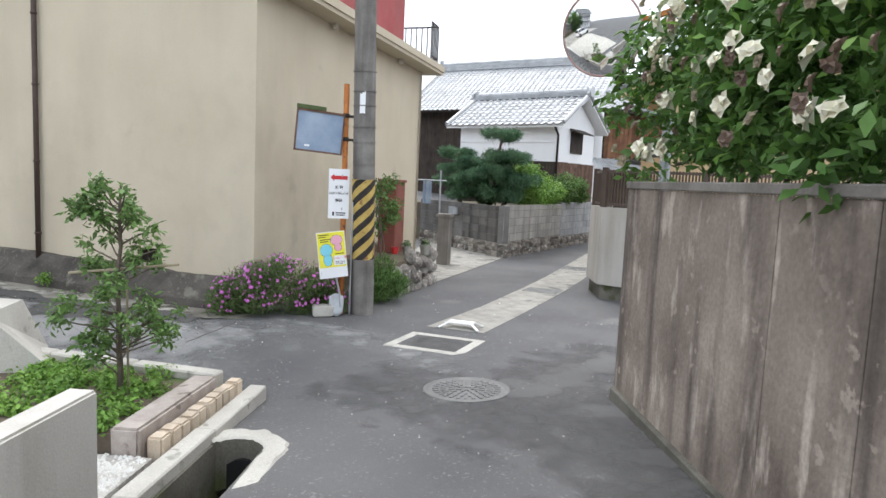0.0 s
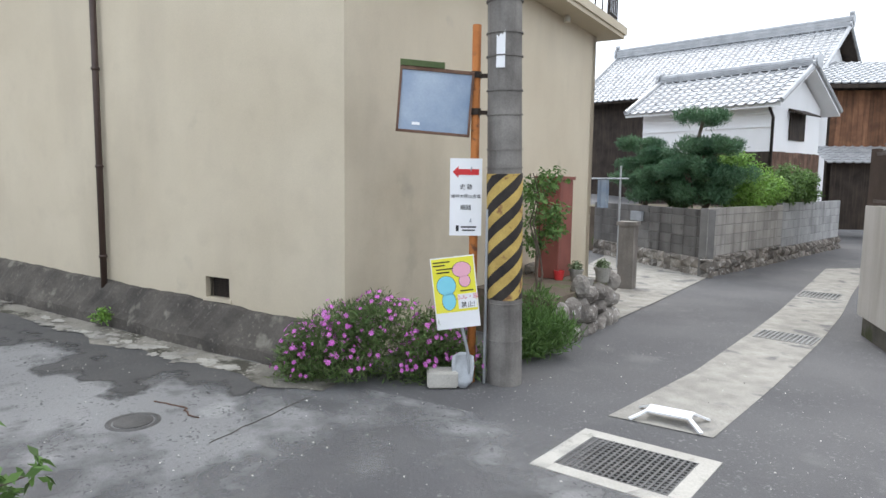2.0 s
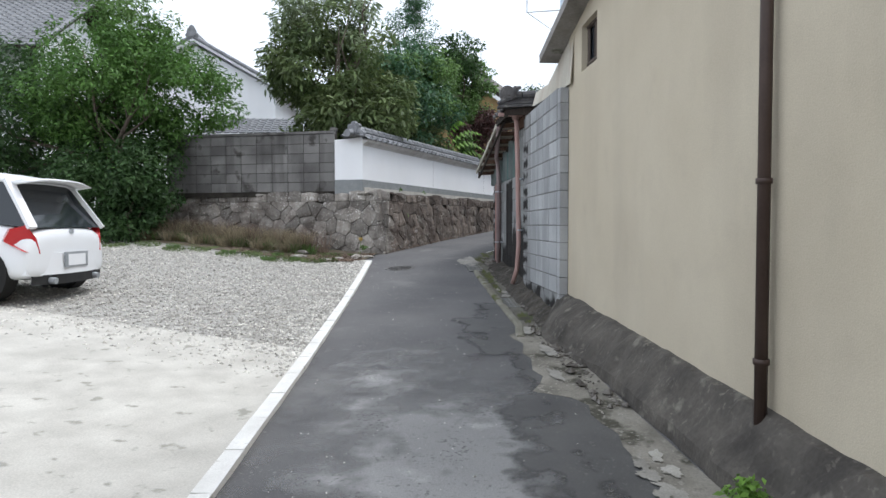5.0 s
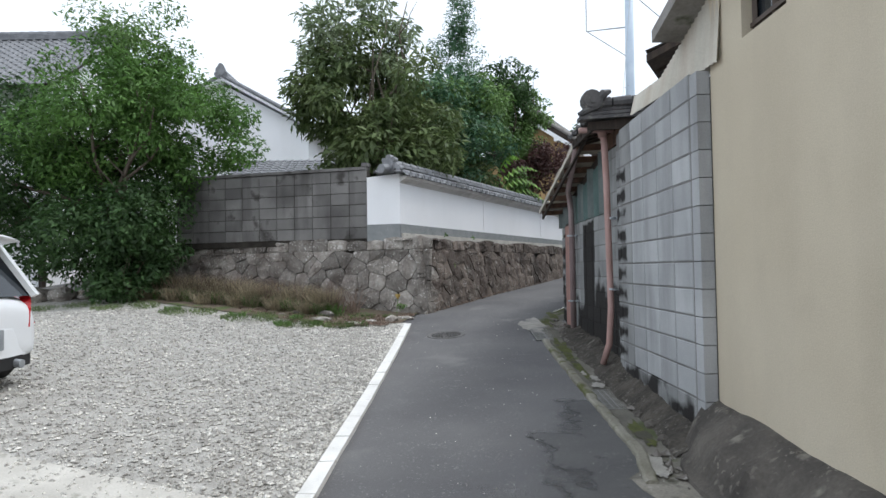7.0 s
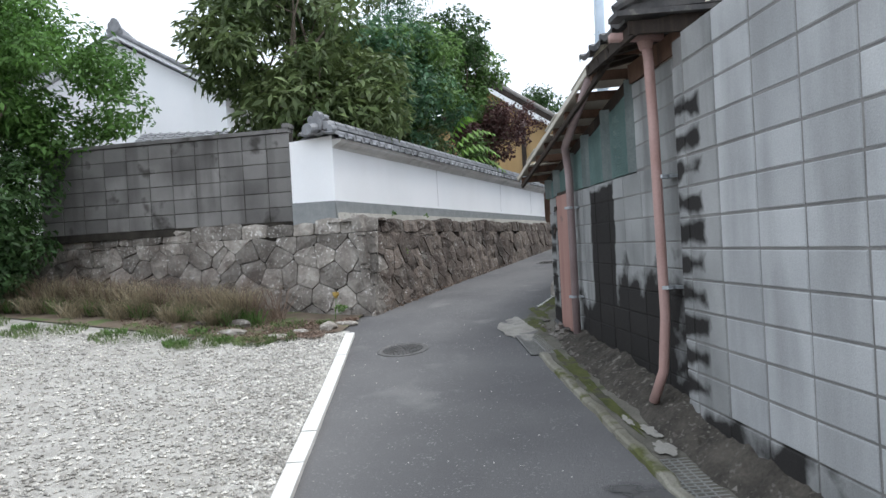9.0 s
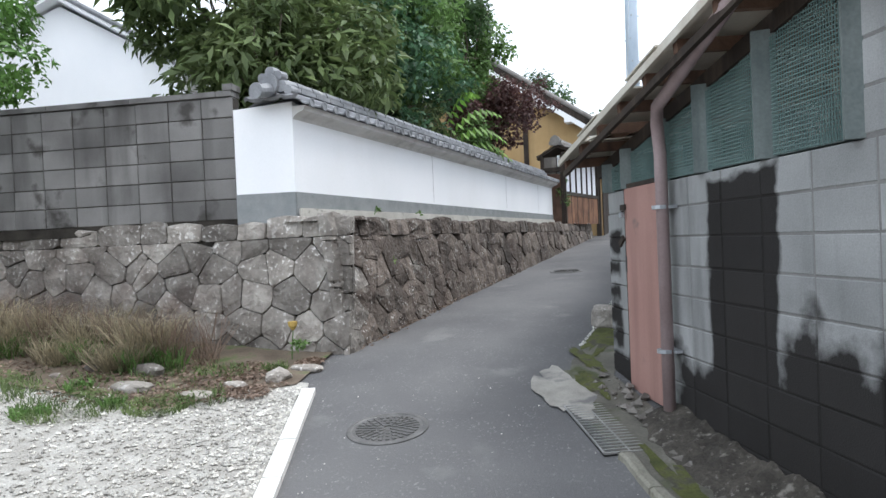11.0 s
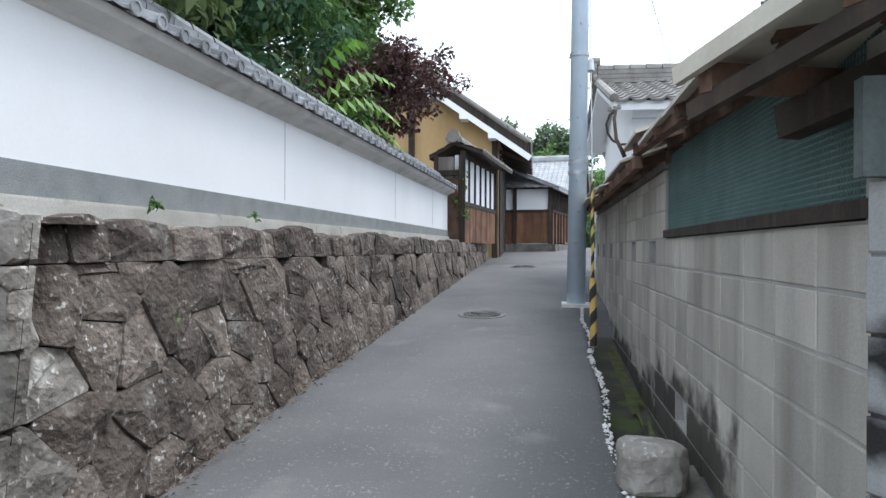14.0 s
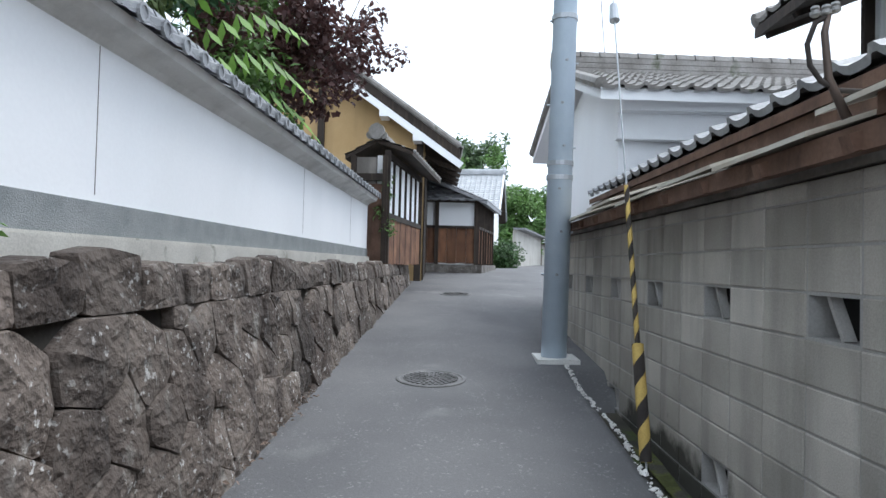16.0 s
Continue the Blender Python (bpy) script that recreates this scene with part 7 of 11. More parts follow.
def build_ochre_house():
    root = thing("ochre_house", "old farmhouse with an ochre mud-plaster gable and white-tipped rafters", "house", at=(-35.4, -8, 1.8))
    # the gable faces down the lane
    o, ax, ay = gable_house(root, (-42.5, -12.2), (1.0, 0.03), 7.0, 7.6, 1.5, 5.1, 7.75, M_OCHRE, M_TILE_OLD, over=0.85, gover=0.5, th=0.2, ridge_h=0.3, thick=0.3)
    g = o + ax * 7.0
    slope = (7.75 - 5.1) / 3.8
    bm = bmesh.new()
    for k, sg in ((1, 1),):
        for t in (0.15, 0.95, 1.9, 2.9):
            z = 7.75 - slope * (3.8 - t) - 0.12
            c = g + ay * (7.6 - t) + ax * 0.03
            cbox(bm, c + V(0.25, 0, z), (0.5, 0.20, 0.17))
    parts("purlin_end", bm, M_PLASTER, root, "white-painted purlin ends")
    bm = bmesh.new()
    m0, e0 = g + ay * 3.8 + ax * 0.48 + V(0, 0, 7.72), g + ay * 8.5 + ax * 0.48 + V(0, 0, 7.72 - slope * 4.7)
    beam(bm, m0, e0, 0.05, 0.16)
    part("barge_board", bm, M_PLASTER, root, "pale barge board")
    bm = bmesh.new()
    for t in (0.1, 2.5, 5.0, 7.5):
        p = g + ay * (7.6 - t) + ax * 0.04
        beam(bm, p + V(0, 0, 1.6), p + V(0, 0, min(7.4, 5.0 + slope * min(t, 7.6 - t))), 0.16, 0.12)
    parts("post", bm, M_WOOD, root)
    # dark timber lane side below the eave
    q = o + ay * 7.6 + ay * 0.02
    plank_wall(root, (q + ax * 6.9).xy, q.xy, 1.7, 4.6, M_WOOD, 0.25)
    # brackets under the deep eave
    bm = bmesh.new()
    for k in range(8):
        p = q + ax * (0.4 + 0.9 * k)
        beam(bm, p + V(0, 0, 4.75), p + ay * 0.9 + V(0, 0, 4.42), 0.08, 0.1)
    parts("eave_bracket", bm, M_WOOD, root)


build_ochre_house()


def build_white_annex():
    root = thing("white_annex", "low white-plastered annex with red-brown board panels", "house", at=(-41, -3.6, 1.9))
    a, b, c = V(-39.6, -5.6, 0), V(-39.5, -2.98, 0), V(-43.0, -2.35, 0)
    bm = bmesh.new()
    wall_panel(bm, a.xy, b.xy, 1.8, 4.1, 0.15)
    wall_panel(bm, b.xy, c.xy, 1.8, 4.1, 0.15)
    part("wall", bm, M_PLASTER, root)
    bm = bmesh.new()
    for p in (a, a.lerp(b, 0.55), b):
        beam(bm, p + V(0.03, 0, 1.9), p + V(0.03, 0, 4.1), 0.12, 0.12)
    d = (c - b).normalized()
    n = V(-d.y, d.x, 0)
    for k in range(7):
        p = b.lerp(c, k / 6) - n * 0.02
        beam(bm, p + V(0, 0.03, 1.9), p + V(0, 0.03, 4.1), 0.10, 0.10)
    for z in (3.24, 4.02):
        beam(bm, a + V(0.04, 0, z), b + V(0.04, 0, z), 0.1, 0.08)
        beam(bm, b + V(0, 0.04, z), c + V(0, 0.04, z), 0.1, 0.08)
    parts("post", bm, M_WOOD, root)
    plank_wall(root, (a + V(0.02, 0, 0)).xy, (b + V(0.02, 0, 0)).xy, 2.15, 3.2, M_BOARD, 0.3)
    plank_wall(root, (b + V(0, 0.02, 0)).xy, (c + V(0, 0.02, 0)).xy, 2.15, 3.2, M_BOARD, 0.3)
    bm = bmesh.new()
    prism(bm, [(-39.3, -5.6), (-39.2, -2.8), (-43.2, -2.15), (-43.4, -3.0)], 1.5, 2.12)
    part("stone_footing", bm, M_STONE, root)
    bm = bmesh.new()
    e0, e1 = b + V(0.4, 0.3, 4.0), c + V(0, 0.35, 4.0)
    r0, r1 = b + V(0.5, -1.6, 4.75), c + V(0, -1.6, 4.75)
    tiles(bm, e0, e1, r0, r1)
    f0 = a + V(0.55, -0.6, 4.0)
    tiles(bm, f0, e0, r0 + V(-1.0, -0.9, 0.1), r0 + V(-1.0, -0.2, 0.1))
    hexa(bm, [e0 - V(0, 0, 0.1), e1 - V(0, 0, 0.1), r1 - V(0, 0, 0.1), r0 - V(0, 0, 0.1), e0, e1, r1, r0])
    tagged(part("roof_tiles", bm, M_TILE, root), kind="stuff")


build_white_annex()
far_kura = thing("white_storehouse", "distant white storehouse under a pale grey tiled roof", "house", at=(-50, -3, 2.0))
gable_house(far_kura, (-53.0, -9.4), (0.12, 1.0), 7.6, 6.5, 1.8, 4.9, 6.9, M_PLASTER, M_TILE_FAR, over=0.5, gover=0.4)


def build_far_lane():
    root = thing("garden_hedge", "dark clipped hedge at the bend of the lane", "hedge", at=(-48, -1.75, 2.0))
    leaf_cloud("foliage", root, blobs_in(random.Random(3), (-48, -1.75, 2.5), (1.0, 0.45, 0.45), 14, 0.6), 4000, 0.14, M_LEAF["deep"], seed=91)
    bm = bmesh.new()
    limb(bm, (-48, -1.75, 1.8), (-48, -1.75, 2.8), 0.08, 0.03, random.Random(1))
    part("stem", bm, M_BARK, root)
    w = thing("pale_wall", "pale rendered wall at the far bend", "wall", at=(-58, 1, 2.0))
    bm = bmesh.new()
    wall_panel(bm, (-52.0, -0.6), (-62.0, 1.9), 1.8, 3.9, 0.2)
    part("wall", bm, M_LOWWALL, w)
    bm = bmesh.new()
    prism(bm, [(-51.8, -0.8), (-62, 1.7), (-62, 2.3), (-51.8, -0.2)], 3.9, 4.0)
    part("coping", bm, M_TILE, w)
    h = thing("far_house", "small grey-roofed house at the far end of the lane", "house", at=(-72, 6, 2.0))
    gable_house(h, (-76.0, 3.0), (0.15, 1.0), 5.0, 6.0, 1.8, 4.2, 5.6, M_LOWWALL, M_TILE_FAR, over=0.5, gover=0.4, tw=0.5)


build_far_lane()


def far_wood(name, label, cs, seed, leaf=0.5, n=9000, m="far", trunk=True):
    rnd = random.Random(seed)
    blobs = []
    for (x, y, z, r) in cs:
        blobs += blobs_in(rnd, (x, y, z), (r, r, r * 0.8), 12, r * 0.42)
    ob = leaf_cloud(name, None, blobs, n, leaf, M_LEAF[m], seed=seed)
    return tagged(ob, label, "woods", kind="stuff")


far_wood("far_woods", "wooded hillside beyond the end of the lane", [(-92, 6 + 4 * k, 6 + 1.5 * math.sin(k * 1.7) , 4.0) for k in range(-4, 8)] + [(-90, -12 + 2.6 * k, 12.8 + 0.7 * math.sin(k * 2.1), 3.2) for k in range(5)] + [(-84, -9 - 5 * k, 8 + 1.5 * math.sin(k), 4.5) for k in range(7)], 61, 0.55, 56000)
far_wood("far_woods", "tall conifers behind the white storehouse", [(-66, -1.2, 7, 1.5), (-66, -1.1, 9.4, 0.9), (-66, -1.1, 10.4, 0.4), (-64, 0.3, 6.0, 1.8), (-64, 0.6, 3.8, 1.6), (-68, 2.6, 6.5, 1.9), (-66, 1.6, 4.0, 1.6), (-70, -3.2, 9.2, 1.2), (-62, 2.9, 4.5, 1.2)], 62, 0.30, 16000, "mid")
bm = bmesh.new()
for x, y, z in ((-66, -1.1, 8), (-64, 0.4, 5), (-68, 2.6, 6), (-62, 2.9, 4)):
    tube(bm, [(x, y, 1.5), (x, y, z)], [0.2, 0.1], 6)
tagged(part("far_trunks", bm, M_BARK), "bare trunks of distant trees", "tree trunks", kind="stuff")


# ---- right side of the upper lane ----
def build_right_kura():
    root = thing("white_kura", "white plastered storehouse with deep eaves and a grey tiled roof", "house", at=(-30.1, 1.0, 1.3))
    gable_house(root, (-28.25, -1.55), (-0.045, 1.0), 8.5, 3.8, 1.0, 4.25, 4.93, M_PLASTER, M_TILE_OLD, over=0.55, gover=0.38, th=0.25, ridge_h=0.34, verge_m=M_PLASTER, thick=0.14)
    # moulded plaster band below the eave
    bm = bmesh.new()
    slab(bm, V(-28.24, -1.6, 3.72), V(0.14, 0, 0), V(0, 8.6, 0), V(0, 0, 0.32))
    slab(bm, V(-28.24, -1.6, 4.04), V(0.30, 0, 0), V(0, 8.6, 0), V(0, 0, 0.14))
    part("eave_moulding", bm, M_PLASTER, root)
    bm = bmesh.new()
    slab(bm, V(-30.5, -1.60, 2.9), V(0.7, 0, 0), V(0, 0.04, 0), V(0, 0, 0.6))
    part("window", bm, M_WOOD, root, "small shuttered window")
    bm = bmesh.new()
    tube(bm, [(-32.2, -1.75, 4.1), (-32.1, -1.62, 3.8), (-32.1, -1.62, 1.6)], 0.04, 8)
    part("downpipe", bm, M_STEEL, root)


build_right_kura()


def build_right_house():
    root = thing("tiled_annex", "house roof of grey wave tiles behind the block wall", "house", at=(-24, 0.5, 2))
    e0, e1 = V(-19.5, -1.86, 2.97), V(-28.15, -1.92, 2.99)
    r0, r1 = V(-19.5, 0.8, 4.0), V(-28.15, 0.8, 4.0)
    bm = bmesh.new()
    tiles(bm, e0, e1, r0, r1, 0.27, 0.25, 0.045)
    tagged(part("roof_tiles", bm, M_TILE, root), kind="stuff")
    bm = bmesh.new()
    dn = V(0, 0, -0.09)
    hexa(bm, [e0 + dn, e1 + dn, r1 + dn, r0 + dn, e0 - V(0, 0, 0.03), e1 - V(0, 0, 0.03), r1 - V(0, 0, 0.03), r0 - V(0, 0, 0.03)])
    beam(bm, e0 + V(0, 0.05, -0.14), e1 + V(0, 0.05, -0.14), 0.04, 0.10)
    part("roof_deck", bm, M_OLDWOOD, root)
    bm = bmesh.new()
    wall_panel(bm, (-28.0, -1.45), (-19.6, -1.4), 0.5, 3.05, 0.2)
    part("wall", bm, M_WOOD, root)
    # upper storey with its own eave
    up = thing("upper_storey", "dark timber upper storey with white plaster and deep tiled eave", "house", at=(-22.4, 2.2, 4))
    bm = bmesh.new()
    wall_panel(bm, (-26.2, 0.25), (-19.0, 0.3), 3.5, 5.0, 0.2)
    wall_panel(bm, (-26.0, 5.0), (-26.2, 0.25), 3.5, 5.0, 0.2)
    part("wall", bm, M_PLASTER, up)
    bm = bmesh.new()
    for x in (-26.1, -25.1, -24.1, -23.1, -22.1):
        beam(bm, (x, 0.22, 3.6), (x, 0.22, 5.0), 0.14, 0.06)
    slab(bm, (-25.0, 0.21, 3.85), (0.8, 0.01, 0), (0, 0.04, 0), (0, 0, 1.0))
    slab(bm, (-24.0, 0.21, 3.85), (0.8, 0.01, 0), (0, 0.04, 0), (0, 0, 1.0))
    parts("post", bm, M_WOOD, up)
    bm = bmesh.new()
    e0, e1 = V(-18.5, -0.45, 4.70), V(-26.9, -0.48, 4.70)
    tiles(bm, e0, e1, e0 + V(0, 3, 1.2), e1 + V(0, 3, 1.2), 0.27, 0.25, 0.045)
    tube(bm, [e1 + V(0, 0, 0.05), e1 + V(0, 3, 1.25)], 0.08, 8)
    tagged(part("roof_tiles", bm, M_TILE_OLD, up), kind="stuff")
    bm = bmesh.new()
    hexa(bm, [e0 - V(0, 0, 0.14), e1 - V(0, 0, 0.14), e1 + V(0, 3, 1.06), e0 + V(0, 3, 1.06), e0 - V(0, 0, 0.03), e1 - V(0, 0, 0.03), e1 + V(0, 3, 1.17), e0 + V(0, 3, 1.17)])
    part("roof_deck", bm, M_WOOD, up)
    bm = bmesh.new()
    for k in range(15):
        x = -26.8 + 0.55 * k
        beam(bm, (x, -0.4, 4.58), (x, 0.3, 4.86), 0.07, 0.09)
    parts("rafter", bm, M_WOOD, up)
    # thick cable loop and bracket at the eave
    cab = thing("cable_bracket", "drooping black cable loop on a bent bracket at the roof edge", "cable", at=(-22.2, -2.33, 2.66))
    bm = bmesh.new()
    tube(bm, [V(-22.2, -2.37, 2.95), V(-22.2, -2.405, 2.93), V(-22.2, -2.43, 2.86), V(-22.2, -2.42, 2.79), V(-22.2, -2.385, 2.74), V(-22.2, -2.33, 2.71), V(-22.25, -2.1, 2.72)], 0.009, 7)
    part("cable", bm, M_BLACK, cab, smooth=True)
    bm = bmesh.new()
    tube(bm, [(-22.2, -2.30, 2.62), (-22.2, -2.36, 2.75), (-22.2, -2.375, 2.9), (-22.2, -2.36, 2.97)], [0.016, 0.013, 0.012, 0.010], 8)
    part("bracket", bm, M_FENCE, cab, smooth=True)
    for k, (y, z) in enumerate(((-2.37, 2.955), (-2.34, 2.965), (-2.405, 2.95))):
        bm = bmesh.new()
        lathe(bm, (-22.2, y, z), [(0.010, 0.0), (0.017, 0.006), (0.017, 0.016), (0.010, 0.02), (0.015, 0.026), (0.012, 0.034)], 10)
        part("insulator", bm, M_GRATE, cab, "grey insulator")


build_right_house()


def build_steel_pole():
    x, y = -27.0, -2.50
    z = G(x, y)
    root = thing("steel_utility_pole", "pale blue-grey steel utility pole with step bolts", "utility pole", at=(x, y, z))
    bm = bmesh.new()
    top = V(x + 0.12, y + 0.12, z + 10.5)
    tube(bm, [(x, y, z - 0.2), top], [0.135, 0.11], 20)
    part("pole", bm, M_POLE_STEEL, root, smooth=True)
    bm = bmesh.new()
    for k in range(11):
        p = V(x, y, z).lerp(top, (0.9 + 0.45 * k) / 10.5)
        sd = 1 if k % 2 else -1
        tube(bm, [p + V(0.10, 0, 0), p + V(0.145, 0.02 * sd, 0)], 0.014, 6)
        tube(bm, [p + V(0.0, sd * 0.09, 0), p + V(0.0, sd * 0.16, 0)], 0.012, 6)
    parts("step_bolt", bm, M_STEEL, root)
    bm = bmesh.new()
    for zz in (1.9, 2.05, 3.6):
        p = V(x, y, z).lerp(top, zz / 10.5)
        tube(bm, [p, p + V(0, 0, 0.05)], 0.140, 20)
    parts("band", bm, M_STEEL, root)
    bm = bmesh.new()
    prism(bm, [(x + 0.26, y - 0.2), (x + 0.24, y + 0.24), (x - 0.24, y + 0.24), (x - 0.26, y - 0.2)], z - 0.1, z + 0.03)
    part("footing", bm, M_KERB, root, "pale concrete footing")
    bm = bmesh.new()
    b0 = V(x, y, z).lerp(top, 7.0 / 10.5)
    tube(bm, [b0 + V(0, 0, 1.9), b0 + V(0.25, -1.15, 1.9), b0 + V(0.25, -1.15, 0.1), b0 + V(0, 0, 0.1)], 0.022, 6)
    tube(bm, [b0 + V(0.25, -1.15, 0.1), b0 + V(0, 0, -0.8)], 0.015, 6)
    part("cable_bracket", bm, M_STEEL, root)


build_steel_pole()


def striped_tube(parent, p, q, r, period, turns, name="striped_cover"):
    """A yellow and black cover with slanting stripes round the line p to q."""
    p, q = Vector(p), Vector(q)
    d = (q - p)
    ln = d.length
    d.normalize()
    a = d.orthogonal().normalized()
    b = d.cross(a)
    bm = bmesh.new()
    seg = 20
    grid = {}

    def vert(i, z):
        z = min(ln, max(0.0, z))
        t = 2 * math.pi * i / seg
        return bm.verts.new(p + d * z + (a * math.cos(t) + b * math.sin(t)) * r)

    n = int(ln / period * 2) + 2 * turns + 4
    for k in range(-2 * turns - 2, n):
        for i in range(seg):
            z0, z1 = period / 2 * k + turns * period * i / seg, period / 2 * (k + 1) + turns * period * i / seg
            y0, y1 = z0 + turns * period / seg, z1 + turns * period / seg
            if max(z1, y1) <= 0 or min(z0, y0) >= ln or (min(z1, ln) - max(z0, 0) < 1e-4 and min(y1, ln) - max(y0, 0) < 1e-4):
                continue
            vs = [vert(i, z0), vert(i + 1, y0), vert(i + 1, y1), vert(i, z1)]
            if (vs[0].co - vs[3].co).length < 1e-5 and (vs[1].co - vs[2].co).length < 1e-5:
                continue
            bm.faces.new(vs).material_index = k % 2
    bmesh.ops.remove_doubles(bm, verts=bm.verts, dist=1e-5)
    return part(name, bm, [M_BLACK, M_YELLOW], parent, "black and yellow striped cover", smooth=True)


def build_guy():
    g = V(-23.9, -2.42, G(-23.9, -2.42))
    root = thing("guy_wire", "steel guy wire with a black and yellow striped guard", "guy wire", at=tuple(g))
    top = V(-26.9, -2.35, 9.3)
    d = (top - g).normalized()
    bm = bmesh.new()
    tube(bm, [g, top], 0.007, 6)
    part("wire", bm, M_STEEL, root)
    striped_tube(root, g + d * 0.05, g + d * 0.75, 0.036, 0.26, 1)
    striped_tube(root, g + d * 0.75, g + d * 1.85, 0.017, 0.2, 1)
    bm = bmesh.new()
    tube(bm, [g + d * 3.25, g + d * 3.40], [0.04, 0.03], 10)
    part("insulator", bm, M_STEEL, root)


build_guy()


def build_boulder(x, y, r, label, seed, m=M_STONE, flat=0.6, square=1.0):
    root_bm = bmesh.new()
    bmesh.ops.create_icosphere(root_bm, subdivisions=3, radius=1.0)
    z = G(x, y)
    for v in root_bm.verts:
        n3 = v.co.normalized()
        if square < 1.0:
            n3 = V(*[math.copysign(abs(c) ** square, c) for c in n3]) * 0.82
        k = 1 + (0.28 if square == 1.0 else 0.16) * noise.noise(n3 * 1.6 + V(seed, 0, 0)) + 0.08 * noise.noise(n3 * 5 + V(0, seed, 0))
        v.co = V(n3.x * r[0] * k + x, n3.y * r[1] * k + y, max(-0.02, n3.z * r[2] * k * 1.1 + r[2] * flat) + z)
    ob = part("boulder", root_bm, m)
    return tagged(ob, label, "stone")


build_boulder(-20.84, -2.30, (0.19, 0.21, 0.15), "rough pale blocky stone at the lane's edge", 3, flat=0.7, square=0.5)
for i, (s, r, w) in enumerate(((7.75, -0.30, 0.08), (8.1, -0.28, 0.10), (8.4, -0.3, 0.08), (9.6, -0.25, 0.1), (10.8, -0.2, 0.12), (11.4, -0.22, 0.1), (9.0, -0.2, 0.08))):
    q = W(s, r)
    build_boulder(q.x, q.y, (w * 0.8, w * 0.6, w * 0.4), "rough dark loose stone at the wall foot", 10 + i, M_BASE)
for i, (x, y, w) in enumerate(((-18.35, -4.98, 0.13), (-16.9, -12.4, 0.3), (-16.6, -12.9, 0.26), (-16.9, -13.4, 0.3), (-17.2, -12.0, 0.2))):
    build_boulder(x, y, (w, w * 0.8, w * 0.6), "grey rough field stone on the verge", 30 + i)
for i, (x, y, w, h) in enumerate(((-17.55, -5.95, 0.26, 0.07), (-17.65, -5.35, 0.24, 0.05), (-17.95, -6.15, 0.20, 0.10), (-18.0, -5.2, 0.15, 0.06), (-18.75, -4.95, 0.22, 0.05), (-17.8, -6.7, 0.12, 0.06), (-18.1, -6.6, 0.10, 0.07), (-17.5, -6.8, 0.09, 0.05))):
    build_boulder(x, y, (w * 0.55, w, h), "flat pale weathered stone in the leaf litter", 60 + i, M_STONE, 0.35, 0.75)


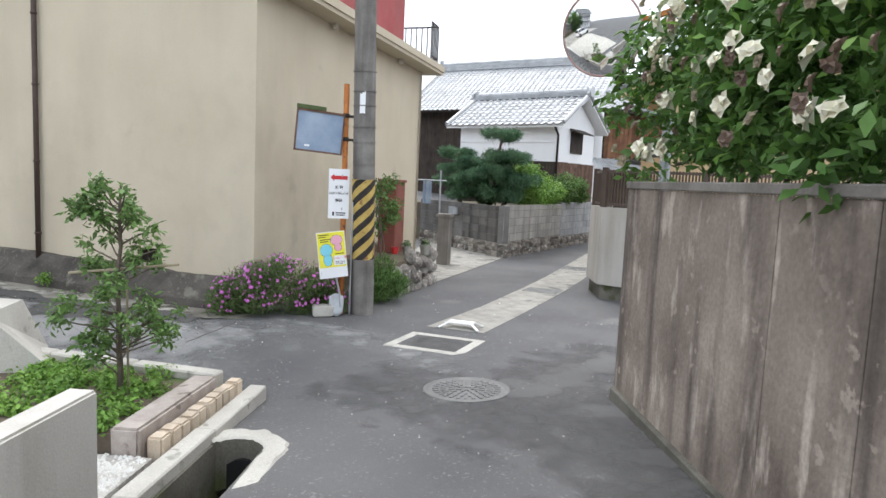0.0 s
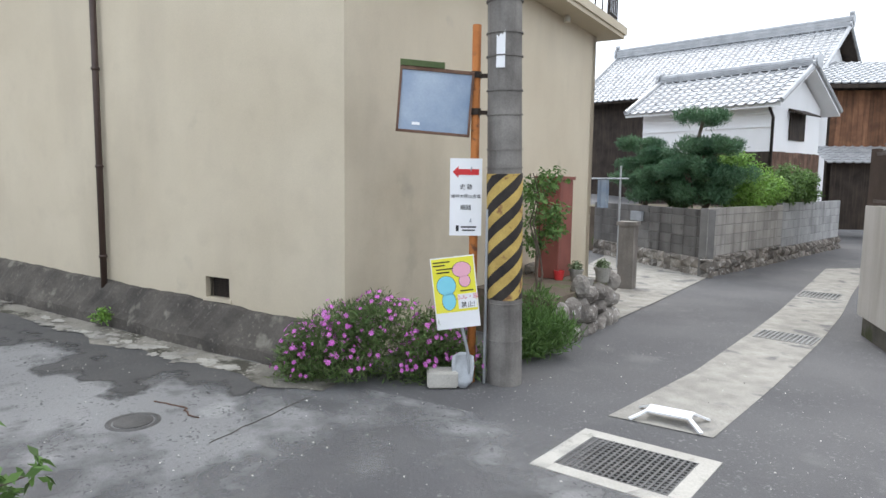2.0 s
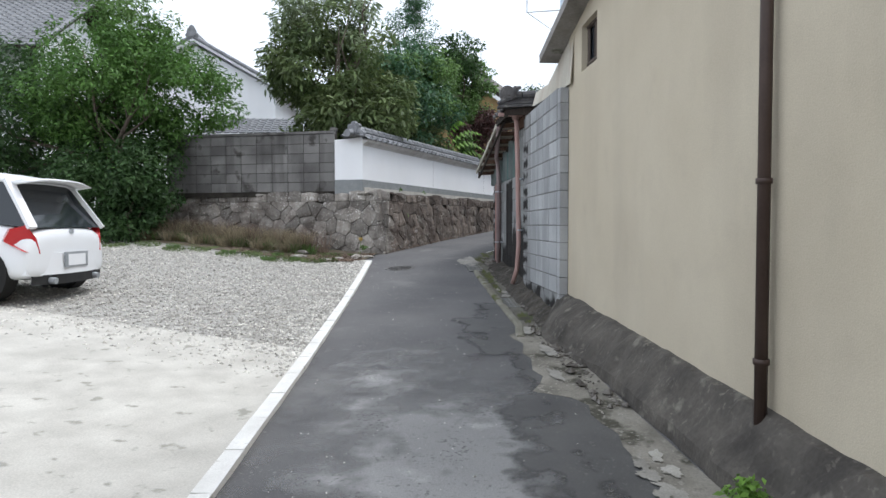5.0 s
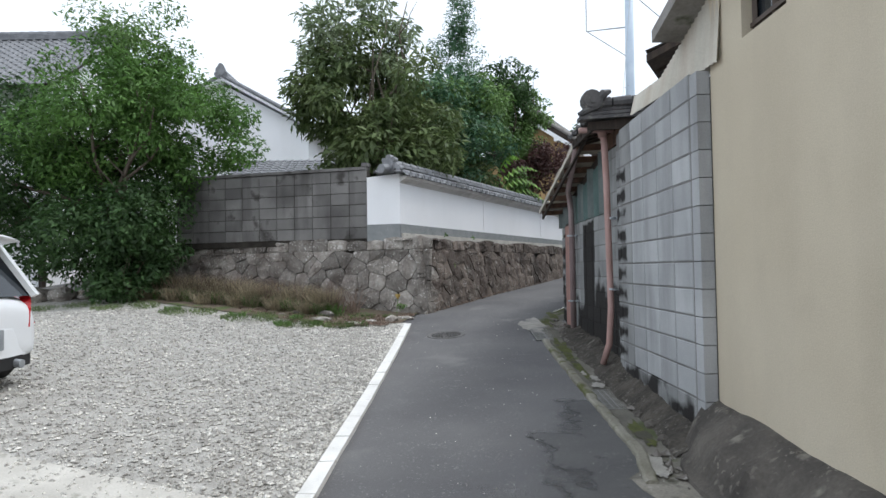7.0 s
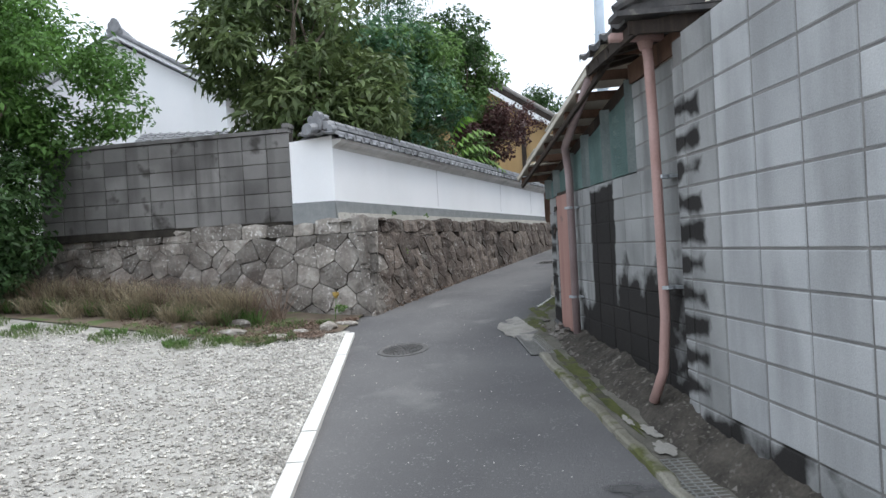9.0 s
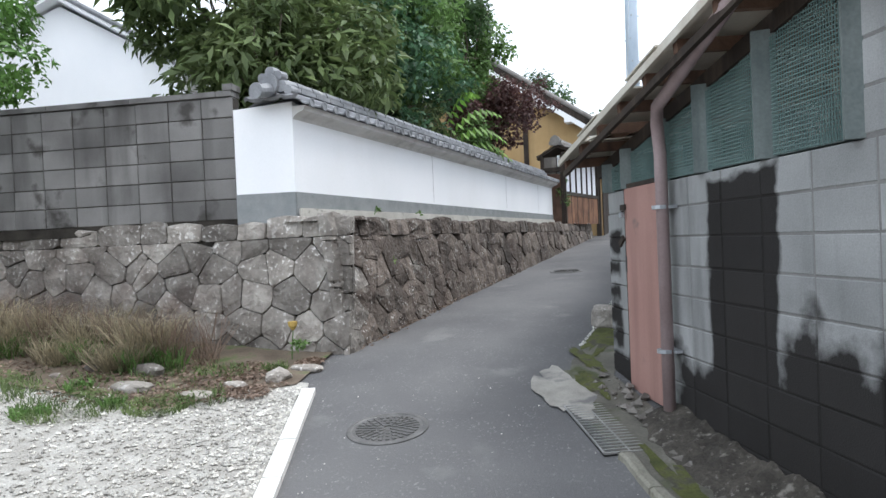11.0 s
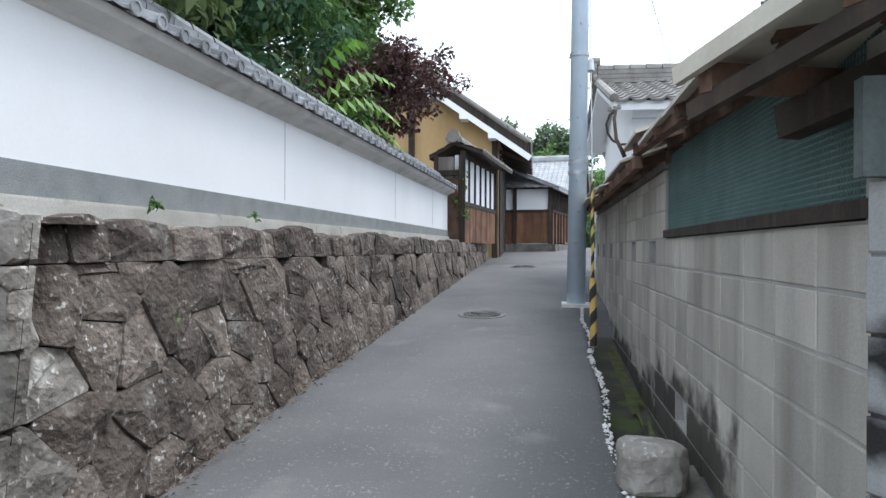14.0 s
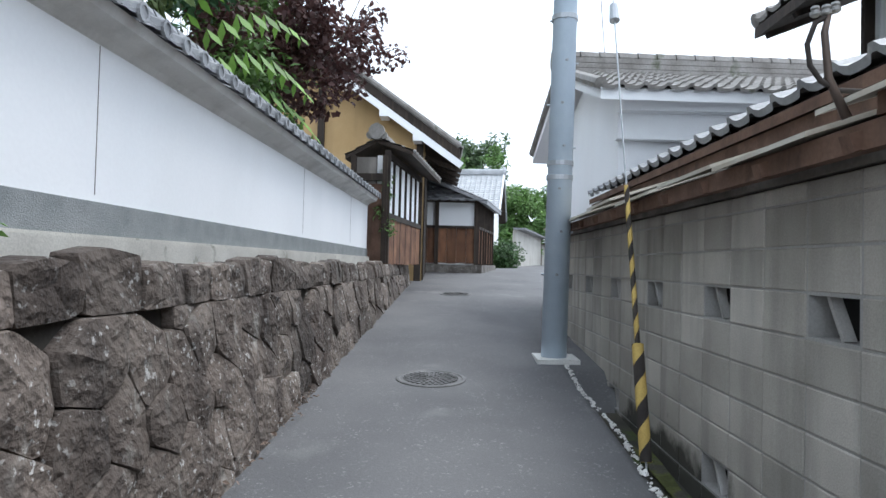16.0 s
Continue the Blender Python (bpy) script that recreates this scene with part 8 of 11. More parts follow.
def build_edge_details():
    # mossy lip of the gutter: long worn lengths of concrete with open cracks between them
    root = thing("gutter_lip", "mossy uneven concrete lip of the roadside gutter", "kerb", at=tuple(W(10, -0.6)), kind="structure")
    s = 6.9
    rnd = random.Random(44)
    while s < 12.0:
        e = min(12.03, s + rnd.uniform(0.45, 1.3))
        bm = bmesh.new()
        rows = []
        n = max(3, int((e - s) / 0.07))
        for i in range(n + 1):
            q = s + (e - s) * i / n
            o = -0.62 - 0.09 * smooth01((7.6 - q) / 0.8) + 0.025 * noise.noise(V(q * 2.2, 3, 0)) + 0.012 * noise.noise(V(q * 9, 8, 0))
            w = 0.10 + 0.025 * noise.noise(V(q * 3.1, 6, 0))
            h = 0.045 + 0.014 * noise.noise(V(q * 5, 1, 0))
            g = G(*W(q, o).xy)
            rows.append([bm.verts.new(W(q, o + k * w, g + z)) for k, z in ((0, -0.04), (0.06, h - 0.012), (0.25, h), (0.8, h - 0.004), (0.97, h - 0.014), (1, -0.04))])
        for r0, r1 in zip(rows, rows[1:]):
            for k in range(5):
                bm.faces.new([r0[k], r0[k + 1], r1[k + 1], r1[k]])
        bm.faces.new(rows[0]), bm.faces.new(rows[-1][::-1])
        part("lip_length", bm, M_LIP, root, smooth=False)
        s = e + 0.012
    # earth and rubble banked against the foot of the walls
    bm = bmesh.new()
    rows = []
    for i in range(91):
        q = 7.35 + 5.2 * i / 90
        face = (-0.10 if 7.57 < q < 9.75 else 0.0) + 0.02
        foot = -0.33 + 0.10 * noise.noise(V(q * 1.8, 2, 5)) + 0.04 * noise.noise(V(q * 7, 2, 5))
        top = 0.15 + 0.06 * noise.noise(V(q * 2.3, 9, 1)) - 0.05 * smooth01((q - 11.2) / 1.0)
        row = []
        for k in range(7):
            f = k / 6
            p = W(q, foot + (face - foot) * f)
            row.append(bm.verts.new(p + V(0, 0, G(p.x, p.y) + 0.012 + top * f ** 0.8 + (0.03 * noise.noise(p * 9) + 0.015 * noise.noise(p * 23)) * (0.3 + f))))
        rows.append(row)
    for r0, r1 in zip(rows, rows[1:]):
        for k in range(6):
            bm.faces.new([r0[k], r0[k + 1], r1[k + 1], r1[k]])
    tagged(part("earth_bank", bm, M_BANK, smooth=False), "dark earth and rubble banked along the wall foot", "soil", kind="structure")
    for i, (s, r, a, b, m) in enumerate(((7.9, -0.42, 0.35, 0.06, M_MOSS), (10.4, -0.44, 0.6, 0.06, M_MOSS), (11.5, -0.42, 0.45, 0.08, M_MOSS), (13.4, -0.32, 0.3, 0.08, M_MOSS), (14.0, -0.15, 0.4, 0.09, M_MOSS))):
        q = W(s, r)
        blot("moss_patch", q.x, q.y, a, b, 0.022, m, "mossy damp patch in the gutter", "moss", 40 + i * 1.7, UT, 0.7)
    for i, (s, r, a, b) in enumerate(((9.45, -0.42, 0.12, 0.06), (9.75, -0.38, 0.12, 0.05), (10.0, -0.45, 0.09, 0.03), (6.2, -0.5, 0.2, 0.08), (5.4, -0.62, 0.16, 0.06), (7.2, -0.55, 0.2, 0.08))):
        q = W(s, r)
        blot("broken_slab", q.x, q.y, a, b, 0.03, M_STRIP, "broken pale piece of the gutter slab", "concrete piece", 70 + i * 2.1, UT, 0.6)
    q = W(13.3, -0.58)
    blot("broken_apron", q.x, q.y, 0.55, 0.20, 0.02, M_STRIP, "broken pale concrete apron at the drain", "concrete piece", 90.0, UT, 0.38)
    blot("lane_moss", -20.4, -2.25, 0.9, 0.12, 0.012, M_MOSS, "yellow-green moss along the ditch", "moss", 95.0, 0.0, 0.8)
    blot("lane_moss", -23.9, -2.13, 1.5, 0.06, -0.235, M_MOSS, "yellow-green moss along the ditch", "moss", 97.0, 0.0, 0.8)

    def at_foot(rnd):
        s = rnd.uniform(4.5, 13.6)
        return tuple(W(s, rnd.uniform(-0.32, -0.05) if s > 7.4 else rnd.uniform(-0.5, -0.3)).xy)

    scatter_stones("rubble", "small rubble and crumbs along the wall foot", at_foot, 420, 0.012, 0.06, M_STONE, 45, 0.3)

    def at_edge(rnd):
        x = rnd.uniform(-27.0, -19.8)
        return (x, -2.44 + 0.02 * math.sin(x * 3) + rnd.uniform(-0.02, 0.02))

    scatter_stones("edge_crumbs", "white crumbled edge of the asphalt by the ditch", at_edge, 520, 0.008, 0.022, M_KERB, 46, 0.5)

    def weeds(x, y, z, r, n, label, m="mid"):
        ob = leaf_cloud("wall_weed", None, [(x, y, z, r, r, r * 0.8)], n, 0.045, M_LEAF[m], seed=int(abs(x * 100)), shape=(1, 0.45), shell=0.2, droop=-0.3)
        tagged(ob, label, "weed")

    w = W(2.82, -0.33)
    weeds(w.x, w.y, G(w.x, w.y) + 0.14, 0.10, 160, "small green weed growing from the gutter", "bright")
    w = W(6.0, -0.4)
    weeds(-21.1, -5.30, 2.225, 0.04, 45, "small green weed on top of the stone wall", "mid")
    weeds(-22.4, -5.25, 2.215, 0.032, 35, "small green weed on top of the stone wall", "mid")
    weeds(-20.7, -4.93, 1.55, 0.045, 60, "tuft of weed in a wall joint", "bright")
    weeds(-18.95, -5.15, 0.78, 0.09, 110, "leafy weed at the foot of the stone wall", "mid")
    f = thing("yellow_flower", "single orange-yellow flower at the stone wall's foot", "flower", at=(-18.95, -5.25, 0.6))
    bm = bmesh.new()
    tube(bm, [(-18.95, -5.25, 0.6), (-18.95, -5.22, 0.92)], 0.006, 6)
    part("stem", bm, M_LEAF["mid"], f)
    bm = bmesh.new()
    lathe(bm, (-18.95, -5.22, 0.92), [(0.012, 0), (0.045, 0.05), (0.05, 0.09), (0.03, 0.07), (0.01, 0.05)], 8)
    part("petals", bm, M_YELLOW, f)
    # ferns on the old gatehouse end
    v = thing("wall_fern", "fern and ivy hanging at the gatehouse corner", "fern", at=(-31.5, -4.85, 2.6))
    leaf_cloud("foliage", v, [(-31.5, -4.8, 2.75, 0.14, 0.14, 0.2), (-31.45, -4.9, 3.0, 0.1, 0.1, 0.15), (-31.5, -4.8, 3.5, 0.1, 0.12, 0.3)], 420, 0.08, M_LEAF["mid"], seed=401)
    cable = thing("overhead_cable", "thin black overhead cables crossing the lane", "cable", at=(-27, -2.4, 9))
    bm = bmesh.new()
    for dz, end in ((0.0, V(-60, 6, 9.2)), (0.35, V(8, 3.5, 9.0))):
        a = V(-26.9, -2.45, 9.3 + dz)
        tube(bm, [a.lerp(end, k / 12) - V(0, 0, 0.9 * math.sin(math.pi * k / 12)) for k in range(13)], 0.011, 5)
    part("wire", bm, M_BLACK, cable)


build_edge_details()

# ---- side lane: walls, garden and houses ----
def build_low_wall():
    root = thing("low_garden_wall", "grey rendered garden wall topped by a brown slatted fence", "garden wall", at=(-4.6, 9.3, -0.2))
    pts = [(-5.95, 11.2), (-5.55, 9.95), (-4.95, 9.22), (-4.32, 9.30), (-3.47, 9.46), (1.5, 10.4)]
    for (a, b) in zip(pts, pts[1:]):
        bm = bmesh.new()
        wall_panel(bm, a, b, -0.02, 1.20, 0.15)
        part("wall", bm, M_LOWWALL, root)
        bm = bmesh.new()
        d = unit(a, b)
        o = V(d.y, -d.x, 0) * 0.02
        wall_panel(bm, ((a[0] + o.x * -3), (a[1] + o.y * -3)), ((b[0] + o.x * -3), (b[1] + o.y * -3)), -0.45, -0.02, 0.15)
        part("plinth", bm, M_GUTTER, root, "dark mossy recessed footing")
        ln = (V(*b, 0) - V(*a, 0)).length
        n = V(-d.y, d.x, 0) * 0.07
        bm = bmesh.new()
        for z in (1.25, 1.76):
            beam(bm, V(*a, z) + n, V(*b, z) + n, 0.03, 0.04)
        part("rail", bm, M_FENCE, root)
        k, step = 0.03, 0.046
        while k < ln:
            bm = bmesh.new()
            beam(bm, V(*a, 1.21) + d * k + n, V(*a, 1.79) + d * k + n, 0.03, 0.018)
            part("slat", bm, M_FENCE, root)
            k += step
        bm = bmesh.new()
        beam(bm, V(*a, 1.2) + n, V(*a, 1.82) + n, 0.08, 0.08)
        part("post", bm, M_FENCE, root)
    # solid dark plate in place of the shaded holes
    bm = bmesh.new()
    slab(bm, V(-3.02, 9.52, 0.46), V(0.36, 0.07, 0), V(-0.01, 0.05, 0), V(0, 0, 0.14))
    part("vent_block", bm, M_DARK, root, "dark plate painted as the shaded holes of a vent block")
    bm = bmesh.new()
    for k in range(3):
        c = V(-2.96 + 0.12 * k, 9.525 + 0.024 * k, 0.46)
        tube(bm, [c + V(0.055 * math.cos(t) + 0.02, 0, 0.06 * math.sin(t) + 0.02) for t in np.linspace(0, math.pi, 8)], 0.012, 6)
    part("vent_tracery", bm, M_LOWWALL, root)


build_low_wall()


def build_tan_house():
    root = thing("tan_house", "tan stucco house with a deep grey gable roof", "house", at=(-4, 13.5, 0))
    o, ax, ay = gable_house(root, (1.2, 14.75), (-0.19, 0.98), 7.0, 7.0, -0.3, 3.75, 5.35, M_TANHOUSE, M_TILE, over=0.95, gover=0.75, th=0.2, verge_m=M_TANHOUSE)
    # rain pipes and small roof over the window
    c3 = o + ay * 7.0
    bm = bmesh.new()
    tube(bm, [c3 + ay * 0.9 - ax * 0.7 + V(0, 0, 3.25), c3 + ay * 0.12 - ax * 0.12 + V(0, 0, 3.0), c3 + ay * 0.06 - ax * 0.06 + V(0, 0, 2.8), c3 + ay * 0.06 - ax * 0.06 + V(0, 0, -0.2)], 0.045, 10)
    part("downpipe", bm, M_STEEL, root, "grey downpipe", smooth=True)
    bm = bmesh.new()
    w = c3 - ay * 1.1 - ax * 0.05
    slab(bm, w - ax * 0.55 + V(0, 0, 2.85), -ay * 2.0, ax * 0.6, V(0, 0, 0.08))
    part("window_hood", bm, M_TILE, root, "small tiled window hood")
    bm = bmesh.new()
    tube(bm, [w - ax * 0.5 + V(0, 0, 2.82), w - ax * 0.15 - ay * 0.05 + V(0, 0, 2.6), w - ax * 0.05 - ay * 0.1 + V(0, 0, 2.3), w - ax * 0.03 + ay * 1.0 + V(0, 0, 2.05)], 0.035, 8)
    part("hood_pipe", bm, M_FENCE, root, smooth=True)
    bm = bmesh.new()
    cbox(bm, c3 - ay * 1.2 - ax * 0.06 + V(0, 0, 3.75), (0.16, 0.1, 0.1))
    part("gable_lamp", bm, M_BLACK, root)
    # side roof lower down behind
    bm = bmesh.new()
    e0, e1 = c3 + ay * 1.6 + ax * 2.2 + V(0, 0, 2.15), c3 + ay * 1.6 + ax * 6 + V(0, 0, 2.15)
    tiles(bm, e0, e1, e0 - ay * 1.7 + V(0, 0, 0.75), e1 - ay * 1.7 + V(0, 0, 0.75))
    part("side_roof", bm, M_TILE, root)
    bm = bmesh.new()
    wall_panel(bm, (c3 + ay * 1.2 + ax * 2.4).xy, (c3 + ax * 2.4).xy, -0.3, 2.3, -0.15)
    part("side_wall", bm, M_TANHOUSE, root)


build_tan_house()
R0, R1, R2, RL = V(-9.3, 12.55, 0), V(-10.1, 16.4, 0), V(-11.1, 21.0, 0), V(-13.4, 13.9, 0)


def build_garden_wall():
    root = thing("garden_retaining_wall", "grey block garden wall on a rough stone base", "garden wall", at=tuple(R0), kind="structure")
    for (a, b, z0, z1, m) in ((RL, R0, 0.05, 0.95, M_BLOCK_OLD), (R0, R1, 0.08, 0.98, M_BLOCK_D), (R1, R2, 0.02, 1.02, M_BLOCK)):
        d = (b - a).normalized()
        out = V(d.y, -d.x, 0)
        ln = (b - a).length
        bm = bmesh.new()
        slab(bm, a - out * 0.15 + V(0, 0, -0.4), d * ln, out * 0.138, V(0, 0, z1 + 0.39))
        part("wall_core", bm, M_MORTAR, root)
        lay_blocks(root, a, d, z0, 0.0, ln, z1, m, 0.4, 0.19 if m is not M_BLOCK else 0.2, 0.5 if m is M_BLOCK else 0.0)
        rnd = random.Random(int(abs(a.x) * 10))
        s = 0.0
        while s < ln:
            w = rnd.uniform(0.18, 0.34)
            row = 0
            z = -0.38
            while z < z0 - 0.02:
                h = min(rnd.uniform(0.15, 0.24), z0 - z)
                bm = bmesh.new()
                j = rnd.uniform(0.03, 0.1)
                p = a + d * s + V(0, 0, z)
                hexa(bm, [p, p + d * w, p + d * w - out * 0.1, p - out * 0.1, p + V(0, 0, h), p + d * w + V(0, 0, h), p + d * w - out * 0.1 + V(0, 0, h), p - out * 0.1 + V(0, 0, h)])
                q = p + d * w / 2 + out * j + V(0, 0, h / 2)
                v = bm.verts.new(q)
                front = [bm.verts[i] for i in range(0)]
                bm.verts.ensure_lookup_table()
                for i0, i1 in ((0, 1), (1, 5), (5, 4), (4, 0)):
                    bm.faces.new([bm.verts[i0], bm.verts[i1], v])
                part("stone", bm, M_STONE, root)
                z += h + 0.008
            s += w + 0.01
    bm = bmesh.new()
    prism(bm, [tuple((RL + V(0, 0.15, 0)).xy), tuple((R0 + V(-0.15, 0.15, 0)).xy), tuple((R1 + V(-0.15, 0, 0)).xy), tuple((R2 + V(-0.15, 0, 0)).xy), (-14.5, 21), (-15, 14.6)], -0.3, 0.82)
    part("garden_soil", bm, M_SOIL, root)
    bm = bmesh.new()
    q = RL.lerp(R0, 0.42)
    dd = (R0 - RL).normalized()
    slab(bm, q + V(dd.y, -dd.x, 0) * 0.03 + V(0, 0, 0.62), dd * 0.42, V(dd.y, -dd.x, 0) * 0.06, V(0, 0, 0.2))
    part("mailbox", bm, M_STEEL, root, "small grey metal letter box on the wall")


build_garden_wall()


def niwaki(base, pads, label, seed):
    """A cloud-pruned pine: a bent trunk, branches to flat pads of needles."""
    rnd = random.Random(seed)
    root = thing("cloud_pine", label, "pine tree", at=base, group="garden pines")
    b = Vector(base)
    top = Vector(pads[0][:3])
    bm = bmesh.new()
    spine = limb(bm, b - V(0, 0, 0.1), top, 0.08, 0.03, rnd, 0.25, 7)
    for p in pads[1:]:
        s = min(spine[1:], key=lambda v: (v - V(p[0], p[1], p[2] - 0.15)).length)
        limb(bm, s, (p[0], p[1], p[2] - 0.03), 0.035, 0.012, rnd, 0.2, 4)
    part("trunk", bm, M_BARK, root, smooth=True)
    for i, p in enumerate(pads):
        blobs = blobs_in(rnd, p[:3], (p[3], p[3], p[4] * 0.5), 12, p[3] * 0.36)
        blobs = [(x, y, z, r, r, p[4] * 0.55) for x, y, z, r, _, _ in blobs]
        leaf_cloud("needle_pad", root, blobs, int(5200 * p[3] * p[3] / 0.25) + 700, 0.085, M_LEAF["pine"], seed=seed * 20 + i, shape=(1, 0.14), droop=-0.8, flat=1.0)


niwaki((-10.35, 13.75, 0.8), [(-10.25, 13.6, 2.72, 0.48, 0.2), (-10.5, 13.6, 2.15, 0.5, 0.22), (-9.95, 13.65, 2.15, 0.5, 0.22), (-10.3, 13.3, 1.75, 0.55, 0.25), (-9.75, 13.6, 1.6, 0.5, 0.25), (-10.7, 13.7, 1.65, 0.5, 0.25), (-10.2, 13.4, 1.25, 0.6, 0.3)], "cloud-pruned pine rising above the garden wall", 71)
niwaki((-12.0, 14.1, 0.8), [(-12.3, 14.2, 2.3, 0.5, 0.2), (-11.7, 13.95, 2.0, 0.5, 0.22), (-12.5, 14.4, 1.85, 0.45, 0.22), (-11.3, 13.8, 1.6, 0.5, 0.25), (-12.1, 14.0, 1.5, 0.5, 0.25), (-11.6, 13.75, 1.2, 0.5, 0.25)], "cloud-pruned pine with layered needle pads", 72)


def hedge(base, r, label, seed, m="bright", n=6000):
    rnd = random.Random(seed)
    root = thing("garden_shrub", label, "shrub", at=base)
    bm = bmesh.new()
    limb(bm, Vector(base) - V(0, 0, 0.1), Vector(base) + V(0, 0, r[2]), 0.05, 0.02, rnd)
    part("stem", bm, M_BARK, root)
    leaf_cloud("foliage", root, blobs_in(rnd, (base[0], base[1], base[2] + r[2] * 0.9), (r[0] * 0.75, r[1] * 0.75, r[2] * 0.7), 22, min(r) * 0.5), n, 0.075, M_LEAF[m], seed=seed)


hedge((-10.1, 14.7, 0.8), (0.6, 0.6, 0.75), "bright green loose shrub beside the pine", 81)
hedge((-10.25, 15.8, 0.8), (0.55, 0.6, 0.55), "bright green clipped shrub above the block wall", 82)
hedge((-10.5, 16.9, 0.8), (0.5, 0.6, 0.6), "deep green clipped shrub above the block wall", 83, "mid")
hedge((-10.6, 17.9, 0.8), (0.4, 0.5, 0.65), "tall dark green hedge end", 84, "mid", 4500)
hedge((-11.2, 14.3, 0.8), (0.5, 0.5, 0.45), "dark green low shrub under the pines", 85, "deep", 4500)


def build_side_kura():
    root = thing("white_kura", "white plastered storehouse with a pale tiled roof above the garden", "house", at=(-14, 20, 0))
    o, ax, ay = gable_house(root, (-15.88, 18.47), (0.995, 0.1), 3.95, 3.0, 0.0, 3.62, 4.52, M_PLASTER, M_TILE_FAR, over=0.4, gover=0.38, th=0.2, ridge_h=0.2, verge_m=M_PLASTER, thick=0.1)
    g = o + ax * 3.95
    # dark board skirt
    plank_wall(root, (o - ay * 0.01).xy, (g - ay * 0.01).xy, 0.0, 2.3, M_WOOD, 0.3, 0.04)
    plank_wall(root, (g + ax * 0.01).xy, (g + ax * 0.01 + ay * 3.0).xy, 0.0, 2.3, M_OLDWOOD, 0.2, 0.04)
    bm = bmesh.new()
    for z in (2.95, 3.3, 3.5):
        slab(bm, o - ay * 0.03 + V(0, 0, z), ax * 3.95, ay * 0.035, V(0, 0, 0.035))
    part("moulding", bm, M_PLASTER, root)
    bm = bmesh.new()
    slab(bm, g + ay * 1.0 + ax * 0.01 + V(0, 0, 2.65), ay * 0.95, ax * 0.03, V(0, 0, 0.75))
    part("window", bm, M_WOOD, root, "dark barred window")
    bm = bmesh.new()
    hexa(bm, [g + ay * 0.9 + ax * 0.01 + V(0, 0, 3.42), g + ay * 2.05 + ax * 0.01 + V(0, 0, 3.42), g + ay * 2.05 + ax * 0.4 + V(0, 0, 3.3), g + ay * 0.9 + ax * 0.4 + V(0, 0, 3.3),
              g + ay * 0.9 + ax * 0.01 + V(0, 0, 3.5), g + ay * 2.05 + ax * 0.01 + V(0, 0, 3.5), g + ay * 2.05 + ax * 0.4 + V(0, 0, 3.34), g + ay * 0.9 + ax * 0.4 + V(0, 0, 3.34)])
    part("window_hood", bm, M_WOOD, root)
    bm = bmesh.new()
    tube(bm, [g - ay * 0.4 + ax * 0.1 + V(0, 0, 3.42), g - ay * 0.05 + ax * 0.05 + V(0, 0, 3.2), g - ay * 0.05 + ax * 0.05 + V(0, 0, 0.5)], 0.04, 8)
    part("downpipe", bm, M_BLACK, root, smooth=True)


build_side_kura()


def build_side_farmhouse():
    root = thing("big_farmhouse", "large farmhouse with a broad pale tiled roof and dark eaves", "house", at=(-18, 27, 0))
    gable_house(root, (-23.6, 24.1), (0.977, 0.213), 8.9, 6.0, 0.0, 5.3, 7.3, M_WOOD, M_TILE_FAR, over=0.8, gover=0.5, th=0.2, gable_m=M_PLASTER, ridge_h=0.42)
    wing = thing("board_wing", "red-brown boarded wing with low tiled roofs", "house", at=(-13, 25, 0))
    a, b = V(-13.7, 25.3, 0), V(-12.0, 27.2, 0)
    bm = bmesh.new()
    wall_panel(bm, a.xy, b.xy, 0.0, 4.9, 0.2)
    part("wall", bm, M_WOOD, wing)
    d = (b - a).normalized()
    out = V(d.y, -d.x, 0)
    plank_wall(wing, (a + out * 0.01).xy, (b + out * 0.01).xy, 2.7, 4.6, M_BOARD, 0.17, 0.03)
    bm = bmesh.new()
    e0, e1 = a + out * 0.8 - d * 0.8 + V(0, 0, 4.75), b + out * 0.8 + d * 0.6 + V(0, 0, 4.75)
    tiles(bm, e0, e1, e0 - out * 2.6 + V(0, 0, 1.1), e1 - out * 2.6 + V(0, 0, 1.1))
    f0, f1 = a + out * 1.5 - d * 0.6 + V(0, 0, 2.15), b + out * 1.5 + d * 0.2 + V(0, 0, 2.15)
    tiles(bm, f0, f1, f0 - out * 1.5 + V(0, 0, 0.6), f1 - out * 1.5 + V(0, 0, 0.6))
    tagged(part("roof_tiles", bm, M_TILE_FAR, wing), kind="stuff")
    bm = bmesh.new()
    hexa(bm, [e0 - V(0, 0, 0.15), e1 - V(0, 0, 0.15), e1 - out * 2.6 + V(0, 0, 0.95), e0 - out * 2.6 + V(0, 0, 0.95), e0 - V(0, 0, 0.03), e1 - V(0, 0, 0.03), e1 - out * 2.6 + V(0, 0, 1.07), e0 - out * 2.6 + V(0, 0, 1.07)])
    part("roof_deck", bm, M_WOOD, wing)
    bm = bmesh.new()
    wall_panel(bm, (a + out * 1.2 - d * 0.3).xy, (b + out * 1.2).xy, 0.0, 2.2, 0.1)
    part("lower_wall", bm, M_WOOD, wing)


build_side_farmhouse()
far_wood("far_woods", "green trees beyond the side lane's houses", [(-8, 30, 3.0, 1.6), (-7, 33, 3.2, 1.8), (-5, 36, 3.5, 2.0)], 63, 0.25, 5000, "mid")

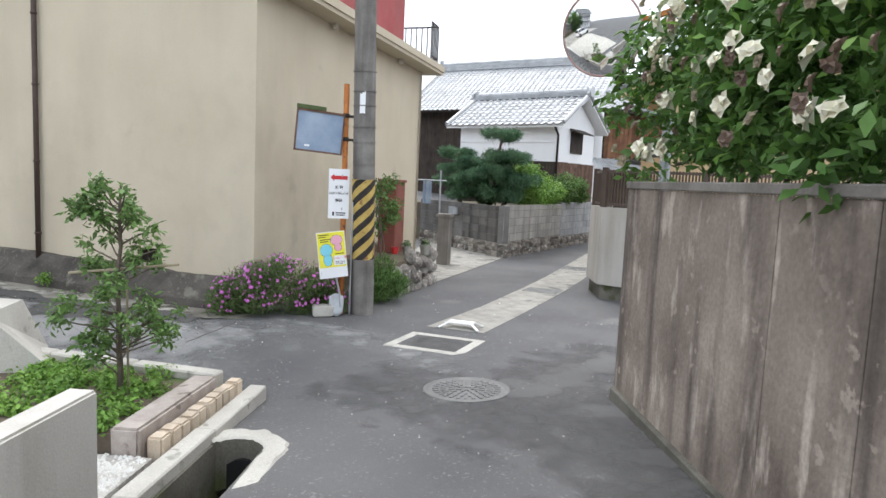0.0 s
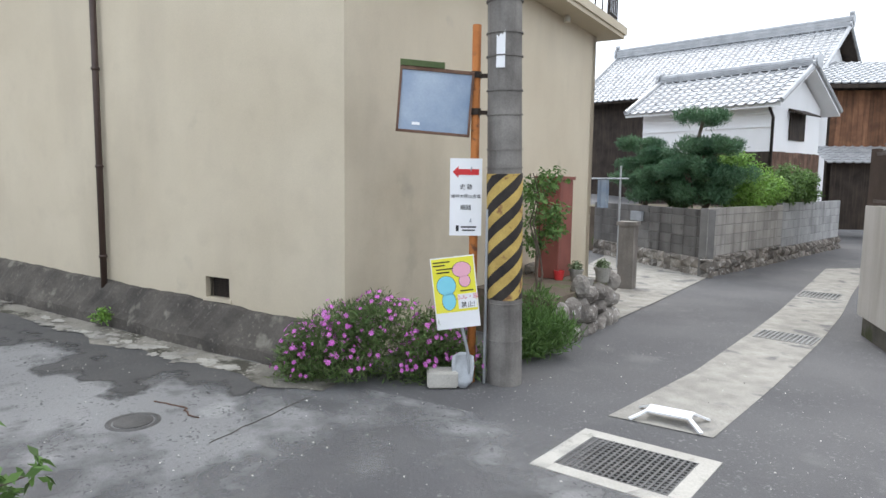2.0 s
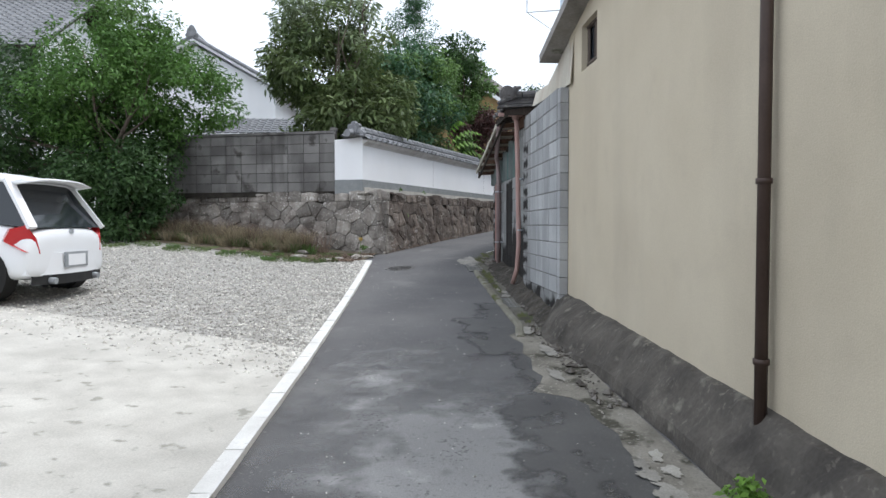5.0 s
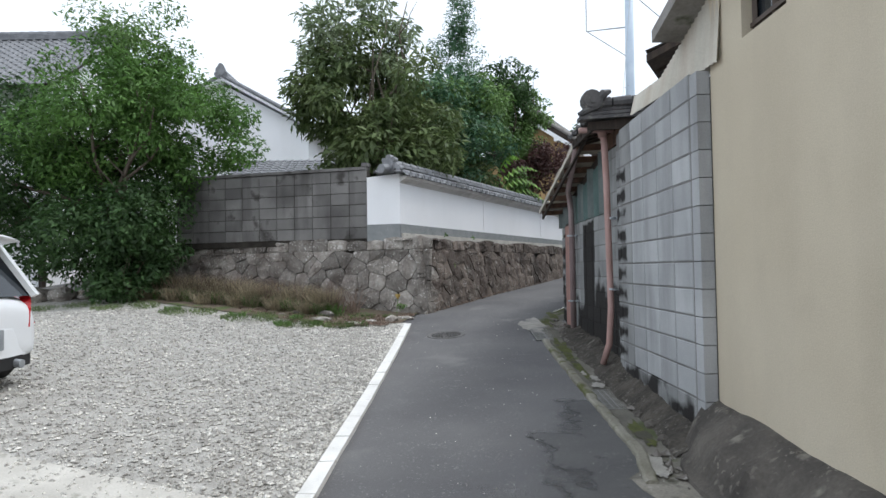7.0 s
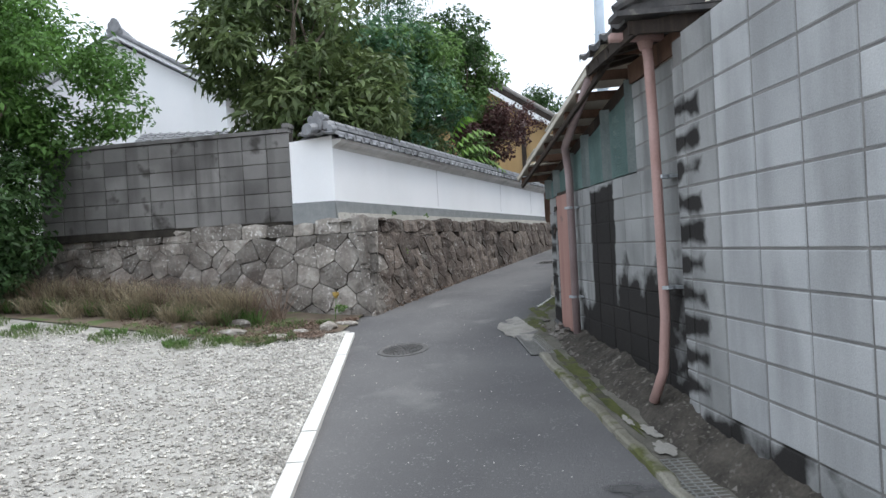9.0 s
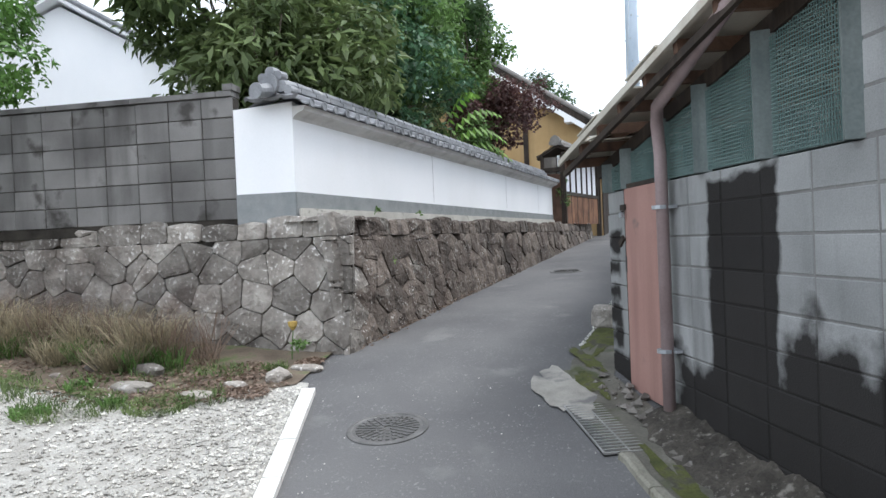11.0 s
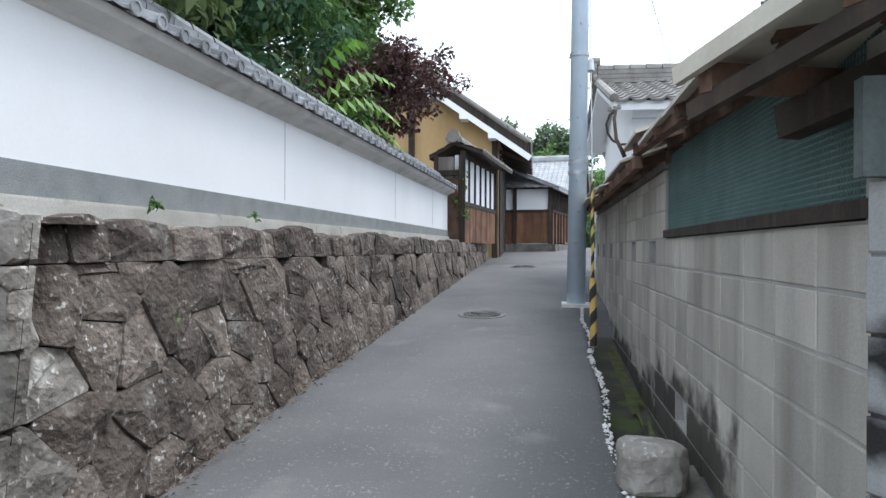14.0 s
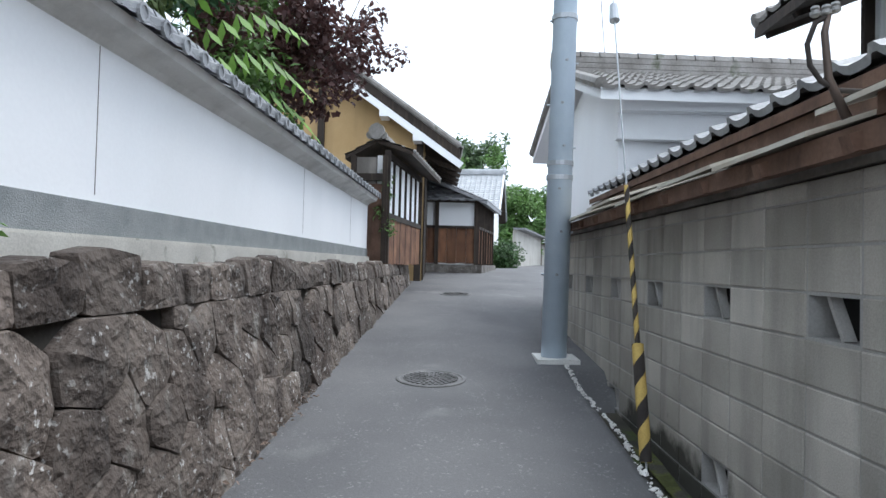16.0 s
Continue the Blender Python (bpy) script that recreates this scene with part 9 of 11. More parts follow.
# ---- house behind the dark wall ----
hh = thing("white_farmhouse", "white gabled house with a grey tiled roof behind the trees", "house", at=(-27, -17, 2))
gable_house(hh, (-30.5, -23.0), (0.882, 0.471), 7.0, 6.2, 1.5, 6.75, 8.5, M_PLASTER, M_TILE, over=0.5, gover=0.4, th=0.2, ridge_h=0.3, verge_m=M_PLASTER)
hl = thing("low_annex", "low tiled annex roof in front of the white house", "house", at=(-24, -13, 2))
bm = bmesh.new()
tiles(bm, (-23.7, -14.7, 4.6), (-25.3, -11.6, 4.6), (-25.0, -15.4, 5.35), (-26.6, -12.3, 5.35))
tagged(part("roof_tiles", bm, M_TILE, hl), kind="stuff")
bm = bmesh.new()
wall_panel(bm, (-24.0, -14.6), (-25.4, -11.9), 1.5, 4.6, 0.2)
part("wall", bm, M_PLASTER, hl)
h2 = thing("white_farmhouse", "white two-storey house with dark layered eaves beyond the lot", "house", at=(-19, -19, 2))
gable_house(h2, (-15.8, -23.1), (-0.471, 0.882), 7.0, 6.0, 0.5, 7.0, 9.0, M_PLASTER, M_TILE, over=0.9, gover=0.7, th=0.2)
for z, o in ((5.2, 0.0), (3.2, 0.3)):
    bm = bmesh.new()
    q0, q1 = V(-15.8, -23.1, z), V(-19.1, -16.9, z)
    ot = V(0.882, 0.471, 0)
    tiles(bm, q0 + ot * (1.0 + o), q1 + ot * (1.0 + o) + V(-0.3, 0.5, 0), q0 + V(0, 0, 0.5), q1 + V(-0.3, 0.5, 0.5))
    hexa(bm, [q0 + ot * (0.95 + o) - V(0, 0, 0.12), q1 + ot * (0.95 + o) - V(0, 0, 0.12), q1 + V(0, 0, 0.35), q0 + V(0, 0, 0.35), q0 + ot * (0.95 + o) - V(0, 0, 0.03), q1 + ot * (0.95 + o) - V(0, 0, 0.03), q1 + V(0, 0, 0.45), q0 + V(0, 0, 0.45)])
    part("lower_eave", bm, M_TILE, h2)
bm = bmesh.new()
for k in range(5):
    p = V(-15.8, -23.1, 0).lerp(V(-19.1, -16.9, 0), k / 4) + V(0.882, 0.471, 0) * 0.03
    beam(bm, p + V(0, 0, 1), p + V(0, 0, 7), 0.16, 0.12)
parts("post", bm, M_WOOD, h2)

# ---- the corner by the start: wall with flowering bush, mirror ----
E0, ED = V(-2.21, 4.52, 0), V(0.7071, -0.7071, 0)
EN = V(0.7071, 0.7071, 0)


def build_start_wall():
    root = thing("stained_concrete_wall", "tall stained brown-grey concrete wall with a cement plinth", "garden wall", at=tuple(E0), kind="structure")
    ln = 8.2
    s = 0.0
    rnd = random.Random(4)
    while s < ln:
        w = min(rnd.choice((0.62, 0.9, 0.74)), ln - s)
        bm = bmesh.new()
        slab(bm, E0 + ED * (s + 0.002) + EN * (0.0 + rnd.uniform(-0.003, 0.003)) + V(0, 0, -0.02), ED * (w - 0.004), EN * 0.16, V(0, 0, 1.52))
        part("wall_panel", bm, M_RW, root)
        s += w
    bm = bmesh.new()
    slab(bm, E0 - ED * 0.02 - EN * 0.035 + V(0, 0, -0.5), ED * (ln + 0.02), EN * 0.23, V(0, 0, 0.49))
    bmesh.ops.bevel(bm, geom=bm.edges[:], offset=0.012, segments=1, affect="EDGES")
    part("plinth", bm, M_GUTTER, root, "damp mossy cement plinth")
    bm = bmesh.new()
    slab(bm, E0 - ED * 0.015 - EN * 0.02 + V(0, 0, 1.502), ED * (ln + 0.02), EN * 0.20, V(0, 0, 0.055))
    bmesh.ops.bevel(bm, geom=bm.edges[:], offset=0.008, segments=1, affect="EDGES")
    part("coping", bm, M_RW_CAP, root, "grey cement coping")
    bm = bmesh.new()
    slab(bm, E0 - ED * 0.012 - EN * 0.004 + V(0, 0, -0.02), ED * 0.012, EN * 0.168, V(0, 0, 1.52))
    part("end_render", bm, M_RW_CAP, root)


build_start_wall()


def build_flower_bush():
    root = thing("gardenia_bush", "glossy green gardenia bush with cream and browned blooms over the wall", "flowering bush", at=tuple(E0 + EN * 0.5))
    rnd = random.Random(17)
    blobs = []
    for _ in range(200):
        s = rnd.uniform(-0.15, 5.2)
        r = rnd.uniform(0.02, 0.95)
        z = rnd.uniform(1.64, 3.05) + 0.15 * math.sin(s * 2)
        if s < 0.4 and z > 2.7:
            z -= 0.5
        p = E0 + ED * s + EN * r
        k = rnd.uniform(0.18, 0.3)
        blobs.append((p.x, p.y, z, k, k, k * 0.85))
    leaf_cloud("foliage", root, blobs, 27000, 0.088, M_LEAF["gloss"], seed=171, shape=(1, 0.46), droop=0.2, shell=0.75)
    leaf_cloud("young_leaves", root, blobs[:110], 4200, 0.085, M_LEAF["bright"], seed=172, shape=(1, 0.40), droop=-0.5, shell=0.94)
    bm = bmesh.new()
    for k in range(10):
        q = E0 + ED * (0.3 + 0.5 * k) + EN * 0.5
        limb(bm, (q.x, q.y, -0.2), (q.x + rnd.uniform(-0.3, 0.3), q.y + rnd.uniform(-0.3, 0.3), 2.6), 0.03, 0.01, rnd)
    part("stem", bm, M_BARK, root)
    # blooms: fresh cream ones and browned ones, on the lane side
    meshes = []
    for m in (M_CREAM, M_LEAF["straw"], M_LEAF["deadleaf"]):
        vs, fs = [], []
        for ring, (n, r0, lift) in enumerate(((6, 0.055, 0.012), (5, 0.04, 0.03))):
            for k in range(n):
                a = 2 * math.pi * (k + 0.5 * ring) / n
                d, e = V(math.cos(a), math.sin(a), 0), V(-math.sin(a), math.cos(a), 0)
                b = len(vs)
                vs += [V(0, 0, 0.004 * ring), d * r0 * 0.6 + e * r0 * 0.42 + V(0, 0, lift), d * r0 + V(0, 0, lift * 0.4 + rnd.uniform(-0.02, 0.02)), d * r0 * 0.6 - e * r0 * 0.42 + V(0, 0, lift)]
                fs.append((b, b + 1, b + 2, b + 3))
        me = bpy.data.meshes.new("bloom")
        me.from_pydata(vs, [], fs)
        me.materials.append(m)
        meshes.append(me)
    for i in range(170):
        s, z = rnd.uniform(-0.1, 4.2), rnd.uniform(1.68, 2.95)
        q = E0 + ED * s + EN * rnd.uniform(-0.22, -0.08) if s > 0.15 else E0 + ED * rnd.uniform(-0.28, -0.1) + EN * rnd.uniform(0, 0.7)
        kind = rnd.choice((0, 0, 1, 2, 2))
        ob = new("bloom", meshes[kind])
        ob.parent = root
        ob.location = V(q.x, q.y, z) - root.location
        nrm = V(-EN.x + rnd.uniform(-0.7, 0.7), -EN.y + rnd.uniform(-0.7, 0.7), rnd.uniform(-0.3, 0.8))
        ob.rotation_euler = nrm.to_track_quat("Z", "Y").to_euler()
        ob.scale = (rnd.uniform(1.0, 1.5) if kind == 0 else rnd.uniform(0.5, 0.95),) * 3


build_flower_bush()


def build_mirror():
    base = V(-2.30, 5.32, G(-2.3, 5.32))
    root = thing("convex_mirror", "round convex traffic mirror with a faded rim on a grey post", "traffic mirror", at=tuple(base))
    bm = bmesh.new()
    tube(bm, [base - V(0, 0, 0.2), base + V(0, 0, 3.6)], 0.045, 12)
    part("post", bm, M_STEEL, root, smooth=True)
    c = V(-2.96, 5.29, 2.86)
    look_to = (V(0.2, -0.2, 1.5) - c).normalized()
    look_to = (look_to + V(-0.35, -0.25, -0.05)).normalized()
    a = look_to.orthogonal().normalized()
    b = look_to.cross(a)
    bm = bmesh.new()
    rings = []
    for k in range(9):
        r = 0.365 * k / 8
        rings.append([bm.verts.new(c + (a * math.cos(t) + b * math.sin(t)) * r + look_to * (0.06 * (1 - (k / 8) ** 2))) for t in np.linspace(0, 2 * math.pi, 40, endpoint=False)] if k else [bm.verts.new(c + look_to * 0.06)])
    for k in range(40):
        bm.faces.new([rings[0][0], rings[1][k], rings[1][(k + 1) % 40]])
    for r0, r1 in zip(rings[1:], rings[2:]):
        for k in range(40):
            bm.faces.new([r0[k], r1[k], r1[(k + 1) % 40], r0[(k + 1) % 40]])
    part("mirror_face", bm, M_MIRROR, root, smooth=True)
    bm = bmesh.new()
    tube(bm, [c + (a * math.cos(t) + b * math.sin(t)) * 0.368 for t in np.linspace(0, 2 * math.pi, 41)], 0.010, 8, cap=False)
    part("rim", bm, M_PIPE_PINK, root, "faded pale rim", smooth=True)
    bm = bmesh.new()
    tube(bm, [c - look_to * 0.10, c - look_to * 0.01], [0.12, 0.355], 24)
    beam(bm, c - look_to * 0.09, base + V(0, 0, 3.1), 0.04, 0.04)
    part("back_shell", bm, M_ORANGE, root)


build_mirror()


# ---- flower bed, low wall and open drain ----
def build_flower_bed():
    e = V(0.605, -0.796, 0).normalized()
    side = V(e.y, -e.x, 0)
    side = side if side.x < 0 else -side
    c = V(-4.14, 2.70, 0)
    slab_th = thing("bed_kerb", "pale concrete kerb slab edging the flower bed", "kerb", at=tuple(c), kind="structure")
    ln = 3.6
    s = 0.0
    while s < ln:
        w = min(0.9, ln - s)
        bm = bmesh.new()
        slab(bm, c + e * (s + 0.004) + V(0, 0, -0.55), e * (w - 0.008), side * 0.13, V(0, 0, 0.55 - 0.10 + 0.01 * math.sin(s)))
        bmesh.ops.bevel(bm, geom=bm.edges[:], offset=0.01, segments=1, affect="EDGES")
        part("kerb_slab", bm, M_CONCRETE, slab_th)
        s += w
    row = thing("brick_row", "row of worn cream bricks along the flower bed", "brick edging", at=tuple(c), kind="structure")
    for k in range(10):
        bm = bmesh.new()
        p = c + e * (0.14 + 0.115 * k) + side * (0.135 + random.uniform(-0.006, 0.006)) + V(0, 0, -0.2)
        slab(bm, p, e * 0.108, side * 0.095, V(0, 0, 0.19 + random.uniform(-0.012, 0.008)))
        bmesh.ops.bevel(bm, geom=bm.edges[:], offset=0.012, segments=2, affect="EDGES")
        part("brick", bm, M_BRICK, row)
    bm = bmesh.new()
    slab(bm, c + e * 0.34 + side * 0.245 + V(0, 0, -0.2), e * 1.0, side * 0.17, V(0, 0, 0.255))
    bmesh.ops.bevel(bm, geom=bm.edges[:], offset=0.016, segments=2, affect="EDGES")
    for v in bm.verts:
        v.co += V(1, 1, 1) * 0.006 * noise.noise(v.co * 7)
    tagged(part("granite_beam", bm, M_GRANITE), "long rough pinkish granite block edging the bed", "stone block")
    # back kerb along the lane
    bk = thing("back_kerb", "pale cut stone kerb at the back of the bed", "kerb", at=(-4.4, 2.4, 0), kind="structure")
    for k in range(4):
        bm = bmesh.new()
        p = V(-4.20, 2.40, -0.3) + U * (0.02 + 0.72 * k)
        slab(bm, p, U * 0.70, -N * 0.13, V(0, 0, 0.36))
        bmesh.ops.bevel(bm, geom=bm.edges[:], offset=0.012, segments=1, affect="EDGES")
        part("kerb_stone", bm, M_CONCRETE, bk)
    # soil and white gravel
    bm = bmesh.new()
    q = [c + e * 0.34 + side * 0.42, c + e * 1.3 + side * 0.42, c + e * 1.5 + side * 1.6, V(-6.0, 0.9, 0), V(-6.2, 1.4, 0), V(-4.35, 2.25, 0)]
    prism(bm, [(v.x, v.y) for v in q], -0.3, 0.0)
    tagged(part("bed_soil", bm, M_SOIL), "earth of the raised flower bed", "soil", kind="structure")
    q2 = [c + e * 1.35 + side * 0.16, c + e * 2.3 + side * 0.16, c + e * 2.3 + side * 0.85, c + e * 1.35 + side * 0.85]
    bm = bmesh.new()
    prism(bm, [(v.x, v.y) for v in q2], -0.3, -0.10)
    tagged(part("gravel_bed", bm, M_GRAVEL), "white gravel at the end of the flower bed", "gravel", kind="structure")
    rnd = random.Random(8)
    vs, fs = [], []
    for _ in range(1600):
        p = c + e * rnd.uniform(1.35, 2.3) + side * rnd.uniform(0.18, 0.85)
        r = rnd.uniform(0.006, 0.016)
        b = len(vs)
        vs += [p + V(r, 0, -0.1), p + V(0, r, -0.098), p + V(-r, 0, -0.1), p + V(0, -r, -0.101), p + V(0, 0, -0.1 + r)]
        fs += [(b, b + 1, b + 4), (b + 1, b + 2, b + 4), (b + 2, b + 3, b + 4), (b + 3, b, b + 4)]
    tagged(raw("white_pebbles", vs, fs, M_KERB), "white pebbles on the bed's end", "pebbles", kind="stuff")
    # ground cover
    pts = []
    for _ in range(36):
        p = c + e * rnd.uniform(0.42, 1.25) + side * rnd.uniform(0.5, 1.5)
        k = rnd.uniform(0.06, 0.13)
        pts.append((p.x, p.y, 0.03, k, k, 0.06))
    for _ in range(16):
        p = V(-4.6, 2.2, 0) + U * rnd.uniform(0, 1.1) - N * rnd.uniform(0.1, 0.5)
        pts.append((p.x, p.y, 0.03, 0.12, 0.12, 0.05))
    tagged(leaf_cloud("ground_cover", None, pts, 9000, 0.035, M_LEAF["bright"], seed=181, shape=(1, 0.6), shell=0.4), "bright green low ground cover in the bed", "ground cover", kind="stuff")
    # low concrete wall in front
    lw = thing("low_concrete_wall", "low weathered concrete wall beside the flower bed", "low wall", at=(-3.0, 1.1, 0), kind="structure")
    wd = V(0.62, -0.785, 0).normalized()
    wn_ = V(wd.y, -wd.x, 0)
    bm = bmesh.new()
    slab(bm, V(-3.01, 1.09, -0.4), wd * 4.0, wn_ * 0.135, V(0, 0, 0.90))
    bmesh.ops.bevel(bm, geom=bm.edges[:], offset=0.012, segments=2, affect="EDGES")
    part("wall", bm, M_LOWWALL, lw)
    bm = bmesh.new()
    p = V(-5.1, 1.55, 0)
    hexa(bm, [p, p + V(-0.9, -1.3, 0), p + V(-1.5, -0.9, 0), p + V(-0.8, 0.2, 0), p + V(-0.25, -0.35, 0.42), p + V(-0.9, -1.25, 0.5), p + V(-1.4, -0.95, 0.5), p + V(-0.7, 0.0, 0.42)])
    tagged(part("concrete_ramp", bm, M_CONCRETE), "pale sloped concrete ramp edge beside the bed", "ramp")
    # open drain: walls, bed and pipe mouth
    d = (DRAIN_1 - DRAIN_0).normalized()
    sd = V(-d.y, d.x, 0)
    L = (DRAIN_1 - DRAIN_0).length
    dr = thing("open_drain", "open concrete roadside drain with a dark pipe mouth", "drain", at=tuple(DRAIN_0))
    g = G(DRAIN_0.x, DRAIN_0.y)
    bm = bmesh.new()
    for p, a, b in ((DRAIN_0 - sd * (DRAIN_W / 2 + 0.06), d * L, sd * 0.075), (DRAIN_0 + sd * (DRAIN_W / 2 - 0.015), d * L, sd * 0.075), (DRAIN_0 - d * 0.05 - sd * (DRAIN_W / 2 + 0.06), d * 0.06, sd * (DRAIN_W + 0.12)), (DRAIN_1, d * 0.05, sd * DRAIN_W)):
        slab(bm, p + V(0, 0, g - 0.65), a, b, V(0, 0, 0.66))
    part("channel_wall", bm, M_GUTTER, dr)
    bm = bmesh.new()
    slab(bm, DRAIN_0 - sd * DRAIN_W / 2 + V(0, 0, g - 0.60), d * L, sd * DRAIN_W, V(0, 0, 0.12))
    part("muddy_bottom", bm, M_SOIL, dr, "brown silt in the drain")
    bm = bmesh.new()
    c0 = DRAIN_0 + d * 0.19
    rows = []
    for i in range(25):
        t = math.pi * (0.86 - 0.86 * i / 24)
        way = sd * math.cos(t) - d * math.sin(t)
        rows.append((c0 + way * (0.172 + 0.012 * noise.noise(V(i * 0.7, 1, 0))), c0 + way * (0.33 + 0.05 * noise.noise(V(i * 0.45, 4, 0)))))
    for i in range(1, 14):
        q = c0 + d * (i * 0.11)
        rows.append((q + sd * (0.172 + 0.012 * noise.noise(V(i * 0.9, 7, 0))), q + sd * (0.31 + 0.05 * noise.noise(V(i * 0.6, 9, 0)))))
    lines = []
    for i, (a, b) in enumerate(rows):
        up = g + 0.03 + 0.014 * noise.noise(V(i * 0.5, 12, 0))
        lines.append([bm.verts.new(a + V(0, 0, g - 0.3)), bm.verts.new(a + V(0, 0, up - 0.012)), bm.verts.new(a.lerp(b, 0.12) + V(0, 0, up)), bm.verts.new(a.lerp(b, 0.85) + V(0, 0, up)), bm.verts.new(b + V(0, 0, up - 0.02)), bm.verts.new(b + V(0, 0, g - 0.05))])
    for r0, r1 in zip(lines, lines[1:]):
        for k in range(5):
            bm.faces.new([r0[k], r0[k + 1], r1[k + 1], r1[k]]).material_index = 1 if k == 0 else 0
    part("broken_rim", bm, [M_CONCRETE, M_GUTTER], dr, "broken pale concrete rim")
    # solid black disc painted as the shade inside the pipe
    bm = bmesh.new()
    lathe_c = DRAIN_0 + d * 0.02 + V(0, 0, g - 0.26)
    tube(bm, [lathe_c - d * 0.02, lathe_c + d * 0.03], 0.155, 20)
    part("pipe_mouth", bm, M_DARK, dr)


build_flower_bed()


def build_sapling():
    base = V(-4.36, 1.72, 0.0)
    rnd = random.Random(23)
    root = thing("young_evergreen", "slender young broadleaf tree tied to a bamboo cane", "sapling", at=tuple(base))
    bm = bmesh.new()
    limb(bm, base - V(0, 0, 0.05), base + V(0.03, 0.0, 1.38), 0.022, 0.008, rnd, 0.03, 7)
    blobs = []
    for k in range(52):
        z = rnd.uniform(0.12, 1.30) if k > 14 else rnd.uniform(0.1, 0.5)
        a = rnd.uniform(0, 6.28)
        r = rnd.uniform(0.10, 0.36) * (1.15 if z < 0.45 else 1.0 - 0.45 * (z - 0.45))
        tip = base + V(math.cos(a) * r, math.sin(a) * r, z + 0.12)
        twig = bmesh.new()
        limb(twig, base + V(0, 0, z), tip, 0.007, 0.003, rnd, 0.1, 3)
        part("twig", twig, M_BARK, root)
        q = rnd.uniform(0.05, 0.10)
        blobs.append((tip.x, tip.y, tip.z, q, q, q))
    part("trunk", bm, M_BARK, root)
    leaf_cloud("crown", root, blobs, 2900, 0.05, M_LEAF["mid"], seed=231, shape=(1, 0.42), shell=0.2, droop=-0.4)
    bm = bmesh.new()
    tube(bm, [base + V(0.05, 0.03, 0), base + V(0.06, 0.02, 0.75)], 0.008, 6)
    tube(bm, [base + V(-0.32, -0.2, 0.78), base + V(0.30, 0.25, 0.88)], 0.009, 6)
    part("bamboo_cane", bm, M_LEAF["straw"], root)


build_sapling()


# ---- the corner post with its signs ----
PX, PY = -6.085, 5.335
PZ = G(PX, PY)


def build_utility_pole():
    def at(z):
        """The pole's axis, which leans a little, z above the ground."""
        return (PX + 0.016 * z, PY - 0.040 * z, PZ + z)

    root = thing("utility_pole", "weathered dark utility pole with a worn hazard-striped sleeve", "utility pole", at=(PX, PY, PZ))
    bm = bmesh.new()
    tube(bm, [(PX, PY, PZ - 0.2), *[at(z) for z in (0.0, 1.0, 2.0, 4.0, 9.0)]], [0.143, 0.141, 0.137, 0.133, 0.125, 0.10], 28)
    part("pole", bm, M_POLE, root, smooth=True)
    bm = bmesh.new()
    for z in (0.36, 0.66, 1.72, 1.86, 2.12, 2.3, 2.55, 2.72, 2.95):
        tube(bm, [at(z), at(z + 0.010)], 0.1405 if z > 0.9 else 0.145, 28)
    parts("steel_band", bm, M_POLE, root)
    striped_tube(root, at(0.70), at(1.68), 0.1415, 0.19, 4, "striped_sleeve")
    bm = bmesh.new()
    tube(bm, [(PX - 0.05, PY - 0.17, PZ), (PX - 0.02, PY - 0.19, PZ + 1.4)], 0.012, 6)
    part("conduit", bm, M_STEEL, root)
    bm = bmesh.new()
    for k in range(24):
        a0 = -1.15 + 0.02 * k
        p = V(PX + 0.039 + 0.134 * math.cos(a0), PY - 0.098 + 0.134 * math.sin(a0), 2.25)
        slab(bm, p, V(-math.sin(a0), math.cos(a0), 0) * 0.0034, V(math.cos(a0), math.sin(a0), 0) * 0.006, V(0, 0, 0.42))
    part("number_plate", bm, M_WHITE, root, "narrow white plate")


build_utility_pole()
SD = V(0.497, 0.866, 0)
SF = V(0.866, -0.497, 0)
OP = V(-6.225, 5.10, 0)


def text_mesh(name, body, size, origin, right, up, material, parent, lift=0.003, align="CENTER"):
    """Flat lettering in the built-in font at origin, running along right."""
    cu = bpy.data.curves.new(name, "FONT")
    cu.body, cu.size, cu.align_x, cu.extrude = body, size, align, 0.0004
    tmp = bpy.data.objects.new(name, cu)
    me = bpy.data.meshes.new_from_object(tmp)
    bpy.data.objects.remove(tmp)
    right, up = Vector(right).normalized(), Vector(up).normalized()
    nrm = right.cross(up)
    m = Matrix((right, up, nrm)).transposed().to_4x4()
    m.translation = Vector(origin) + nrm * lift
    me.transform(m)
    me.materials.clear()
    me.materials.append(material)
    ob = new(name, me)
    ob.parent = parent
    base, off = parent, Vector((0, 0, 0))
    while base is not None:
        off += base.location
        base = base.parent
    ob.location = -off
    return ob


def bar(bm, o, right, up, x, y, w, h, lift=0.003):
    nrm = right.cross(up)
    slab(bm, o + right * x + up * y + nrm * 0.0005, right * w, up * h, nrm * lift)


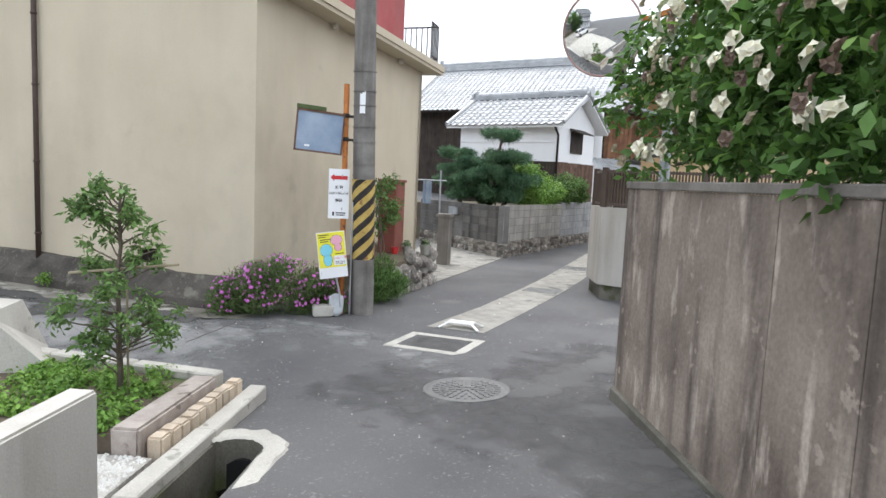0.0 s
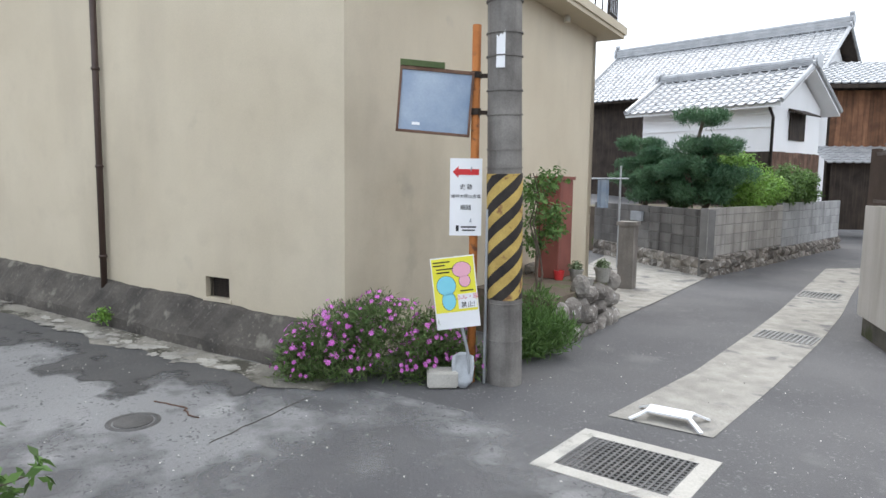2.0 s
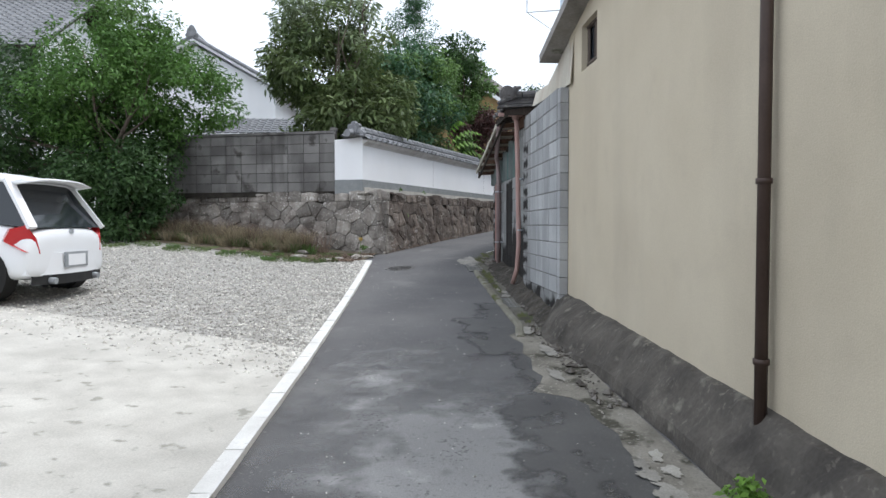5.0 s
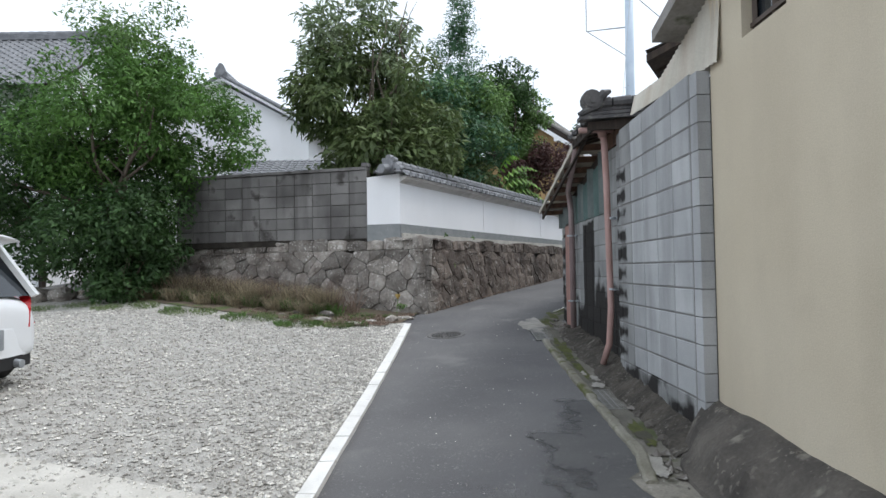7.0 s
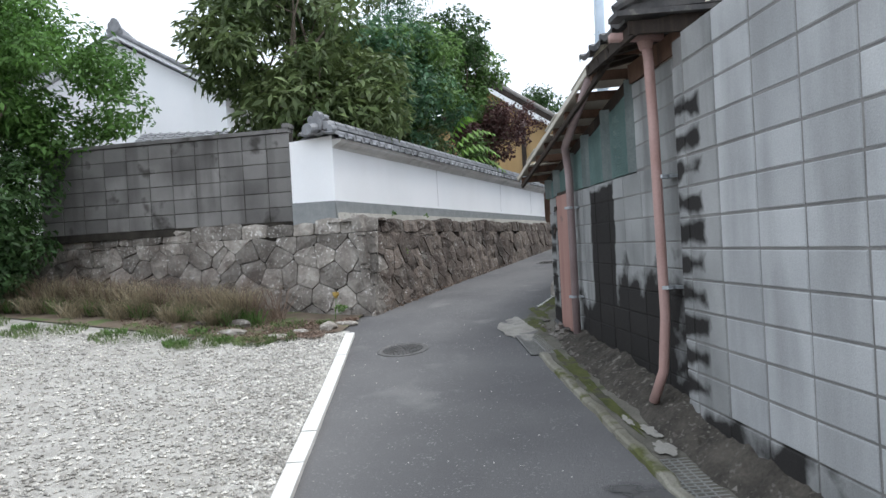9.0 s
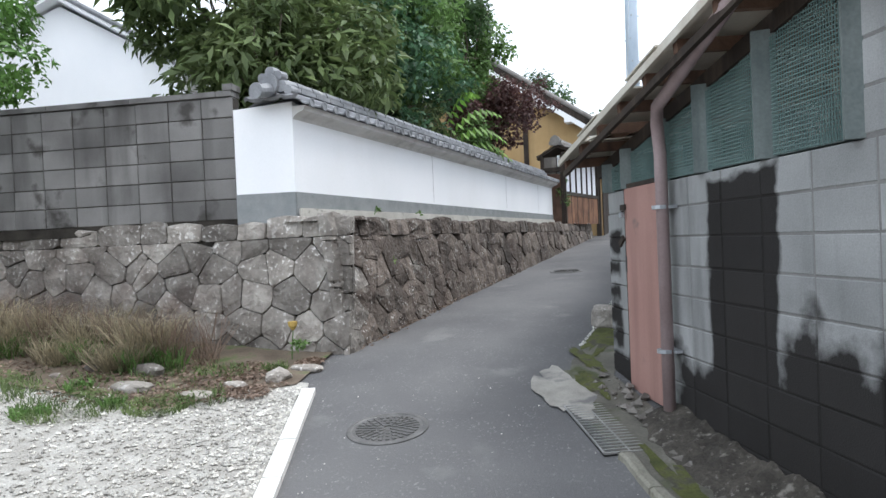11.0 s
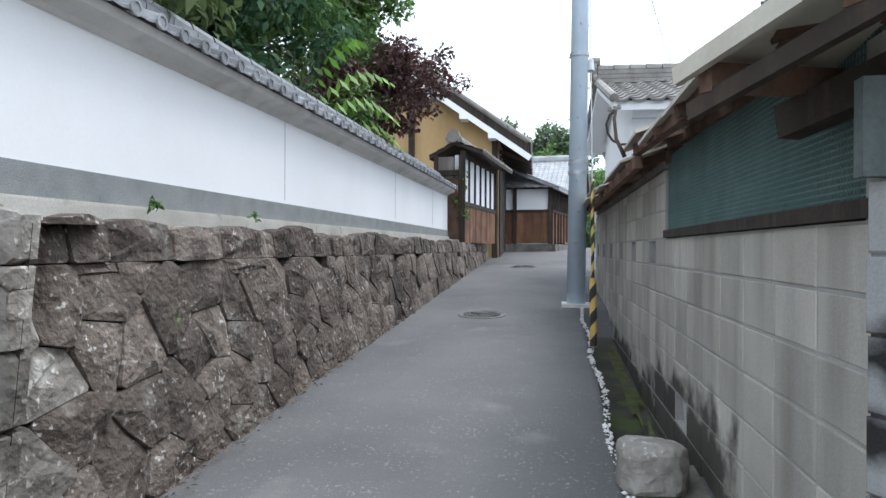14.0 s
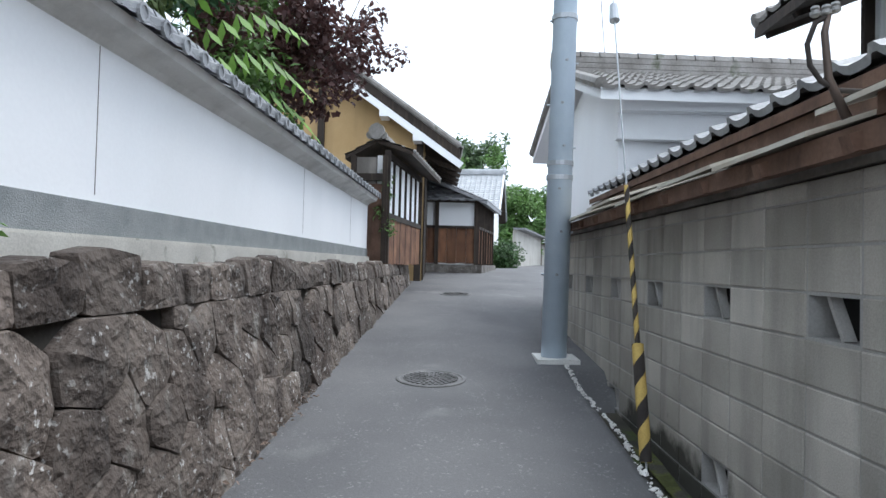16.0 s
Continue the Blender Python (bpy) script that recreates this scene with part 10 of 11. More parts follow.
def build_signs():
    post = thing("orange_sign_post", "rusty orange steel post strapped beside the pole", "post", at=(OP.x, OP.y, PZ))
    bm = bmesh.new()
    tube(bm, [OP + V(0, 0, PZ - 0.1), OP + V(0, 0, 2.60)], 0.034, 12)
    part("post", bm, M_ORANGE, post, smooth=True)
    for z in (1.92, 2.2):
        bm = bmesh.new()
        tube(bm, [OP + V(0, 0, z), OP + V(0, 0, z + 0.05)], 0.042, 12)
        beam(bm, OP + V(0, 0, z + 0.02), V(PX, PY, z + 0.02), 0.03, 0.03)
        part("bracket", bm, M_WOOD, post, "rusted clamp to the pole")
    # notice board
    nb = thing("notice_board", "faded blue notice board in a thin wooden frame", "notice board", at=tuple(OP + V(0, 0, 2.2)))
    p = OP - SD * 0.62 + SF * 0.045 + V(0, 0, 1.785)
    BX, BZ = SD * math.cos(0.07) - V(0, 0, math.sin(0.07)), V(0, 0, math.cos(0.07)) + SD * math.sin(0.07)
    bm = bmesh.new()
    slab(bm, p, BX * 0.57, -SF * 0.02, BZ * 0.49)
    part("panel", bm, M_BOARD_BLUE, nb)
    bm = bmesh.new()
    for q, a, b in ((p, BX * 0.57, BZ * 0.02), (p + BZ * 0.47, BX * 0.57, BZ * 0.025), (p, BX * 0.018, BZ * 0.49), (p + BX * 0.552, BX * 0.018, BZ * 0.49)):
        slab(bm, q - SF * 0.02, a, SF * 0.032, b)
    part("frame", bm, M_OLDWOOD, nb)
    bm = bmesh.new()
    slab(bm, p + BX * 0.0 - SF * 0.05 + BZ * 0.497, BX * 0.34, SF * 0.07, V(0, 0, 0.045))
    part("top_board", bm, M_LEAF["olive"], nb, "mossy board on top")
    bm = bmesh.new()
    for x, y, w in ((0.12, 0.06, 0.06),):
        slab(bm, p + BX * x + SF * 0.001 + BZ * y, BX * w, SF * 0.002, V(0, 0, 0.022))
    part("paper_scrap", bm, M_WHITE, nb)
    # direction sign
    sg = thing("direction_sign", "white direction sign with a red arrow and black lettering", "sign", at=tuple(OP + V(0, 0, 1.3)))
    o = OP - SD * 0.195 + SF * 0.05 + V(0, 0, 0.985)
    up = V(0, 0, 1)
    bm = bmesh.new()
    slab(bm, o - SF * 0.008, SD * 0.25, SF * 0.008, V(0, 0, 0.60))
    part("panel", bm, M_WHITE, sg)
    bm = bmesh.new()
    for z in (0.12, 0.52):
        beam(bm, o + SD * 0.15 - SF * 0.008 + V(0, 0, z), OP + V(0, 0, 0.97 + z), 0.04, 0.03)
    parts("bracket", bm, M_STEEL, sg)
    nrm = SD.cross(up)
    bm = bmesh.new()
    pts = [(0.02, 0.495), (0.065, 0.54), (0.065, 0.517), (0.225, 0.517), (0.225, 0.473), (0.065, 0.473), (0.065, 0.45)]
    f = [bm.verts.new(o + SD * x + up * y + nrm * 0.003) for x, y in pts]
    bm.faces.new(f)
    part("arrow", bm, M_RED, sg, "red arrow")
    for body, y, size in (("史 跡", 0.365, 0.044), ("椿井大塚山古墳", 0.295, 0.033), ("順路", 0.205, 0.044)):
        text_mesh("lettering", body, size, o + SD * 0.125 + up * y, SD, up, M_INK, sg)
    bm = bmesh.new()
    bar(bm, o, SD, up, 0.09, 0.062, 0.12, 0.012)
    bar(bm, o, SD, up, 0.10, 0.037, 0.10, 0.011)
    bar(bm, o, SD, up, 0.05, 0.035, 0.022, 0.045)
    part("small_print", bm, M_INK, sg)
    # yellow notice on a bent stake
    po = thing("yellow_notice", "yellow and white notice sign leaning on a thin metal stake", "sign", at=tuple(OP + V(0.1, -0.2, 0.5)))
    t = radians(9)
    rt = SD * math.cos(t) + up * math.sin(t) * 0.75
    ut = up * math.cos(t) - SD * math.sin(t)
    rt, ut = rt.normalized(), (ut - rt.normalized() * ut.dot(rt.normalized())).normalized()
    c = OP - SD * 0.285 + SF * 0.17 + V(0, 0, 0.255)
    bm = bmesh.new()
    nn = rt.cross(ut)
    slab(bm, c - nn * 0.006, rt * 0.34, ut * 0.56, nn * 0.006)
    part("panel", bm, M_WHITE, po)
    bm = bmesh.new()
    bar(bm, c, rt, ut, 0.008, 0.13, 0.324, 0.422, 0.002)
    part("yellow_field", bm, M_POSTER_Y, po, "bright yellow printed field")
    for m, x, y, rx, ry in ((M_INK, 0.105, 0.34, 0.076, 0.078), (M_INK, 0.115, 0.22, 0.055, 0.075), (M_INK, 0.235, 0.455, 0.074, 0.062), (M_INK, 0.25, 0.365, 0.046, 0.05), (M_POSTER_B, 0.105, 0.34, 0.073, 0.075), (M_POSTER_B, 0.115, 0.22, 0.052, 0.072), (M_POSTER_P, 0.235, 0.455, 0.071, 0.059), (M_POSTER_P, 0.25, 0.365, 0.043, 0.047)):
        bm = bmesh.new()
        bm.faces.new([bm.verts.new(c + rt * (x + rx * math.cos(k)) + ut * (y + ry * math.sin(k)) + nn * (0.0035 if m is M_INK else 0.0042)) for k in np.linspace(0, 2 * math.pi, 24, endpoint=False)])
        part("printed_patch", bm, m, po)
    for x, y, w in ((0.02, 0.52, 0.13), (0.02, 0.495, 0.09), (0.04, 0.465, 0.13), (0.04, 0.44, 0.10), (0.21, 0.285, 0.1)):
        bm = bmesh.new()
        bar(bm, c, rt, ut, x, y, w, 0.009, 0.0045)
        part("small_print", bm, M_INK, po)
    bm = bmesh.new()
    bar(bm, c, rt, ut, 0.185, 0.15, 0.145, 0.115, 0.003)
    part("white_field", bm, M_WHITE, po)
    text_mesh("lettering", "ふん・尿", 0.044, c + rt * 0.258 + ut * 0.225, rt, ut, M_POSTER_R, po, 0.0055)
    text_mesh("lettering", "禁止!", 0.048, c + rt * 0.258 + ut * 0.163, rt, ut, M_INK, po, 0.0055)
    bm = bmesh.new()
    top = c + rt * 0.19 + ut * 0.03 - nn * 0.012
    tube(bm, [top, top - ut * 0.25 + rt * 0.03, top - ut * 0.45 + rt * 0.02 - V(0, 0, 0.02)], 0.012, 8)
    part("stake", bm, M_STEEL, po, "thin bent metal stake")
    # garden trowel blade at its foot
    sh = thing("shovel_blade", "grey sheet-metal shovel blade resting at the pole's foot", "shovel", at=tuple(OP + V(0.1, -0.15, PZ)))
    b0 = OP + SF * 0.2 + SD * -0.08 + V(0, 0, PZ + 0.01)
    bm = bmesh.new()
    vs = []
    for j, (z, w, bow) in enumerate(((0.0, 0.02, 0), (0.05, 0.075, 0.012), (0.16, 0.09, 0.02), (0.24, 0.085, 0.02), (0.27, 0.03, 0.01))):
        vs.append([bm.verts.new(b0 + SD * x * w + SF * (-0.25 * z - bow * (1 - x * x)) + V(0, 0, z)) for x in (-1, -0.5, 0, 0.5, 1)])
    for r0, r1 in zip(vs, vs[1:]):
        for k in range(4):
            bm.faces.new([r0[k], r0[k + 1], r1[k + 1], r1[k]])
    ob = part("blade", bm, M_STEEL, sh, smooth=True)
    md = ob.modifiers.new("thick", "SOLIDIFY")
    md.thickness = 0.004
    bm = bmesh.new()
    slab(bm, b0 - SD * 0.28 - SF * 0.16, SD * 0.24, SF * 0.17, V(0, 0, 0.13))
    bmesh.ops.bevel(bm, geom=bm.edges[:], offset=0.012, segments=2, affect="EDGES")
    tagged(part("loose_block", bm, M_CONCRETE), "loose pale concrete block beside the pole", "concrete block")


build_signs()


def build_purple_bush():
    base = V(-6.68, 4.48, -0.2)
    root = thing("ice_plant", "mound of ice plant covered with magenta flowers", "flowering plant", at=tuple(base))
    rnd = random.Random(29)
    blobs = []
    for k in range(120):
        a = rnd.uniform(-0.80, 0.90)
        b = rnd.uniform(-0.32, 0.24) * (1 - (a / 1.0) ** 2)
        p = base + SD * a * 0.86 + SF * b
        z = -0.14 + rnd.random() * 0.56 * (1 - (a / 0.98) ** 2)
        q = rnd.uniform(0.11, 0.17)
        blobs.append((p.x, p.y, z, q, q, q * 0.8))
    leaf_cloud("foliage", root, blobs, 19000, 0.06, M_LEAF["olive"], seed=291, shape=(1, 0.13), shell=0.5, droop=-0.6, flat=0.8)
    leaf_cloud("foliage", root, blobs, 6500, 0.06, M_LEAF["mid"], seed=292, shape=(1, 0.15), shell=0.6, droop=-0.5, flat=0.8)
    vs, fs = [], []
    nb = np.array(blobs)
    for i in range(560):
        b = blobs[rnd.randrange(len(blobs))]
        d = V(rnd.gauss(0, 1) + SF.x * 0.8, rnd.gauss(0, 1) + SF.y * 0.8, abs(rnd.gauss(0, 1)) + 0.3).normalized()
        c = V(b[0], b[1], b[2]) + d * b[3] * 1.1
        r = rnd.uniform(0.011, 0.021)
        x = d.orthogonal().normalized()
        y = d.cross(x)
        for k in range(7):
            t = 2 * math.pi * k / 7
            e, f = x * math.cos(t) + y * math.sin(t), y * math.cos(t) - x * math.sin(t)
            n0 = len(vs)
            vs += [c, c + e * r * 0.8 + f * r * 0.3 + d * 0.004, c + e * r * 1.25 + d * 0.002, c + e * r * 0.8 - f * r * 0.3 + d * 0.004]
            fs.append((n0, n0 + 1, n0 + 2, n0 + 3))
    tagged(raw("flower_sprinkle", vs, fs, M_PURPLE, root, "magenta daisy-like flowers"), kind="stuff")


build_purple_bush()


def build_wall_foot():
    # rosemary-like clump behind the pole
    base = V(-6.55, 6.05, -0.22)
    root = thing("green_clump", "upright feathery green shrub behind the pole", "shrub", at=tuple(base))
    leaf_cloud("foliage", root, blobs_in(random.Random(2), (base.x, base.y, 0.08), (0.26, 0.34, 0.24), 24, 0.15), 6500, 0.085, M_LEAF["mid"], seed=301, shape=(1, 0.12), droop=-1.4, flat=1.0)
    bm = bmesh.new()
    limb(bm, base, base + V(0, 0, 0.4), 0.02, 0.01, random.Random(1))
    part("stem", bm, M_BARK, root)
    # raised stone bed with pots and cabinet
    bed = thing("stone_bed", "raised bed edged with rough dark stones beside the house", "raised bed", at=(-7.2, 7.2, -0.2), kind="structure")
    a, b, c2, d2 = V(-6.75, 6.45, 0), V(-7.42, 8.02, 0), V(-8.35, 7.7, 0), V(-7.75, 6.2, 0)
    bm = bmesh.new()
    prism(bm, [(v.x, v.y) for v in (a, b, c2, d2)], -0.4, 0.26)
    part("soil", bm, M_SOIL, bed)
    rnd = random.Random(5)
    for p, q in ((a, b), (b, c2)):
        ln = (q - p).length
        w_ = (q - p).normalized()
        out = V(w_.y, -w_.x, 0)
        s = 0.0
        while s < ln:
            ww = rnd.uniform(0.18, 0.32)
            z = -0.3
            while z < 0.2:
                h = rnd.uniform(0.16, 0.28)
                bm = bmesh.new()
                bmesh.ops.create_icosphere(bm, subdivisions=2, radius=1.0)
                cc = p + w_ * (s + ww / 2) + out * 0.02 + V(0, 0, z + h / 2)
                for v in bm.verts:
                    n3 = v.co.normalized()
                    k = 1 + 0.25 * noise.noise(n3 * 2 + V(s, z, 0))
                    v.co = cc + w_ * n3.x * ww * 0.55 * k + out * n3.y * 0.1 * k + V(0, 0, n3.z * h * 0.55 * k)
                part("stone", bm, M_STONE, bed)
                z += h
            s += ww
    cab = thing("meter_cabinet", "tall red-brown steel cabinet against the house", "cabinet", at=(-7.95, 7.55, 0.26))
    bm = bmesh.new()
    cbox(bm, (-7.95, 7.55, 0.85), (0.30, 0.42, 1.18), 25)
    bmesh.ops.bevel(bm, geom=bm.edges[:], offset=0.01, segments=1, affect="EDGES")
    part("body", bm, M_REDBROWN, cab)
    bm = bmesh.new()
    cbox(bm, (-7.95, 7.55, 1.46), (0.34, 0.46, 0.04), 25)
    part("lid", bm, M_REDBROWN, cab)
    for k, (x, y, r, h, lab) in enumerate(((-7.35, 7.78, 0.10, 0.17, "pale stone plant pot with a small succulent"), (-7.55, 7.55, 0.085, 0.14, "grey-green plant pot with a seedling"), (-7.25, 7.45, 0.07, 0.08, "small round pale clay tray"))):
        pot = thing("plant_pot", lab, "plant pot", at=(x, y, 0.26), group="pots on the stone bed")
        bm = bmesh.new()
        lathe(bm, (x, y, 0.26), [(r * 0.7, 0), (r * 0.92, h * 0.8), (r * 1.05, h * 0.82), (r * 1.05, h), (r * 0.88, h), (r * 0.85, h * 0.85), (0.01, h * 0.85)], 18)
        part("pot", bm, M_STRIP, pot, smooth=False)
        if k < 2:
            leaf_cloud("plant", pot, [(x, y, 0.26 + h + 0.03, r * 0.8, r * 0.8, 0.06)], 240, 0.05, M_LEAF["silver"], seed=310 + k, shape=(1, 0.3), shell=0.2)
    red = thing("red_bucket", "small red plastic tub below the cabinet", "bucket", at=(-7.66, 7.5, 0.26))
    bm = bmesh.new()
    lathe(bm, (-7.70, 7.42, 0.26), [(0.05, 0), (0.065, 0.11), (0.055, 0.11), (0.045, 0.02)], 14)
    part("tub", bm, M_RED, red)
    vine = thing("climbing_shrub", "sparse climbing shrub between pole and cabinet", "shrub", at=(-7.15, 6.6, 0.26))
    rnd = random.Random(6)
    leaf_cloud("foliage", vine, blobs_in(rnd, (-7.2, 6.65, 1.15), (0.22, 0.24, 0.5), 18, 0.12), 1200, 0.06, M_LEAF["mid"], seed=321, shape=(1, 0.5))
    bm = bmesh.new()
    for k in range(4):
        limb(bm, (-7.15, 6.6, 0.2), (-7.2 + rnd.uniform(-0.2, 0.2), 6.65 + rnd.uniform(-0.2, 0.2), 1.5), 0.012, 0.005, rnd)
    part("stem", bm, M_BARK, vine)
    gp = thing("gate_pillar", "grey concrete gate pillar at the driveway", "gate pillar", at=(-9.0, 10.4, -0.25))
    bm = bmesh.new()
    cbox(bm, (-9.05, 10.15, 0.25), (0.24, 0.24, 1.0), 25)
    cbox(bm, (-9.05, 10.15, 0.78), (0.30, 0.30, 0.06), 25)
    part("pillar", bm, M_RW_CAP, gp)
    pr = thing("washing_pole", "thin metal drying pole with blue laundry", "drying pole", at=(-11.0, 12.1, -0.25))
    bm = bmesh.new()
    tube(bm, [(-11.0, 12.1, -0.3), (-11.0, 12.1, 1.75)], 0.02, 8)
    tube(bm, [(-11.9, 12.2, 1.5), (-10.8, 12.1, 1.5)], 0.015, 8)
    part("pole", bm, M_STEEL, pr)
    bm = bmesh.new()
    rows = []
    for i in range(9):
        x = -11.70 + 0.042 * i
        rows.append([bm.verts.new((x, 12.2 + 0.03 * math.sin(i * 1.4), z)) for z in (1.48, 1.2, 0.9)])
    for r0, r1 in zip(rows, rows[1:]):
        for k in range(2):
            bm.faces.new([r0[k], r1[k], r1[k + 1], r0[k + 1]])
    part("laundry", bm, M_BOARD_BLUE, pr, "faded blue cloth")
    # small bridge-like metal cover in the strip
    br = thing("metal_step_cover", "pale four-legged metal cover lying on the concrete strip", "metal cover", at=(-4.81, 5.78, -0.24))
    bm = bmesh.new()
    cx, cy, z = -4.84, 5.80, G(-4.84, 5.80) + 0.012
    cbox(bm, (cx, cy, z + 0.055), (0.30, 0.15, 0.012), 25)
    k = radians(25)
    ux, uy = V(math.cos(k), math.sin(k), 0), V(-math.sin(k), math.cos(k), 0)
    for sx in (-1, 1):
        for sy in (-1, 1):
            p = V(cx, cy, z + 0.052) + ux * sx * 0.145 + uy * sy * 0.065
            beam(bm, p, p + ux * sx * 0.09 + uy * sy * 0.08 - V(0, 0, 0.05), 0.03, 0.012)
    part("plate", bm, M_WHITE, br)


build_wall_foot()


# ---- white hatchback in the lot ----
def build_car():
    ang = math.atan2(-0.924, 0.383)
    h = V(math.cos(ang), math.sin(ang), 0)
    lf = V(-h.y, h.x, 0)
    rc = V(-12.38, -5.32, 0)
    o = rc + lf * 0.845
    z0 = (G(rc.x, rc.y) + G(o.x, o.y)) / 2
    pitch = 0.11 * (h.dot(V(0.4641, -0.8858, 0))) * 0.9

    def C(x, y, z):
        return o + h * x + lf * y + V(0, 0, z0 + z + pitch * min(x, 3.6))

    root = thing("white_hatchback", "small white hatchback parked nose-in on the gravel", "car", at=tuple(C(1.8, 0, 0)))
    # body sections from the tail to the nose: x, half width, z and roof shape
    secs = [(0.0, 0.70, 0.32, 0.62, 0.80, 0.66), (0.06, 0.80, 0.26, 0.60, 0.90, 0.74), (0.35, 0.84, 0.22, 0.62, 0.98, 0.78), (0.9, 0.845, 0.2, 0.62, 1.0, 0.8), (1.8, 0.845, 0.2, 0.62, 0.98, 0.8), (2.6, 0.845, 0.2, 0.60, 0.95, 0.79), (3.0, 0.83, 0.2, 0.58, 0.92, 0.74), (3.45, 0.78, 0.24, 0.56, 0.80, 0.66), (3.68, 0.6, 0.3, 0.5, 0.66, 0.5)]
    bm = bmesh.new()
    rings = []
    for x, w, zb, zm, zt, wt in secs:
        prof = [(-w * 0.92, zb), (-w, zb + 0.1), (-w, zm), (-wt, zt), (0, zt + 0.02), (wt, zt), (w, zm), (w, zb + 0.1), (w * 0.92, zb)]
        rings.append([bm.verts.new(C(x, y, z)) for y, z in prof])
    for a, b in zip(rings, rings[1:]):
        for k in range(8):
            bm.faces.new([a[k], a[k + 1], b[k + 1], b[k]])
        bm.faces.new([a[8], a[0], b[0], b[8]])
    bm.faces.new(rings[0]), bm.faces.new(rings[-1][::-1])
    ob = part("body", bm, M_CAR, root, smooth=True)
    bev = ob.modifiers.new("soft", "SUBSURF")
    bev.levels = bev.render_levels = 2
    # cabin: glass house and roof
    bm = bmesh.new()
    rings = []
    for x, w, z in ((0.05, 0.72, 0.90), (0.30, 0.66, 1.20), (0.42, 0.60, 1.42)):
        rings.append([bm.verts.new(C(x, -w, z)), bm.verts.new(C(x, w, z))])
    fr = [[bm.verts.new(C(x, -w, z)), bm.verts.new(C(x, w, z))] for x, w, z in ((2.85, 0.72, 0.92), (2.1, 0.6, 1.42))]
    for a, b in zip(rings, rings[1:]):
        bm.faces.new([a[0], a[1], b[1], b[0]])
    bm.faces.new([fr[0][0], fr[0][1], fr[1][1], fr[1][0]])
    for k in (0, 1):
        bm.faces.new([rings[0][k], rings[1][k], rings[2][k], fr[1][k], fr[0][k]])
    parts("window", bm, M_GLASS, root, "dark tinted glass")
    bm = bmesh.new()
    pr_ = []
    for x, w, z in ((0.32, 0.60, 1.44), (0.6, 0.63, 1.49), (1.3, 0.64, 1.51), (2.0, 0.61, 1.46), (2.15, 0.58, 1.40)):
        pr_.append([bm.verts.new(C(x, y * w, z + (0.015 if abs(y) < 0.5 else 0) - (0.04 if abs(y) == 1 else 0))) for y in (-1, -0.85, 0, 0.85, 1)])
    for a, b in zip(pr_, pr_[1:]):
        for k in range(4):
            bm.faces.new([a[k], a[k + 1], b[k + 1], b[k]])
    rf = part("roof", bm, M_CAR, root, smooth=True)
    rf.modifiers.new("thick", "SOLIDIFY").thickness = 0.04
    bm = bmesh.new()
    for sy in (-1, 1):
        beam(bm, C(0.03, sy * 0.735, 0.90), C(0.40, sy * 0.605, 1.44), 0.10, 0.05)
        beam(bm, C(0.95, sy * 0.745, 0.93), C(1.0, sy * 0.615, 1.45), 0.08, 0.03)
        beam(bm, C(2.85, sy * 0.73, 0.92), C(2.1, sy * 0.605, 1.44), 0.06, 0.05)
    parts("pillar", bm, M_CAR, root)
    # spoiler
    bm = bmesh.new()
    sp = []
    for y in np.linspace(-0.62, 0.62, 9):
        k = abs(y) / 0.62
        sp.append([bm.verts.new(C(x, y, z - 0.05 * k ** 3)) for x, z in ((0.42, 1.46), (0.08 + 0.06 * k, 1.50), (0.04 + 0.06 * k, 1.48), (0.30, 1.43))])
    for a, b in zip(sp, sp[1:]):
        for k in range(4):
            bm.faces.new([a[k], a[(k + 1) % 4], b[(k + 1) % 4], b[k]])
    bm.faces.new(sp[0]), bm.faces.new(sp[-1][::-1])
    part("spoiler", bm, M_CAR, root, "white roof spoiler", smooth=True)
    # lamps
    for sy in (-1, 1):
        bm = bmesh.new()
        pts = [(0.10, 0.80, 0.62), (0.02, 0.62, 0.60), (0.04, 0.66, 0.78), (0.10, 0.74, 0.92), (0.24, 0.83, 0.86), (0.30, 0.85, 0.72)]
        f = [bm.verts.new(C(x - 0.012, sy * (y + 0.012), z)) for x, y, z in pts]
        g = [bm.verts.new(C(x + 0.06, sy * (y - 0.06), z)) for x, y, z in pts]
        bm.faces.new(f), bm.faces.new(g[::-1])
        for k in range(6):
            bm.faces.new([f[k], f[(k + 1) % 6], g[(k + 1) % 6], g[k]])
        part("tail_lamp", bm, M_LAMP_RED, root, "red tail lamp")
    # bumper diffuser, plate and exhaust
    bm = bmesh.new()
    ring = []
    for y in np.linspace(-0.72, 0.72, 9):
        k = abs(y) / 0.72
        ring.append([bm.verts.new(C(-0.03 + 0.10 * k ** 2, y, z)) for z in (0.22, 0.36)] + [bm.verts.new(C(0.2, y, 0.2))])
    for a, b in zip(ring, ring[1:]):
        for k in range(2):
            bm.faces.new([a[k], b[k], b[k + 1], a[k + 1]]) if k == 0 else bm.faces.new([a[0], a[2], b[2], b[0]])
    part("rear_diffuser", bm, M_TYRE, root, "black lower bumper")
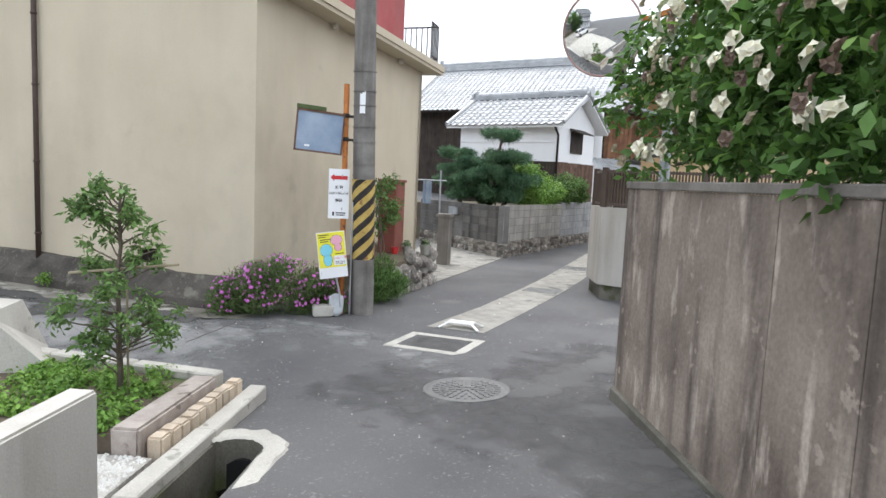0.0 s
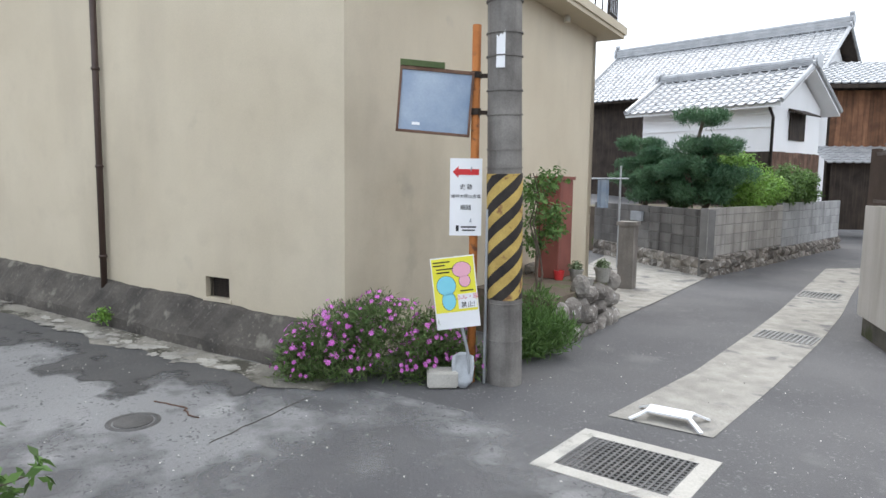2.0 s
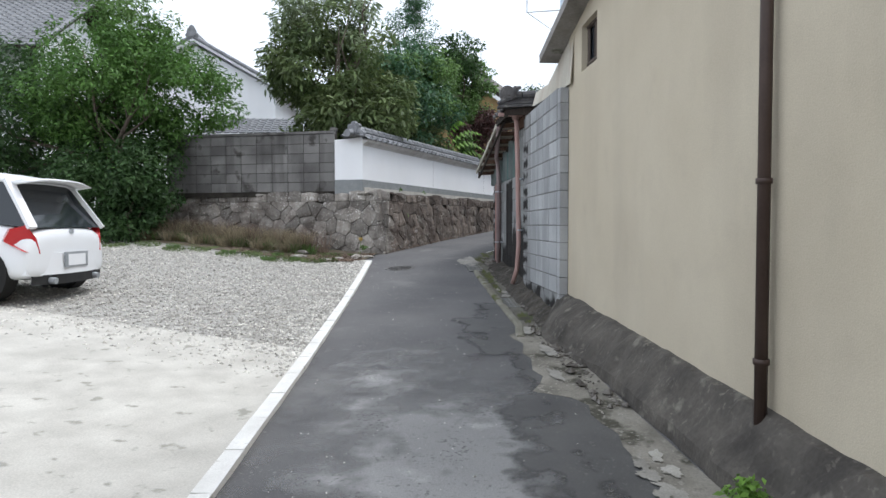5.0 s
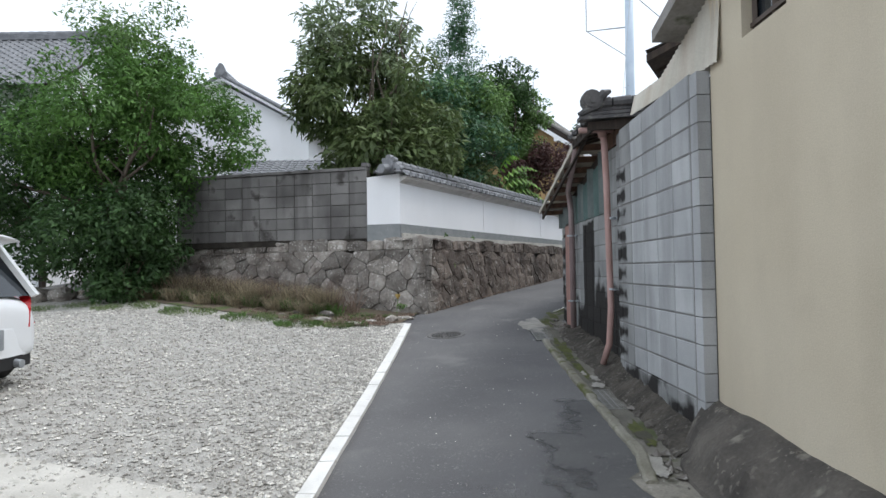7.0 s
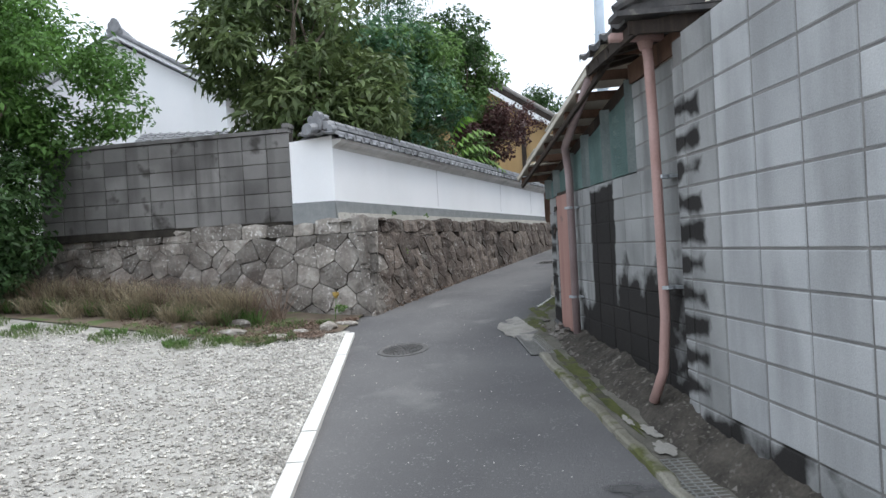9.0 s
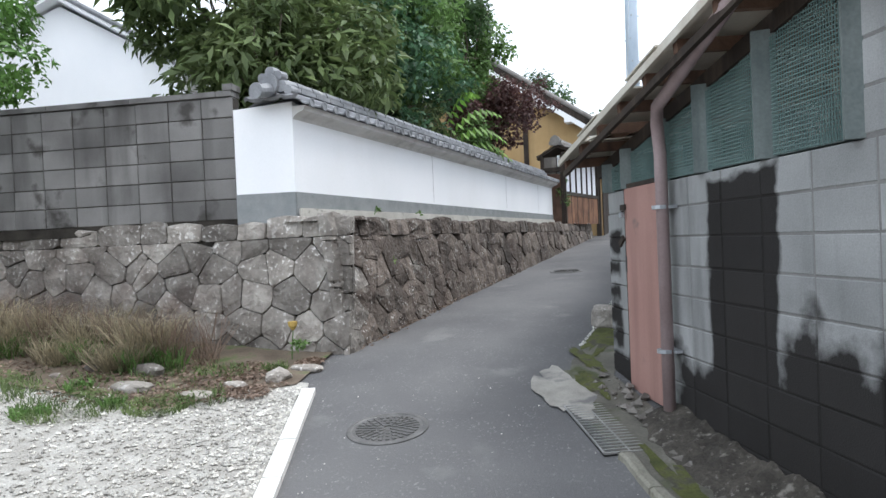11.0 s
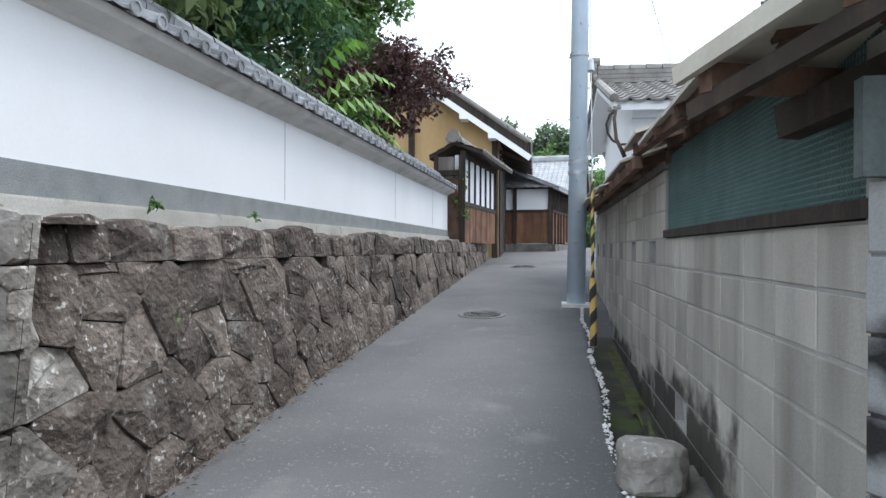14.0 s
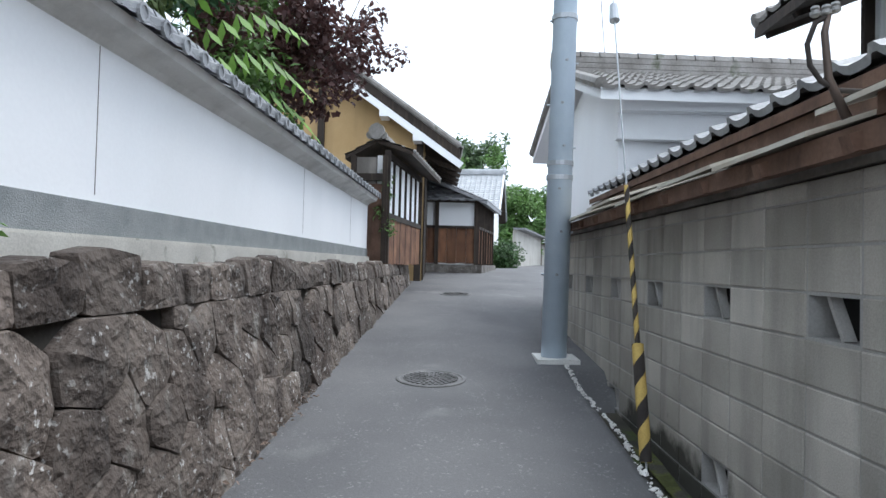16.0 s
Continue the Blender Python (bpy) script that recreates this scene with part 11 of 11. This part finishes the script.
    bm = bmesh.new()
    for a, b in zip(np.linspace(-0.78, 0.78, 11), np.linspace(-0.78, 0.78, 11)[1:]):
        def bx(y):
            return -0.035 + 0.12 * (abs(y) / 0.78) ** 2.4
        hexa(bm, [C(bx(a), a, 0.34), C(bx(b), b, 0.34), C(0.2, b, 0.34), C(0.2, a, 0.34), C(bx(a) + 0.015, a, 0.60), C(bx(b) + 0.015, b, 0.60), C(0.2, b, 0.60), C(0.2, a, 0.60)])
    part("rear_bumper", bm, M_CAR, root, smooth=False)
    bm = bmesh.new()
    slab(bm, C(-0.05, -0.18, 0.44), lf * 0.36, h * 0.012, V(0, 0, 0.14))
    part("number_plate", bm, M_WHITE, root, "blank pale number plate")
    bm = bmesh.new()
    slab(bm, C(-0.045, -0.24, 0.42), lf * 0.48, h * 0.012, V(0, 0, 0.19))
    part("plate_recess", bm, M_STEEL, root)
    for sy in (-0.45, 0.45):
        bm = bmesh.new()
        tube(bm, [C(-0.06, sy, 0.27), C(0.2, sy, 0.27)], 0.04, 12)
        part("exhaust", bm, M_STEEL, root)
    bm = bmesh.new()
    cbox(bm, C(0.02, 0, 0.86), (0.02, 0.07, 0.06), math.degrees(ang))
    part("badge", bm, M_STEEL, root)
    for x in (0.62, 3.0):
        for sy in (-1, 1):
            c = C(x, sy * 0.735, 0.30)
            wheel = part("wheel", _wheel(c, lf, 0.30, 0.2), M_TYRE, root, "black tyre", smooth=False)
            bm = bmesh.new()
            tube(bm, [c + lf * sy * 0.07, c + lf * sy * 0.105], [0.19, 0.18], 20)
            part("rim", bm, M_STEEL, wheel)
            # solid black drum stands for the shade in the wheel well
            bm = bmesh.new()
            tube(bm, [c + lf * sy * -0.11, c + lf * sy * 0.112], 0.345, 24)
            part("wheel_arch", bm, M_DARK, root)
    return root


def _wheel(c, axis, r, w):
    bm = bmesh.new()
    tube(bm, [c - axis * w * 0.5, c - axis * w * 0.42, c + axis * w * 0.42, c + axis * w * 0.58], [r * 0.9, r, r, r * 0.92], 26)
    return bm


build_car()
